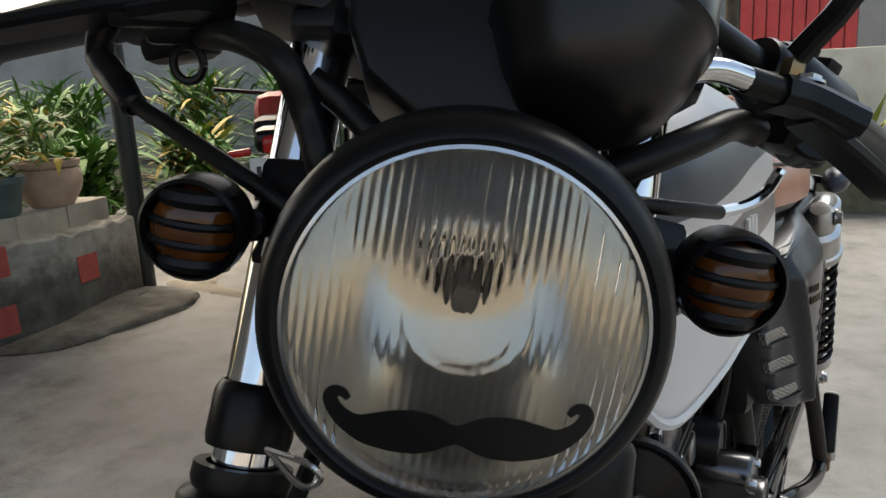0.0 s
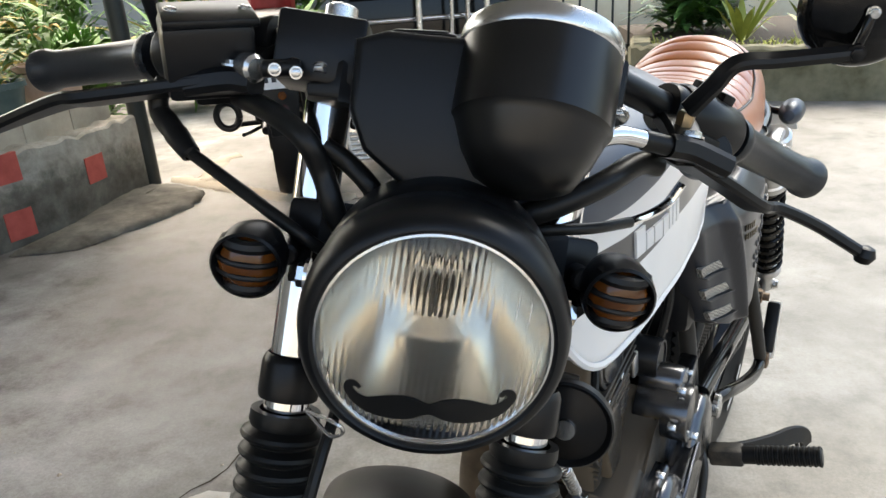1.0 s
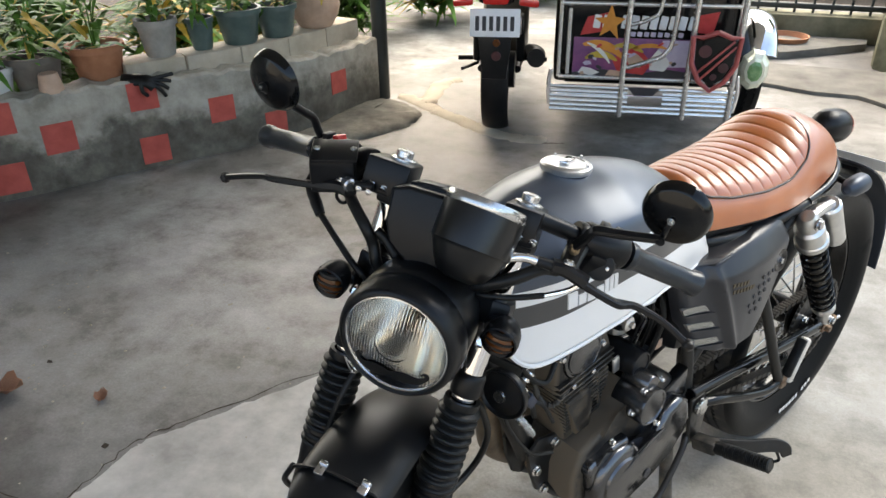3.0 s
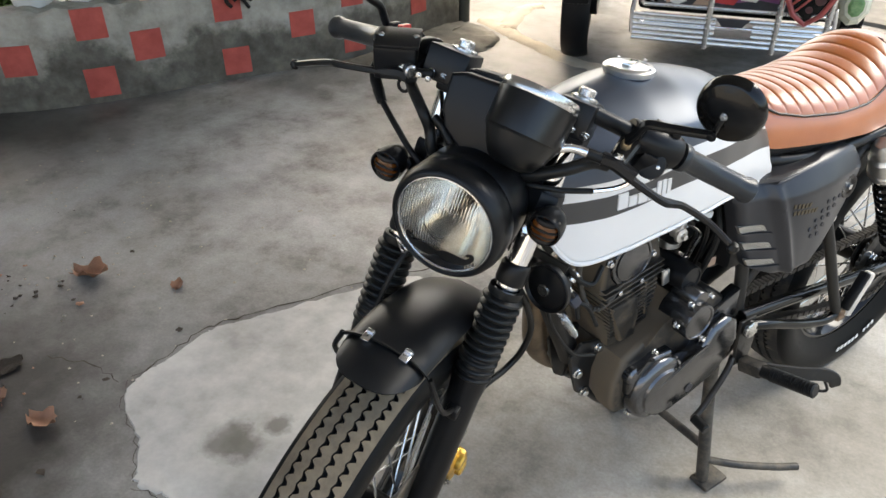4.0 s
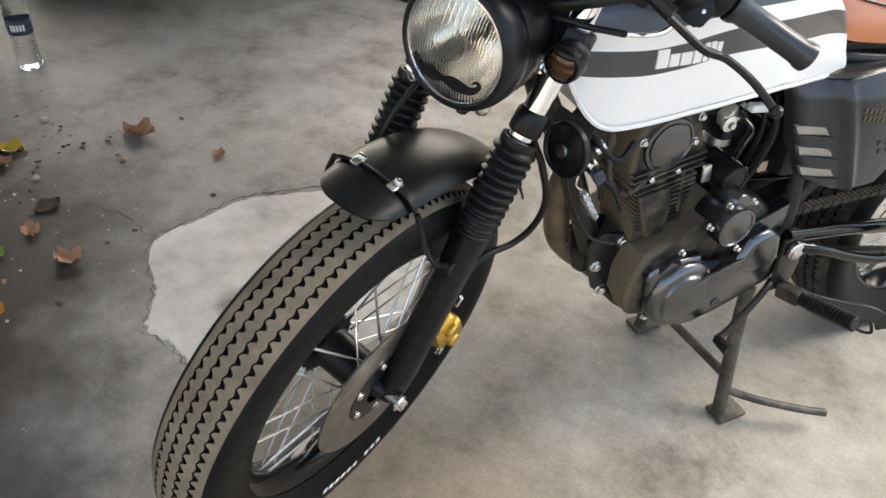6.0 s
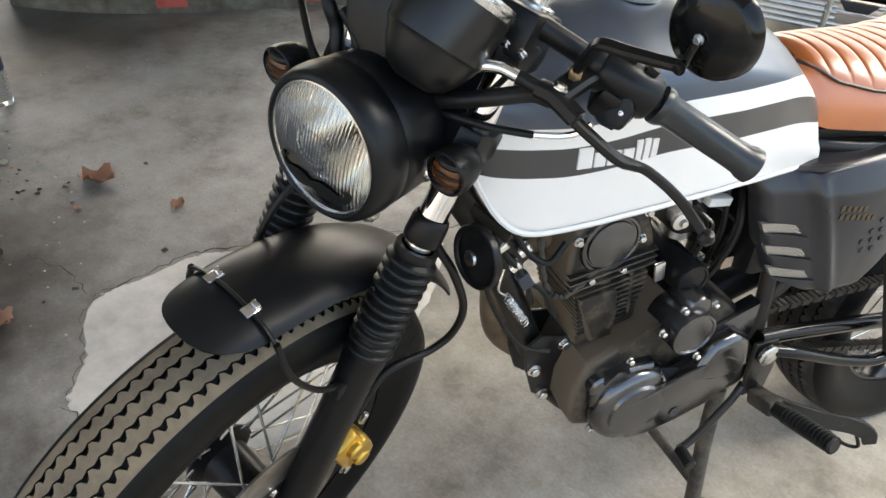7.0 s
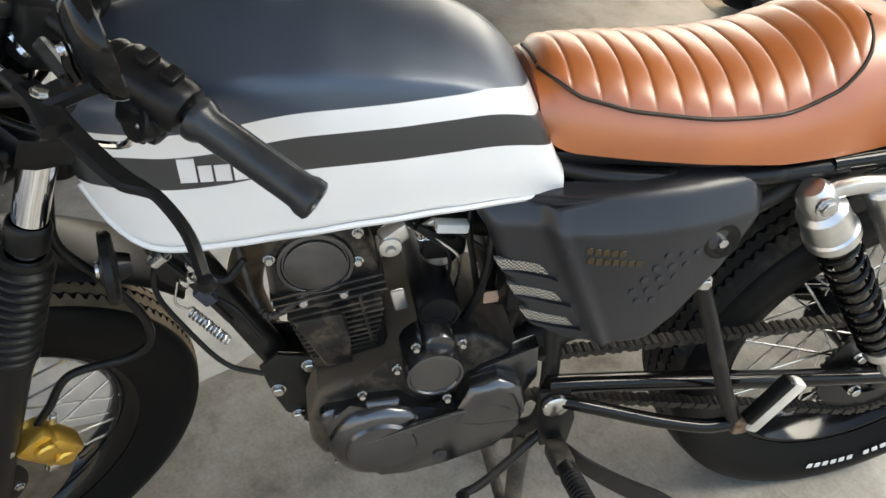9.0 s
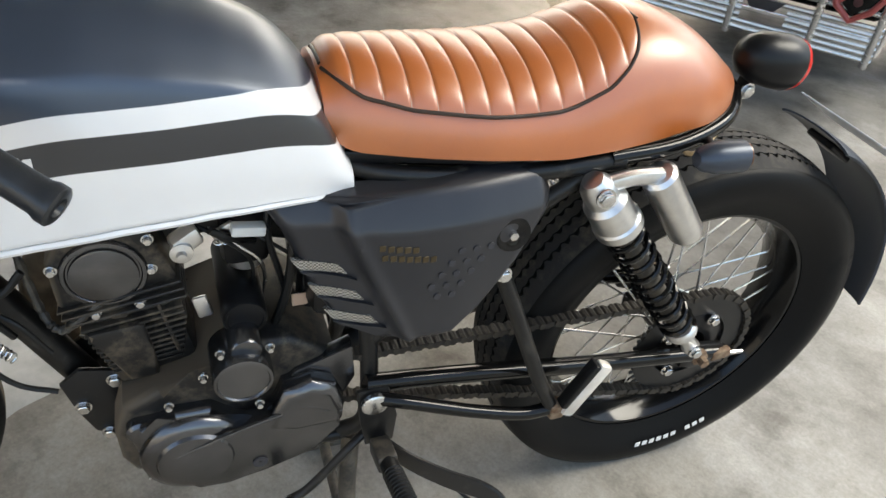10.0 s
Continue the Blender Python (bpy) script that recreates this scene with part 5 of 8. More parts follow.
def build_side_cover(side):
    def bulge(y, z):
        rib = 0.272 + max(0.0, 0.735 - z) * 0.41
        base = soft([(0.16, 0.104), (0.245, 0.117), (0.290, 0.138), (0.34, 0.146), (0.41, 0.147), (0.47, 0.140), (0.54, 0.126)], y, 0.02)
        top = -0.034 * max(0.0, (z - 0.733) / 0.05) ** 1.15
        step = 0.0085 if y > rib else 0.0085 * max(0.0, 1 - (rib - y) / 0.016)
        ridge = 0.0055 * math.exp(-((y - rib) / 0.009) ** 2)
        return base + top + step + ridge

    t = B()
    ny, nz = 64, 44
    # rows across the outline at each height
    zs = [0.558 + (0.779 - 0.558) * j / nz for j in range(nz + 1)]

    def span(z):
        hits = []
        for (a, b), (c, d) in zip(SIDE, SIDE[1:] + SIDE[:1]):
            if (b - z) * (d - z) <= 0 and b != d:
                hits.append(a + (c - a) * (z - b) / (d - b))
        return (min(hits), max(hits)) if len(hits) > 1 else (0.3, 0.4)

    rows = []
    for z in zs:
        lo, hi = span(min(max(z, 0.5595), 0.7775))
        row = []
        for i in range(ny + 1):
            y = lo + (hi - lo) * i / ny
            e = min(i, ny - i) / 3.0
            ez = min((z - 0.558), (0.779 - z)) / 0.010
            k = min(1, e) * min(1, max(ez, 0))
            row.append(t.verts.new((side * (bulge(y, z) - 0.012 * (1 - min(1, k)) ** 2), y, z)))
        rows.append(row)
    for a, b in zip(rows, rows[1:]):
        for i in range(ny):
            t.faces.new((a[i], a[i + 1], b[i + 1], b[i]))
    ex = bmesh.ops.extrude_face_region(t, geom=list(t.faces))
    for v in [g for g in ex["geom"] if isinstance(g, bmesh.types.BMVert)]:
        v.co.x -= side * 0.020
    cover = part("side_cover", t, M_SIDE, bike, "dark grey side cover with mesh vents", 45)
    if side < 0:
        return
    # three slanted vents
    for (y, z, w) in ((0.208, 0.677, 0.052), (0.226, 0.638, 0.053), (0.243, 0.599, 0.053)):
        def strip(z_top, z_low, lift, mat, name, label="", lead=0.0):
            rings = []
            for k in range(9):
                u = k / 8
                yt, yl = y + lead + w * u, y + lead + 0.010 + w * u
                zt, zl = z_top - 0.005 * u, z_low - 0.002 * u
                rings.append([(bulge(yt, zt) + lift, yt, zt), (bulge(yt, zt) - 0.006, yt, zt), (bulge(yl, zl) - 0.006, yl, zl), (bulge(yl, zl) + lift, yl, zl)])
            part(name, loft(rings), mat, cover, label)

        strip(z + 0.010, z - 0.006, 0.0012, M_MESH, "mesh_vent", "silver mesh vent")
        strip(z - 0.006, z - 0.012, 0.0050, M_SIDE, "vent_sill", lead=0.010)
    # plain bars for the small badge
    for r, (n, z) in enumerate(((5, 0.715), (7, 0.701))):
        for k in range(n):
            y = 0.306 + 0.003 * r + k * 0.0095
            part("marking", box((bulge(y, z) + 0.0003, y, z - 0.14 * k * 0.0095), (0.0014, 0.0075, 0.0085), 0.0004, seg=1), M_BRONZE, cover)
    # rows of small holes
    for r, n in enumerate((3, 3, 3, 3, 2)):
        for k in range(n):
            y, z = 0.401 - 0.0115 * r + 0.019 * k + (0.020 if r == 4 else 0.0), 0.6995 - 0.0165 * r - 0.0005 * k
            part("hole", lathe([(0, 0.0016), (0.0044, 0.0016), (0.0048, 0.0)], (bulge(y, z) + 0.0004, y, z), (1, 0, 0.1), 12), M_PRINT, cover)
    y, z = 0.468, 0.707
    x = bulge(y, z)
    part("fixing_cup", lathe([(0.0235, -0.003), (0.0225, 0.0022), (0.0195, 0.0026), (0.0135, -0.0005), (0.010, -0.0010), (0, -0.0010)], (x + 0.0008, y, z), (1, 0, 0.1), 32), M_GLOSS, cover)
    part("fixing_bolt", lathe([(0.006, 0), (0.006, 0.006), (0, 0.007)], (x, y, z), (1, 0, 0), 6), M_STEEL, cover)


build_side_cover(1)
build_side_cover(-1)

# ---- frame ----
def frame_tube(pts, r=0.014, label="", mat=None):
    return part("frame_tube", tube(pts, r, 12, 6), mat or M_FRAME, bike, label)


part("steering_head", rod((0, -0.262, 0.79), (0, -0.175, 0.985), 0.027, 24), M_FRAME, bike)
frame_tube([(0, -0.235, 0.84), (0, -0.195, 0.745), (0, -0.150, 0.665), (0, -0.075, 0.490), (0, -0.055, 0.440)], 0.021, "black frame down tube")
frame_tube([(0, -0.20, 0.905), (0, -0.05, 0.86), (0, 0.15, 0.80), (0, 0.28, 0.775)], 0.020)
for s in (1, -1):
    frame_tube([(s * 0.02, 0.24, 0.790), (s * 0.085, 0.32, 0.775), (s * 0.105, 0.48, 0.765), (s * 0.118, 0.62, 0.775)], 0.012)
    frame_tube([(s * 0.06, 0.27, 0.77), (s * 0.070, 0.300, 0.62), (s * 0.085, 0.310, 0.50), (s * 0.095, 0.305, 0.36), (s * 0.08, 0.27, 0.315)], 0.013)
    frame_tube([(s * 0.085, 0.31, 0.50), (s * 0.100, 0.42, 0.64), (s * 0.110, 0.58, 0.755)], 0.011)
    # engine cradle and plates with bolts
    plate = part("engine_plate", slab([(-0.085, 0.470), (-0.058, 0.492), (-0.005, 0.478), (-0.002, 0.455), (-0.020, 0.420), (-0.022, 0.372), (-0.040, 0.355), (-0.060, 0.372), (-0.075, 0.420)], s * 0.026, s * 0.034, 0.002, "x"),
                 M_FRAME, bike)
    for y, z in ((-0.019, 0.467), (-0.065, 0.426), (-0.043, 0.367)):
        bolt(plate, (s * 0.034, y, z), (s, 0, 0), 0.0075, 0.010)
    frame_tube([(s * 0.032, -0.035, 0.365), (s * 0.045, 0.02, 0.318), (s * 0.06, 0.12, 0.300), (s * 0.085, 0.27, 0.315)], 0.010)
    p2 = part("head_stay", slab([(-0.128, 0.700), (-0.105, 0.725), (-0.03, 0.722), (-0.03, 0.700), (-0.085, 0.690), (-0.11, 0.675)], s * 0.018, s * 0.024, 0.002, "x"), M_FRAME, bike)
    bolt(p2, (s * 0.024, -0.108, 0.708), (s, 0, 0), 0.007, 0.008)

# ---- engine ----
ENG = pose(0, 0, 0)


def engine():
    case = slab([(-0.015, 0.340), (0.05, 0.318), (0.20, 0.318), (0.262, 0.350), (0.275, 0.430), (0.262, 0.500), (0.205, 0.545), (0.130, 0.545), (0.085, 0.505), (0.035, 0.492), (-0.010, 0.470), (-0.028, 0.420),
                 (-0.028, 0.370)], -0.105, 0.095, 0.014, "x", 3)
    eng = part("engine", case, M_ENGINE, bike, "graphite single-cylinder engine with dusty cooling fins", 35)
    tilt = 9.0
    up = Vector((0, -math.sin(radians(tilt)), math.cos(radians(tilt))))
    base = Vector((0, 0.040, 0.480))

    def at(h, y=0.0, x=0.0):
        return base + up * h + Vector((x, y * math.cos(radians(tilt)), y * math.sin(radians(tilt))))

    core = box(at(0.06), (0.104, 0.106, 0.13), 0.012, (tilt, 0, 0))
    part("cylinder", core, M_ENGINE, eng)
    for k in range(10):
        h = 0.024 + 0.0096 * k
        w = 0.106 + 0.016 * min(1.0, (k + 1) / 6)
        front, rear = -0.050 - 0.010 * k / 9, 0.036 + 0.024 * min(1.0, k / 7)
        part("cooling_fin", box(at(h, (front + rear) / 2), (w, rear - front, 0.0046), 0.0018, (tilt, 0, 0), 2), M_ENGINE, eng)
    tunnel = slab([(-0.054, 0.108), (-0.052, 0.096), (-0.034, 0.014), (0.002, 0.012), (0.008, 0.060), (0.010, 0.098), (0.004, 0.104)], -0.0655, 0.0655, 0.005, "x", 2)
    tunnel.transform(Matrix.Translation(base) @ Matrix.Rotation(radians(tilt), 4, "X"))
    part("chain_tunnel", tunnel, M_ENGINE, eng, "", 35)
    for sx in (1, -1):
        part("fin_bridge", box(at(0.080, 0.034, sx * 0.052), (0.016, 0.0045, 0.085), 0.0015, (tilt, 0, 0)), M_ENGINE, eng)
    head = slab([(-0.066, 0.118), (-0.070, 0.150), (-0.060, 0.215), (-0.035, 0.246), (0.030, 0.250), (0.058, 0.230), (0.066, 0.160), (0.064, 0.118)], -0.058, 0.058, 0.010, "x", 3)
    head.transform(Matrix.Translation(base) @ Matrix.Rotation(radians(tilt), 4, "X"))
    hd = part("cylinder_head", head, M_ENGINE, eng, "", 35)
    for k in range(3):
        part("cooling_fin", box(at(0.128 + 0.012 * k), (0.132, 0.140, 0.0036), 0.0012, (tilt, 0, 0), 1), M_ENGINE, hd)
    c = at(0.182, -0.006, 0.0)
    bm = lathe([(0.047, 0.050), (0.047, 0.060), (0.045, 0.063), (0.041, 0.0635), (0.0395, 0.0615), (0.0375, 0.0615), (0.0365, 0.0645), (0.034, 0.0655), (0, 0.066)], Vector((0, c.y, c.z + 0.006)), (1, 0, 0), 48)
    cov = part("cam_cover", bm, M_COVER, hd, "round graphite camshaft cover")
    for y, z in ((0.052, 0.046), (0.050, 0.004), (-0.020, -0.052), (-0.052, 0.020), (0.030, -0.045)):
        bolt(cov, (0.058, c.y + y, c.z + z), (1, 0, 0), 0.0048, 0.008)
    part("valve_cap", lathe([(0.022, 0), (0.022, 0.012), (0.017, 0.015), (0.010, 0.015), (0, 0.013)], at(0.240, -0.030), (0, -0.5, 1), 6), M_ENGINE, hd)

    # generator cover: a long raised casting with a stepped rim
    outer = [(-0.008, 0.432), (0.002, 0.453), (0.031, 0.455), (0.050, 0.463), (0.095, 0.461), (0.125, 0.432), (0.155, 0.418), (0.168, 0.428), (0.188, 0.479), (0.225, 0.489), (0.256, 0.471), (0.270, 0.430), (0.268, 0.384),
             (0.228, 0.340), (0.150, 0.320), (0.103, 0.303), (0.054, 0.306), (0.018, 0.343), (-0.004, 0.396)]
    gen = part("generator_cover", slab(outer, 0.080, 0.114, 0.010, "x", 4), M_COVER, eng, "satin graphite generator cover", 35)
    low = [(0.040, 0.405), (0.092, 0.422), (0.188, 0.444), (0.212, 0.454), (0.260, 0.424), (0.260, 0.389), (0.224, 0.349), (0.150, 0.330), (0.103, 0.316), (0.062, 0.320), (0.032, 0.350)]
    part("raised_panel", slab(low, 0.104, 0.130, 0.006, "x", 3), M_COVER, gen, "", 35)
    lobe = [(0.158, 0.415), (0.185, 0.480), (0.224, 0.492), (0.256, 0.474), (0.268, 0.434), (0.262, 0.400), (0.200, 0.400)]
    part("raised_lobe", slab(lobe, 0.100, 0.135, 0.017, "x", 6), M_COVER, gen, "", 40)
    part("crank_boss", lathe([(0.070, 0.100), (0.070, 0.114), (0.066, 0.122), (0.058, 0.127), (0.050, 0.1285), (0.047, 0.133), (0.036, 0.1345), (0, 0.135)], (0, 0.066, 0.385), (1, 0, 0), 64), M_COVER, gen)
    part("ridge", tube([(0.131, 0.038, 0.402), (0.133, 0.070, 0.414), (0.133, 0.110, 0.427), (0.131, 0.150, 0.436), (0.131, 0.190, 0.4455), (0.132, 0.212, 0.4545), (0.132, 0.240, 0.438), (0.130, 0.261, 0.423)], 0.0034, 8, 6), M_COVER, gen)
    part("case_ear", lathe([(0.018, 0.070), (0.018, 0.108), (0.014, 0.112), (0, 0.113)], (0, 0.006, 0.436), (1, 0, 0), 28), M_COVER, gen)
    part("oil_plug_recess", lathe([(0.010, 0.0), (0.010, 0.003), (0.007, 0.003), (0, 0.001)], (0.1285, 0.147, 0.351), (1, 0, 0), 20), M_PRINT, gen)
    # chain cover fin behind
    part("sprocket_guard", slab([(0.188, 0.470), (0.206, 0.490), (0.283, 0.518), (0.287, 0.458), (0.272, 0.428), (0.220, 0.450)], 0.078, 0.104, 0.004, "x"), M_COVER, eng)
    # starter motor caps
    part("starter_cap", lathe([(0.038, 0.06), (0.038, 0.122), (0.0365, 0.127), (0.033, 0.128), (0.0315, 0.1258), (0.028, 0.1262), (0, 0.127)], (0, 0.139, 0.515), (1, 0, 0), 48), M_COVER, gen, "round starter gear cover")
    part("starter_cap", lathe([(0.021, 0.06), (0.021, 0.110), (0.018, 0.114), (0, 0.115)], (0, 0.147, 0.553), (1, 0, 0), 36), M_COVER, gen)
    for y, z, x in ((0.092, 0.520, 0.112), (0.116, 0.560, 0.116), (0.155, 0.470, 0.128), (0.176, 0.552, 0.112), (0.046, 0.480, 0.112), (0.006, 0.345, 0.108)):
        bolt(gen, (x - 0.004, y, z), (1, 0, 0), 0.0042, 0.010)
    # right-hand clutch cover
    part("clutch_cover", lathe([(0.085, 0.095), (0.085, 0.118), (0.075, 0.130), (0.060, 0.133), (0, 0.134)], (0, 0.12, 0.43), (-1, 0, 0), 48), M_COVER, eng)
    # starter motor tube and inlet
    part("starter_motor", lathe([(0, -0.07), (0.026, -0.07), (0.028, -0.066), (0.028, 0.078), (0.026, 0.082), (0.023, 0.082), (0.022, 0.080), (0, 0.081)], (0, 0.152, 0.578), (1, 0, 0), 32), M_SATIN, eng)
    part("inlet_tube", tube([(0, 0.075, 0.680), (0, 0.120, 0.690), (0, 0.165, 0.690)], 0.024, 16), M_RUBBER, eng)
    carb = part("carburettor", box((0.006, 0.165, 0.675), (0.070, 0.060, 0.090), 0.012), M_SATIN, eng)
    part("carburettor_cap", rod((0.006, 0.160, 0.715), (0.006, 0.160, 0.742), 0.026, 20), M_ALU, carb)
    part("float_bowl", rod((0.006, 0.165, 0.640), (0.006, 0.165, 0.612), 0.024, 20), M_ALU, carb)
    part("fuel_tap", box((0.070, 0.098, 0.706), (0.022, 0.034, 0.026), 0.006, (20, 0, 20)), M_ALU, eng, "pale metal fuel tap")
    part("tap_lever", lathe([(0.013, 0), (0.013, 0.006), (0.006, 0.008), (0.005, 0.014), (0, 0.015)], (0.080, 0.092, 0.698), (1, 0, 0), 20), M_ALU, eng)
    part("air_tube", tube([(0, 0.190, 0.675), (0.0, 0.225, 0.665), (0, 0.260, 0.660)], 0.027, 16), M_RUBBER, eng)
    part("fuel_hose", tube([(0.066, 0.125, 0.710), (0.060, 0.150, 0.690), (0.040, 0.175, 0.668)], 0.0048, 8), M_RUBBER, eng)
    part("breather_hose", tube([(0.040, 0.225, 0.730), (0.072, 0.215, 0.660), (0.070, 0.205, 0.600), (0.060, 0.19, 0.545)], 0.006, 8), M_RUBBER, eng)
    part("breather_hose", tube([(0.045, 0.195, 0.735), (0.062, 0.190, 0.690), (0.060, 0.198, 0.640), (0.040, 0.21, 0.570)], 0.0042, 8), M_RUBBER, eng)
    part("connector", box((0.064, 0.168, 0.704), (0.016, 0.040, 0.014), 0.003, (-8, 0, 0)), M_POTWHITE, eng, "white wiring plug")
    part("relay_label", box((0.068, 0.222, 0.585), (0.003, 0.020, 0.020), 0.001, (0, 0, 0), 1), M_PINK, eng)
    part("spark_lead", tube([(0.048, 0.020, 0.640), (0.060, -0.035, 0.600), (0.052, -0.060, 0.585), (0.035, -0.075, 0.610), (0.020, -0.085, 0.700)], 0.0050, 8, wave=lambda s: 1 + 0.25 * math.sin(s * 120)), M_STAND, eng)
    part("head_bracket", box((0.060, 0.104, 0.592), (0.006, 0.018, 0.034), 0.003, (10, 0, 0)), M_ALU, eng)
    part("throttle_arm", box((0.052, 0.140, 0.698), (0.008, 0.030, 0.012), 0.003, (30, 0, 0)), M_ALU, carb)
    part("throttle_spring", tube([(0.056, 0.128 + 0.0018 * k + 0.004 * math.cos(k * 1.6), 0.684 + 0.004 * math.sin(k * 1.6)) for k in range(18)], 0.0011, 5, 2), M_STEEL, carb)
    for k, (y, z) in enumerate(((0.150, 0.680), (0.163, 0.672), (0.205, 0.665))):
        part("wire", tube([(0.050, y - 0.04, z + 0.03), (0.062, y - 0.012, z + 0.012), (0.064, y + 0.012, z - 0.012), (0.050, y + 0.020, z - 0.05), (0.040, y + 0.018, z - 0.09)], 0.0026, 6, 5), (M_RUBBER, M_STEEL, M_RUBBER)[k], eng)
    part("lug", box((0.056, 0.010, 0.600), (0.012, 0.020, 0.012), 0.004), M_ENGINE, eng)
    # exhaust on the right
    ex = part("exhaust_pipe", tube([(-0.008, -0.030, 0.655), (-0.026, -0.062, 0.635), (-0.050, -0.086, 0.585), (-0.062, -0.092, 0.510), (-0.080, -0.056, 0.395), (-0.105, 0.08, 0.290), (-0.120, 0.30, 0.280)], 0.024, 18), M_EXHAUST,
              bike, "browned steel exhaust pipe")
    part("silencer", tube([(-0.125, 0.30, 0.285), (-0.140, 0.40, 0.300), (-0.150, 0.60, 0.345), (-0.155, 0.88, 0.410)], 0.042, 20, wave=lambda s: min(1.0, 0.6 + 3 * s)), M_SATIN, ex)
    part("pipe_flange", lathe([(0.034, 0), (0.034, 0.010), (0.026, 0.012), (0.026, 0)], (-0.004, -0.030, 0.655), (0, -1, -0.2), 20, closed=True), M_RUST, ex)


engine()
# dark air box between the covers
part("air_box", box((0, 0.350, 0.665), (0.200, 0.240, 0.190), 0.020), M_SATIN, bike)
part("battery_tray", box((0.0, 0.260, 0.590), (0.130, 0.070, 0.060), 0.010), M_SATIN, bike)

# horn on the down tube
horn_at = Vector((0.088, -0.205, 0.715))
bm = lathe([(0, -0.020), (0.012, -0.019), (0.016, -0.006), (0.036, -0.004), (0.040, 0.0), (0.040, 0.008), (0.0385, 0.0095), (0.036, 0.008), (0.034, 0.0055), (0.026, 0.0075), (0.012, 0.012), (0, 0.013)], horn_at, (0.22, -0.96, 0.10), 36)
horn = part("horn", bm, M_SATIN, bike, "black disc horn")
part("horn_centre", lathe([(0.010, 0.013), (0.009, 0.0165), (0, 0.017)], horn_at, (0.22, -0.96, 0.10), 20), M_STEEL, horn)
part("horn_bracket", box(horn_at + Vector((-0.030, 0.026, 0.022)), (0.060, 0.006, 0.016), 0.002, (0, 20, 30)), M_FRAME, horn)

def front_clutter():
    """Spring, clips and wires between the frame's downtube and the cylinder."""
    brk = part("spring_bracket", slab([(-0.175, 0.705), (-0.120, 0.695), (-0.122, 0.655), (-0.150, 0.640), (-0.172, 0.660)], 0.048, 0.054, 0.002, "x"), M_FRAME, bike, "dark wiring bracket before the engine")
    a, b = Vector((0.062, -0.146, 0.616)), Vector((0.062, -0.112, 0.560))
    u = (b - a).normalized()
    e1 = u.orthogonal().normalized()
    e2 = u.cross(e1)
    part("return_spring", tube([a + (b - a) * k / 90 + (e1 * math.cos(k * 0.75) + e2 * math.sin(k * 0.75)) * 0.0058 for k in range(91)], 0.0015, 6, 1, curve=False), M_STEEL, brk, "bright return spring")
    part("spring_hook", tube([a - u * 0.002, a - u * 0.018 + Vector((0, -0.004, 0)), Vector((0.058, -0.152, 0.660))], 0.0016, 6, 4), M_STEEL, brk)
    for y, z, w in ((-0.163, 0.699, 0.020), (-0.127, 0.687, 0.016), (-0.138, 0.664, 0.014)):
        part("clip", lathe([(0.0068, -w / 2), (0.0085, -w / 2), (0.0085, w / 2), (0.0068, w / 2)], (0.060, y, z), (0.15, 0.75, 0.65), 18, closed=True), M_STAINLESS, brk)
    for k, pts in enumerate((((0.060, -0.172, 0.722), (0.062, -0.163, 0.699), (0.064, -0.138, 0.664), (0.066, -0.122, 0.636), (0.058, -0.104, 0.590)),
                             ((0.052, -0.150, 0.728), (0.066, -0.127, 0.687), (0.074, -0.098, 0.668), (0.068, -0.072, 0.690)),
                             ((0.040, -0.168, 0.700), (0.058, -0.178, 0.650), (0.060, -0.158, 0.590), (0.070, -0.120, 0.528), (0.078, -0.075, 0.508)),
                             ((0.030, -0.150, 0.690), (0.050, -0.130, 0.640), (0.066, -0.095, 0.615), (0.070, -0.070, 0.566)))):
        part("wire", tube(pts, 0.0046 if k < 2 else 0.0034, 8, 6), M_RUBBER, brk)
    part("plug", box((0.064, -0.124, 0.640), (0.014, 0.018, 0.026), 0.003, (30, 0, 0)), M_BLUELABEL, brk)


front_clutter()

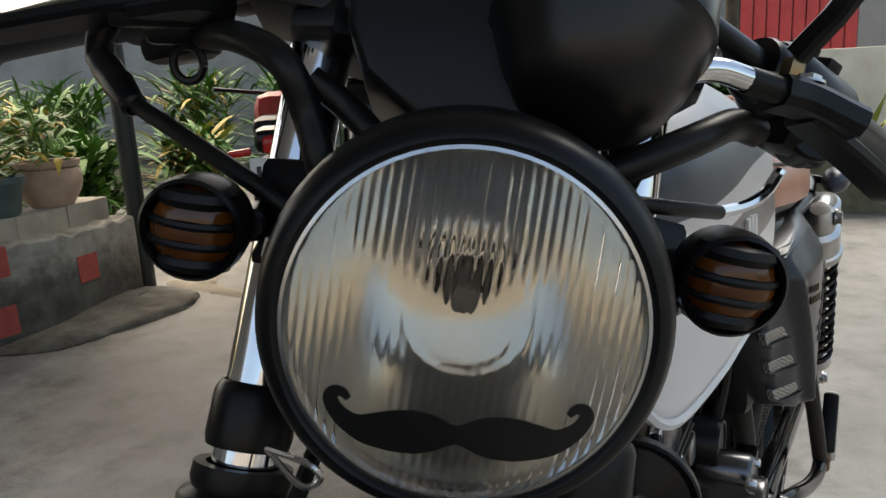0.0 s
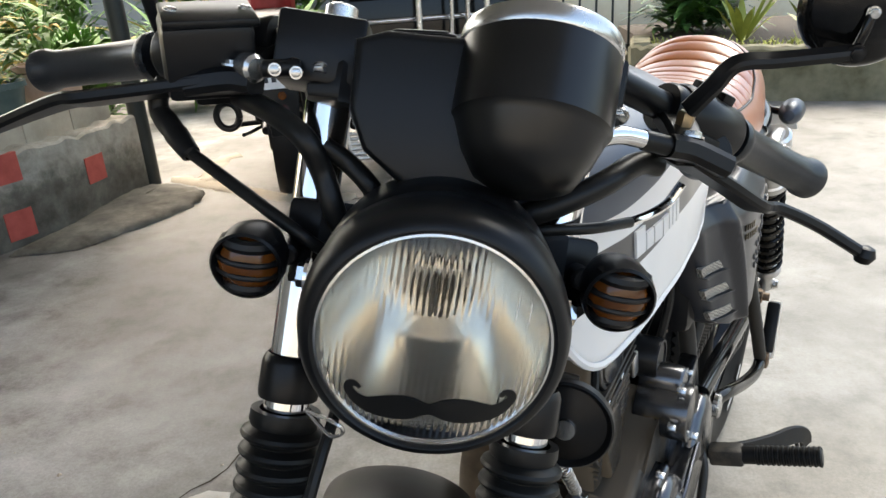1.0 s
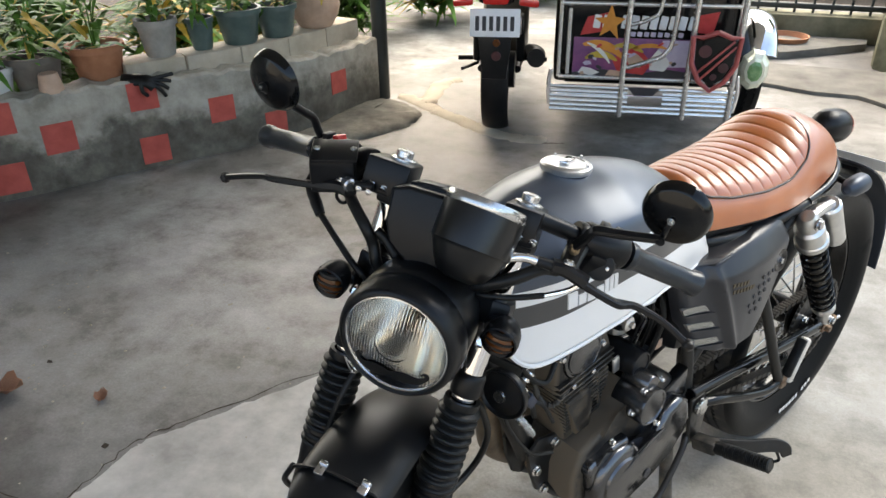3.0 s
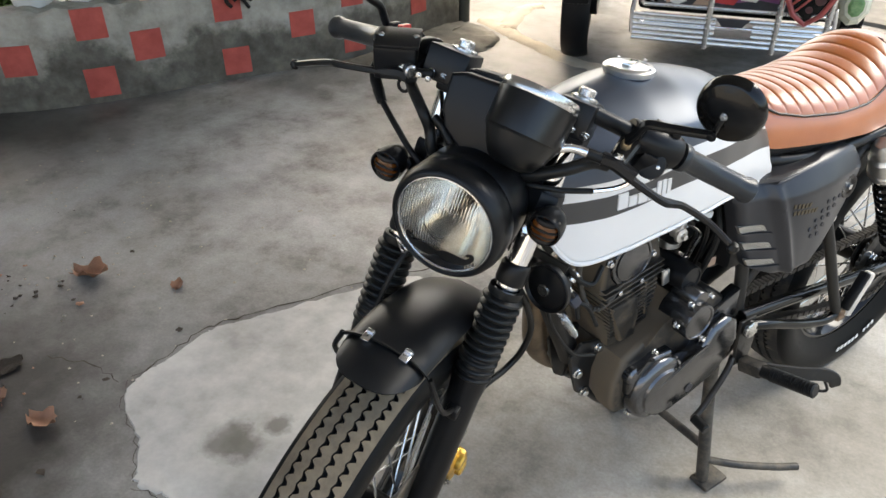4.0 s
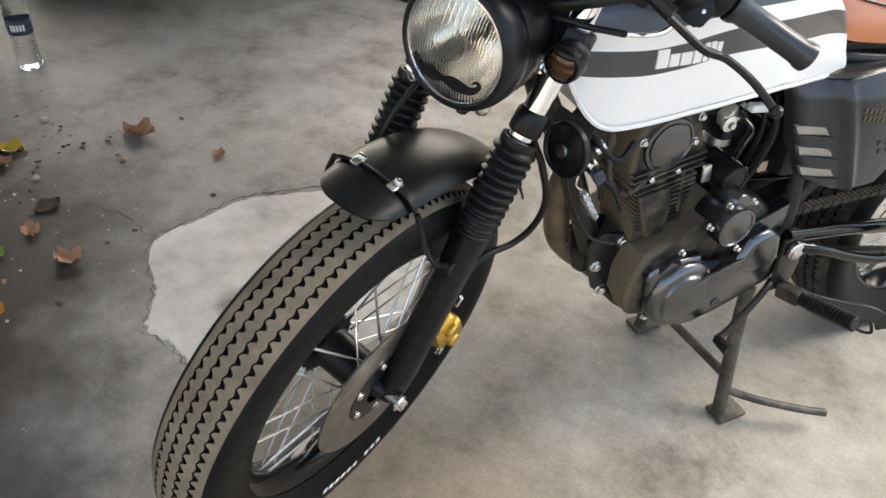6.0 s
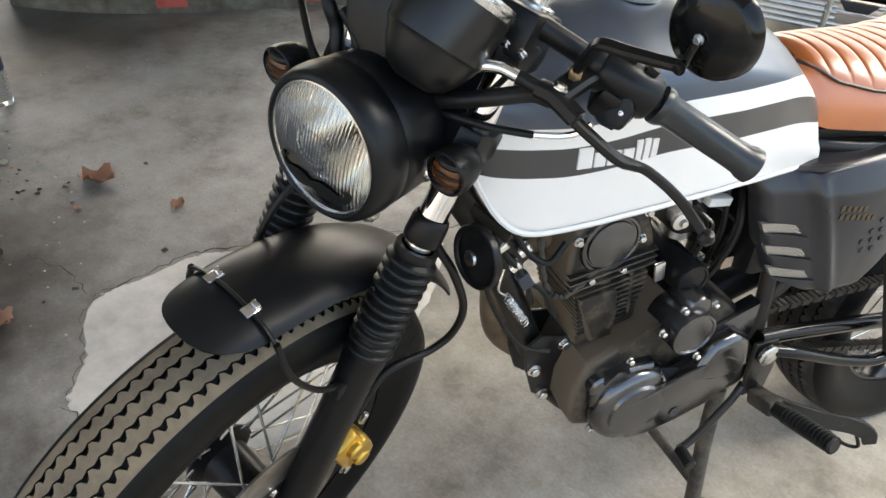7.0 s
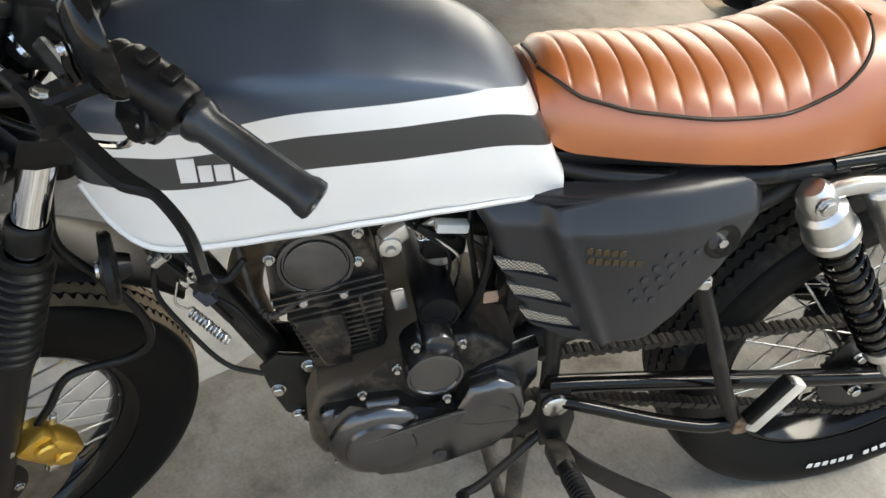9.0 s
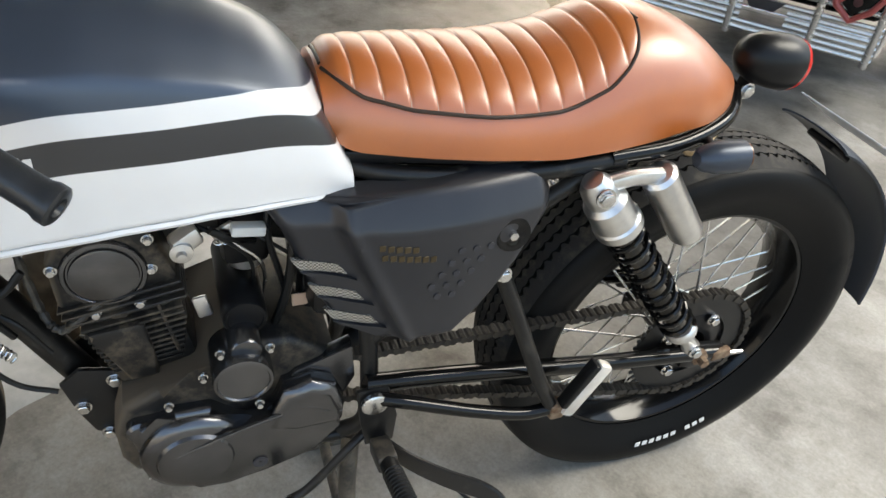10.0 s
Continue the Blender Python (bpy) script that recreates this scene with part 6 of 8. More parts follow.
# ---- rear end ----
PIVOT = Vector((0.0, 0.305, 0.425))
for s in (1, -1):
    arm = part("swingarm", tube([(s * 0.105, 0.300, 0.440), (s * 0.106, 0.45, 0.418), (s * 0.106, 0.70, 0.372), (s * 0.105, 0.90, 0.340), (s * 0.105, 0.945, 0.332)], 0.019, 14, 6, flat=0.75), M_GLOSS, bike, "gloss black swingarm")
    part("axle_plate", slab([(0.855, 0.322), (0.862, 0.372), (0.930, 0.360), (0.952, 0.340), (0.948, 0.312), (0.88, 0.312)], s * 0.100, s * 0.112, 0.003, "x"), M_SATIN, arm)
    part("axle_nut", lathe([(0.016, 0), (0.016, 0.010), (0.009, 0.012), (0.009, 0.024), (0, 0.025)], REAR + Vector((s * 0.112, 0, 0)), (s, 0, 0), 6), M_RUST if s > 0 else M_STEEL, arm)
    part("chain_adjuster", box(REAR + Vector((s * 0.116, 0.045, -0.004)), (0.014, 0.038, 0.020), 0.004, (8, 0, 0)), M_RUST, arm)
    part("adjuster_bolt", rod(REAR + Vector((s * 0.116, 0.05, -0.006)), REAR + Vector((s * 0.116, 0.095, -0.012)), 0.004, 8), M_STEEL, arm)
    # shock absorber with its own reservoir
    top, low = Vector((s * 0.138, 0.579, 0.750)), Vector((s * 0.132, 0.838, 0.400))
    d = low - top
    h = d.length
    shock = part("shock_absorber", lathe([(0, -0.020), (0.014, -0.018), (0.021, -0.006), (0.0225, 0.006), (0.022, 0.020), (0.029, 0.026), (0.030, 0.064), (0.033, 0.067), (0.033, 0.080), (0.020, 0.084), (0.011, 0.086),
                                           (0.011, h - 0.075), (0.022, h - 0.072), (0.026, h - 0.066), (0.026, h - 0.058), (0.014, h - 0.055), (0.012, h - 0.02), (0.015, h), (0.012, h + 0.014), (0, h + 0.016)], top, d, 32), M_ALU, bike,
                 "silver shock absorber with a black spring")
    u = d.normalized()
    e1 = u.orthogonal().normalized()
    e2 = u.cross(e1)
    coil = []
    turns = 10.5
    for k in range(int(turns * 14) + 1):
        a = 2 * math.pi * k / 14
        coil.append(top + u * (0.085 + (h - 0.155) * k / (turns * 14)) + (e1 * math.cos(a) + e2 * math.sin(a)) * 0.0245)
    part("spring", tube(coil, 0.0043, 8, 1, curve=False), M_GLOSS, shock, "black coil spring")
    part("damper_sleeve", rod(top + u * 0.086, top + u * (h - 0.075), 0.0135, 20), M_STAND, shock)
    part("reservoir", lathe([(0, 0), (0.019, 0.001), (0.0240, 0.006), (0.0240, 0.130), (0.021, 0.137), (0, 0.139)], top + Vector((0, 0.082, 0.012)), d, 28), M_ALU, shock, "silver gas reservoir")
    part("reservoir_arm", tube([top + Vector((0, 0.006, 0.004)), top + Vector((0, 0.045, 0.010)), top + Vector((0, 0.085, 0.008))], 0.0145, 10, 5, flat=0.8), M_ALU, shock)
    bolt(shock, top + Vector((s * 0.020, 0, 0)), (s, 0, 0), 0.009, 0.010)
    bolt(shock, low + Vector((s * 0.012, 0, 0)), (s, 0, 0), 0.008, 0.010)
    part("shock_mount", rod((s * 0.09, 0.579, 0.750), (s * 0.136, 0.579, 0.750), 0.011, 14), M_FRAME, shock)
    # passenger footrest bracket and folded peg
    br = part("footrest_bracket", tube([(s * 0.124, 0.473, 0.630), (s * 0.136, 0.500, 0.560), (s * 0.152, 0.545, 0.440), (s * 0.160, 0.578, 0.366)], 0.011, 10, 6), M_FRAME, bike, "black pillion footrest bracket")
    part("bracket_tube", tube([(s * 0.128, 0.315, 0.430), (s * 0.140, 0.36, 0.420), (s * 0.150, 0.45, 0.385), (s * 0.158, 0.53, 0.362), (s * 0.160, 0.578, 0.362)], 0.0105, 10, 6), M_GLOSS, br)
    bolt(br, (s * 0.132, 0.473, 0.630), (s, 0, 0), 0.008, 0.010)
    part("hinge", box((s * 0.162, 0.585, 0.362), (0.024, 0.026, 0.030), 0.006), M_RUST, br)
    pegm = Matrix.Translation((s * 0.170, 0.622, 0.405)) @ Matrix.Rotation(radians(-28), 4, "X")
    bm = box((0, 0, 0), (0.020, 0.024, 0.108), 0.006)
    bm.transform(pegm)
    peg = part("pillion_peg", bm, M_PALE, br, "pale folded pillion footrest")
    bm = box((-s * 0.002, -0.014, 0.004), (0.022, 0.012, 0.092), 0.004)
    bm.transform(pegm)
    part("peg_rubber", bm, M_RUBBER, peg)
    part("pivot_bolt", lathe([(0.019, 0), (0.019, 0.007), (0.015, 0.010), (0, 0.011)], (s * 0.128, 0.308, 0.424), (s, 0, 0), 24), M_STEEL, bike)
    # rider's footrest
    part("footrest_plate", slab([(0.285, 0.445), (0.330, 0.445), (0.345, 0.380), (0.340, 0.325), (0.298, 0.325), (0.290, 0.380)], s * 0.116, s * 0.124, 0.002, "x"), M_FRAME, bike)
    rest = part("footrest", rod((s * 0.150, 0.318, 0.333), (s * 0.282, 0.322, 0.369), 0.0140, 16), M_RUBBER, bike, "ribbed rubber footrest")
    for k in range(13):
        q = Vector((s * 0.196, 0.3195, 0.3455)).lerp(Vector((s * 0.279, 0.322, 0.3682)), k / 12)
        part("rib", lathe([(0.0135, -0.0026), (0.0154, -0.0014), (0.0154, 0.0014), (0.0135, 0.0026)], q, (s * 0.132, 0.004, 0.036), 16, closed=True), M_RUBBER, rest)
    part("peg_bracket", box((s * 0.152, 0.318, 0.334), (0.052, 0.030, 0.028), 0.005, (0, -s * 15, 0)), M_STAND, rest)
part("rear_axle", rod(REAR + Vector((-0.12, 0, 0)), REAR + Vector((0.12, 0, 0)), 0.008, 16), M_STEEL, bike)

# sprocket and chain
SX = 0.083
spr = part("sprocket", lathe([(0.070, -0.003), (0.108, -0.003), (0.108, 0.003), (0.070, 0.003)], REAR + Vector((SX, 0, 0)), (1, 0, 0), 64, closed=True), M_FRAME, bike, "dark rear sprocket")
for k in range(44):
    a = 2 * math.pi * k / 44
    bm = box((0, 0, 0.111), (0.005, 0.008, 0.009), 0.002, seg=1)
    bm.transform(Matrix.Translation(REAR + Vector((SX, 0, 0))) @ Matrix.Rotation(a, 4, "X"))
    part("tooth", bm, M_FRAME, spr)
for k in range(4):
    a = k * math.pi / 2 + 0.5
    bolt(spr, REAR + Vector((SX + 0.003, 0.062 * math.sin(a), 0.062 * math.cos(a))), (1, 0, 0), 0.008, 0.012)
part("carrier", lathe([(0.03, -0.02), (0.072, -0.016), (0.080, -0.004), (0.060, 0.0), (0.03, 0.004)], REAR + Vector((SX, 0, 0)), (1, 0, 0), 40, closed=True), M_SATIN, spr)


def chain():
    front, r1, r2 = Vector((SX, 0.245, 0.445)), 0.036, 0.113
    back = REAR + Vector((SX, 0, 0))
    d = Vector((0, back.y - front.y, back.z - front.z))
    a0 = math.atan2(d.z, d.y)
    off = math.asin((r2 - r1) / d.length)
    pts = []

    def arc(c, r, s, e, n):
        return [Vector((SX, c.y + r * math.cos(s + (e - s) * k / n), c.z + r * math.sin(s + (e - s) * k / n))) for k in range(n + 1)]

    up, lo = a0 + math.pi / 2 + off, a0 - math.pi / 2 - off
    back_arc = arc(back, r2, up, lo, 30)
    front_arc = arc(front, r1, lo + 2 * math.pi, up, 10)
    loop = back_arc + front_arc + [back_arc[0]]
    total, marks = 0.0, [0.0]
    for a, b in zip(loop, loop[1:]):
        total += (b - a).length
        marks.append(total)
    n = int(total / 0.0127)
    links = part("chain", B(), M_FRAME, bike, "dusty black drive chain")
    mesh_in = slab([(-0.0095, 0.0), (-0.0075, 0.0055), (-0.0035, 0.0058), (0, 0.0040), (0.0035, 0.0058), (0.0075, 0.0055), (0.0095, 0), (0.0075, -0.0055), (0.0035, -0.0058), (0, -0.0040), (-0.0035, -0.0058), (-0.0075, -0.0055)],
                   -0.0075, 0.0075, 0.0, "x")
    mesh_out = slab([(-0.0095, 0.0), (-0.0075, 0.0060), (-0.0035, 0.0062), (0, 0.0044), (0.0035, 0.0062), (0.0075, 0.0060), (0.0095, 0), (0.0075, -0.0060), (0.0035, -0.0062), (0, -0.0044), (-0.0035, -0.0062), (-0.0075, -0.0060)],
                    -0.0095, 0.0095, 0.0, "x")
    datas = []
    for b, nm in ((mesh_in, "link"), (mesh_out, "link")):
        me = bpy.data.meshes.new(nm)
        b.to_mesh(me)
        b.free()
        me.materials.append(M_CHAIN)
        datas.append(me)
    for k in range(n):
        s = total * k / n
        i = max(j for j in range(len(marks)) if marks[j] <= s)
        i = min(i, len(loop) - 2)
        f = (s - marks[i]) / max(marks[i + 1] - marks[i], 1e-6)
        p = loop[i].lerp(loop[i + 1], f)
        dd = (loop[i + 1] - loop[i]).normalized()
        ob = new("link", datas[k % 2])
        ob.parent = links
        ob.matrix_basis = Matrix.Translation(p) @ Matrix.Rotation(math.atan2(dd.z, dd.y), 4, "X")


M_CHAIN = dusty("dusty_chain_steel", (0.030, 0.027, 0.024), (0.10, 0.085, 0.065), 0.5, 0.5, 0.5, 60)
chain()

# rear mudguard, tail lamp, plate
bm = guard_mesh(REAR + Vector((0, 0.018, 0.004)), 0.394, 0.076, radians(24), radians(92), drop=0.010)
rg = part("rear_mudguard", bm, M_SKYSHEEN, bike, "rear mudguard, blue-grey with painted sky sheen")
for s in (1, -1):
    loop = [(s * (0.090 + 0.004 * k / 8), 0.735 + 0.014 * math.cos(k * 0.8) + 0.002 * k, 0.764 + 0.012 * math.sin(k * 0.8)) for k in range(9)]
    part("wiring", tube([(s * 0.085, 0.700, 0.776)] + loop + [(s * 0.080, 0.790, 0.776)], 0.0035, 8), M_BRASS, bike, "brown looped wiring")
for s in (1, -1):
    c, ax = Vector((s * 0.149, 0.742, 0.781)), Vector((0, 1, -0.04))
    ind = part("rear_indicator", lathe([(0, -0.040), (0.009, -0.038), (0.016, -0.029), (0.0205, -0.010), (0.0215, 0.012), (0.0210, 0.030), (0.0185, 0.031), (0, 0.028)], c, ax, 30), M_SKYSHEEN, bike, "bullet rear indicator, blue-grey with painted sky sheen, with an amber end")
    part("amber_lens", lathe([(0.0195, 0.029), (0.0190, 0.034), (0.0120, 0.038), (0, 0.039)], c, ax, 26), M_AMBER, ind)
    part("indicator_stem", rod(c - Vector((s * 0.016, 0, 0)), Vector((s * 0.098, 0.748, 0.786)), 0.0065, 12), M_SATIN, ind)
TAIL = Vector((0.004, 0.910, 0.834))
bm = lathe([(0, -0.058), (0.014, -0.056), (0.028, -0.044), (0.036, -0.022), (0.0395, 0.006), (0.0400, 0.030), (0.0385, 0.034), (0.036, 0.034), (0, 0.030)], TAIL, (0, 1, -0.24), 40)
rod((0, 0.880, 0.806), (0, 0.900, 0.800), 0.010, 12, bm=bm)
tail = part("tail_lamp", bm, M_BLACK, bike, "black bullet tail lamp with red lens")
part("red_lens", lathe([(0.0385, 0.030), (0.038, 0.040), (0.030, 0.050), (0.014, 0.055), (0, 0.056)], TAIL, (0, 1, -0.24), 36), M_RED, tail, "red lens")
part("lamp_bracket", slab([(0.872, 0.780), (0.892, 0.780), (0.900, 0.812), (0.880, 0.812)], -0.010, 0.010, 0.003, "x"), M_SATIN, tail)
bolt(tail, (0.010, 0.882, 0.791), (1, 0, 0), 0.0085, 0.008)
PLATE_AT = Matrix.Translation((0, 1.190, 0.668)) @ Matrix.Rotation(radians(58), 4, "X")
plate = part("number_plate", slab([(-0.122, -0.065), (0.122, -0.065), (0.122, 0.060), (-0.122, 0.060)], -0.0012, 0.0012, 0.0004, "y", 1, m=PLATE_AT), M_PLATE, bike,
             "white number plate with dark bars")
for k in range(6):
    bm = box((-0.078 + 0.031 * k, 0.0022, 0.010), (0.018, 0.001, 0.056), 0.0004, seg=1)
    bm.transform(PLATE_AT)
    part("bar", bm, M_PRINT, plate)
part("plate_bracket", box((0, 1.105, 0.668), (0.06, 0.060, 0.012), 0.004, (-34, 0, 0)), M_SATIN, rg)

# gear lever and centre stand
part("gear_lever", tube([(0.115, 0.300, 0.345), (0.128, 0.270, 0.330), (0.132, 0.235, 0.292), (0.134, 0.205, 0.262), (0.136, 0.180, 0.252)], 0.0068, 10), M_FRAME, bike, "black gear lever")
part("lever_toe", rod((0.134, 0.182, 0.252), (0.172, 0.178, 0.250), 0.0105, 14), M_RUBBER, bike)
stand = part("centre_stand", tube([(0.085, 0.285, 0.310), (0.105, 0.275, 0.200), (0.130, 0.268, 0.080), (0.140, 0.268, 0.012)], 0.014, 12), M_STAND, bike, "dusty centre stand")
part("stand_leg", tube([(-0.085, 0.285, 0.310), (-0.105, 0.275, 0.200), (-0.130, 0.268, 0.080), (-0.140, 0.268, 0.012)], 0.014, 12), M_STAND, stand)
part("stand_bar", rod((-0.125, 0.270, 0.10), (0.125, 0.270, 0.10), 0.010, 12), M_STAND, stand)
for s in (1, -1):
    part("stand_foot", box((s * 0.145, 0.285, 0.006), (0.050, 0.070, 0.012), 0.004), M_STAND, stand)
part("tread_lever", tube([(0.140, 0.272, 0.070), (0.180, 0.320, 0.062), (0.222, 0.390, 0.050), (0.252, 0.445, 0.044)], 0.0085, 10), M_STAND, stand)
prop = part("side_stand", blade([(0.122, 0.318, 0.330), (0.165, 0.352, 0.322), (0.205, 0.398, 0.316), (0.234, 0.436, 0.316), (0.250, 0.458, 0.306), (0.255, 0.468, 0.284)], lambda v: 0.022 + 0.008 * math.sin(math.pi * v), 0.008, (0.72, -0.62, 0.30)), M_FRAME, bike, "folded black side stand")
part("stand_wire", tube([(0.205, 0.398, 0.312), (0.216, 0.420, 0.285), (0.234, 0.444, 0.266), (0.246, 0.460, 0.268), (0.240, 0.446, 0.300)], 0.0032, 8, 5), M_SATIN, prop)


# ---- yard wall with planters ----
WALL = wavy_line([(-1.58, 3.76), (-1.70, 3.20), (-1.88, 2.82), (-2.05, 2.55), (-2.25, 2.26), (-2.46, 1.92), (-2.72, 1.62), (-3.05, 1.40), (-3.6, 1.15)], 10)


def wall_at(s):
    """Place and direction along the wall's foot, s in metres from its end post."""
    left = s
    for a, b in zip(WALL, WALL[1:]):
        d = (b - a).length
        if left <= d:
            return a.lerp(b, left / d), (b - a).normalized()
        left -= d
    return WALL[-1], (WALL[-1] - WALL[-2]).normalized()


def build_wall():
    rings = []
    for i in range(81):
        p, d = wall_at(2.9 * i / 80)
        back = Vector((d.y, -d.x, 0))
        if back.x > 0:
            back = -back
        top = 0.395 + 0.055 * min(1.0, max(0.0, (2.9 * i / 80 - 0.4) / 1.3)) + 0.012 * math.sin(i * 1.7) * math.sin(i * 0.37)
        rings.append([p, p + Vector((0, 0, top * 0.5)), p + Vector((0, 0, top - 0.012)), p + back * 0.012 + Vector((0, 0, top)), p + back * 0.16 + Vector((0, 0, top)), p + back * 0.17])
    w = finish("wall_planter", loft(rings), M_WALL, None, "", 40)
    tagged(w, "low curved cement planter wall with red squares", "wall", kind="structure")
    for s, z, h in ((0.37, 0.218, 0.125), (0.83, 0.098, 0.125), (0.83, 0.345, 0.125), (1.12, 0.234, 0.13), (1.48, 0.095, 0.135), (1.49, 0.368, 0.135), (1.89, 0.245, 0.14), (2.13, 0.100, 0.14), (2.12, 0.375, 0.14), (2.46, 0.24, 0.14)):
        rings = []
        for k in range(5):
            p, d = wall_at(s + h * (k / 4 - 0.5))
            n = Vector((-d.y, d.x, 0))
            if n.x < 0:
                n = -n
            q = p + n * 0.004
            rings.append([q + Vector((0, 0, z - h / 2)), q + Vector((0, 0, z + h / 2)), p - n * 0.02 + Vector((0, 0, z + h / 2)), p - n * 0.02 + Vector((0, 0, z - h / 2))])
        part("painted_square", loft(rings), M_SQUARE, w, "faded red painted square")


build_wall()
tagged(finish("post", rod((-1.60, 3.84, -0.05), (-1.60, 3.84, 2.85), 0.048, 20), M_POST), "dark painted steel roof post", "post", kind="structure")


def pot(place, r, h, mat, label, kind="taper"):
    e = thing("flower_pot", Matrix.Translation(place), label, "flower pot", "pots on the planter wall")
    # the widest one bellies out, the rest taper
    prof = [(0, 0), (r * 0.60, 0), (r * 0.66, 0.012), (r * 0.88, h * 0.30), (r * 0.97, h * 0.52), (r * 0.94, h * 0.74), (r * 0.86, h * 0.84), (r * 0.95, h * 0.88), (r * 0.98, h), (r * 0.86, h), (r * 0.80, h * 0.88), (0, h * 0.84)] if kind == "round" else [(0, 0), (r * 0.66, 0), (r * 0.72, 0.01), (r * 0.93, h * 0.82), (r * 0.94, h * 0.84), (r * 1.03, h * 0.85), (r * 1.03, h), (r * 0.90, h), (r * 0.86, h * 0.86), (0, h * 0.84)]
    part("pot", lathe(prof, seg=32), mat, e)
    part("soil", lathe([(0, h * 0.87), (r * 0.87, h * 0.86), (r * 0.87, h * 0.80), (0, h * 0.80)], seg=24), M_SOIL, e)
    return e


def leaf_blade(t, base, d, length, width, droop, n=4):
    side = d.cross(Vector((0, 0, 1)))
    side = side.normalized() if side.length > 1e-3 else Vector((1, 0, 0))
    prev = None
    for i in range(n + 1):
        s = i / n
        p = base + d * (length * s) + Vector((0, 0, -droop * length * s * s))
        w = width * math.sin(math.pi * min(0.97, 0.08 + 0.92 * s)) * 0.5
        a, b = t.verts.new(p - side * w), t.verts.new(p + side * w)
        if prev:
            t.faces.new((prev[0], prev[1], b, a))
        prev = (a, b)


def plant(pot_ob, height, spread, n, width, seed, mats, droop=0.5, base_z=0.0):
    rnd = random.Random(seed)
    t = B()
    for k in range(n):
        a = rnd.uniform(0, 2 * math.pi)
        up = rnd.uniform(0.25, 1.2)
        d = Vector((math.cos(a), math.sin(a), up)).normalized()
        q = Vector((rnd.uniform(-1, 1) * spread * 0.35, rnd.uniform(-1, 1) * spread * 0.35, base_z + rnd.uniform(0, height * 0.55)))
        leaf_blade(t, q, d, rnd.uniform(0.5, 1.0) * height * 0.6, width * rnd.uniform(0.6, 1.2), droop * rnd.uniform(0.4, 1.2))
        if len(mats) > 1 and rnd.random() < 0.22:
            t.faces.ensure_lookup_table()
            for f in t.faces[-4:]:
                f.material_index = 1
    for k in range(max(3, n // 12)):
        a = rnd.uniform(0, 6.28)
        tube([(0, 0, base_z - 0.02), (0.02 * math.cos(a), 0.02 * math.sin(a), base_z + height * 0.3), (spread * 0.3 * math.cos(a), spread * 0.3 * math.sin(a), base_z + height * 0.7)], 0.004, 5, 3, bm=t)
    part("foliage", t, mats, pot_ob, "", 80)


def pots():
    rnd = random.Random(5)
    spec = [(0.30, 0.15, 0.21, M_PINK, "wide pale tan clay flower pot with a plant", 0.4), (0.62, 0.115, 0.17, M_POTGREEN, "grey-green glazed flower pot on the wall", 0.35),
            (0.88, 0.12, 0.18, M_POTGREEN, "grey-green glazed flower pot on the wall", 0.35), (1.10, 0.07, 0.16, M_POTGREEN, "small green pot with a tall plant", 0.4), (1.32, 0.10, 0.18, M_POTGREY, "grey cement flower pot", 0.4),
            (1.62, 0.13, 0.20, M_TERRA, "orange terracotta flower pot with a plant", 0.45), (1.88, 0.12, 0.19, M_POTDARK, "dark brown-grey flower pot with a plant", 0.45), (2.10, 0.11, 0.16, M_POTWHITE, "white plastic flower pot", 0.4),
            (2.35, 0.12, 0.18, M_POTWHITE, "white plastic flower pot", 0.5)]
    for k, (s, r, h, mat, label, tall) in enumerate(spec):
        p, d = wall_at(s)
        n = Vector((d.y, -d.x, 0))
        n = -n if n.x > 0 else n
        lift = 0.50 if s < 1.5 else 0.40
        c = p + n * 0.20 + Vector((0, 0, lift))
        e = pot(c, r, h, mat, label, "round" if k == 0 else "taper")
        plant(e, tall, r * 1.6, 60, 0.035, 20 + k, [M_LEAF, M_LEAF_Y], 0.6, h * 0.85)
    # blocks on which the pots stand, along the wall's back
    for k in range(9):
        s = 0.18 + 0.30 * k
        p, d = wall_at(s)
        n = Vector((d.y, -d.x, 0))
        n = -n if n.x > 0 else n
        c = p + n * 0.20
        h = 0.50 if s < 1.5 else 0.40
        ob = finish("cement_block", box((c.x, c.y, h / 2), (0.29, 0.19, h), 0.008, (0, 0, math.degrees(math.atan2(d.y, d.x)) + rnd.uniform(-3, 3))), M_BLOCK)
        tagged(ob, "rough grey cement block under the flower pots", "block", "blocks behind the wall")
    p, d = wall_at(1.86)
    e = thing("clay_cup", Matrix.Translation(p + Vector((-0.05, 0.03, 0.445))), "small pale clay pot upside down on the wall", "flower pot")
    part("cup", lathe([(0, 0.085), (0.038, 0.085), (0.042, 0.080), (0.055, 0.0), (0.050, 0.0), (0.036, 0.075), (0, 0.078)], seg=28), M_PINK, e)


pots()


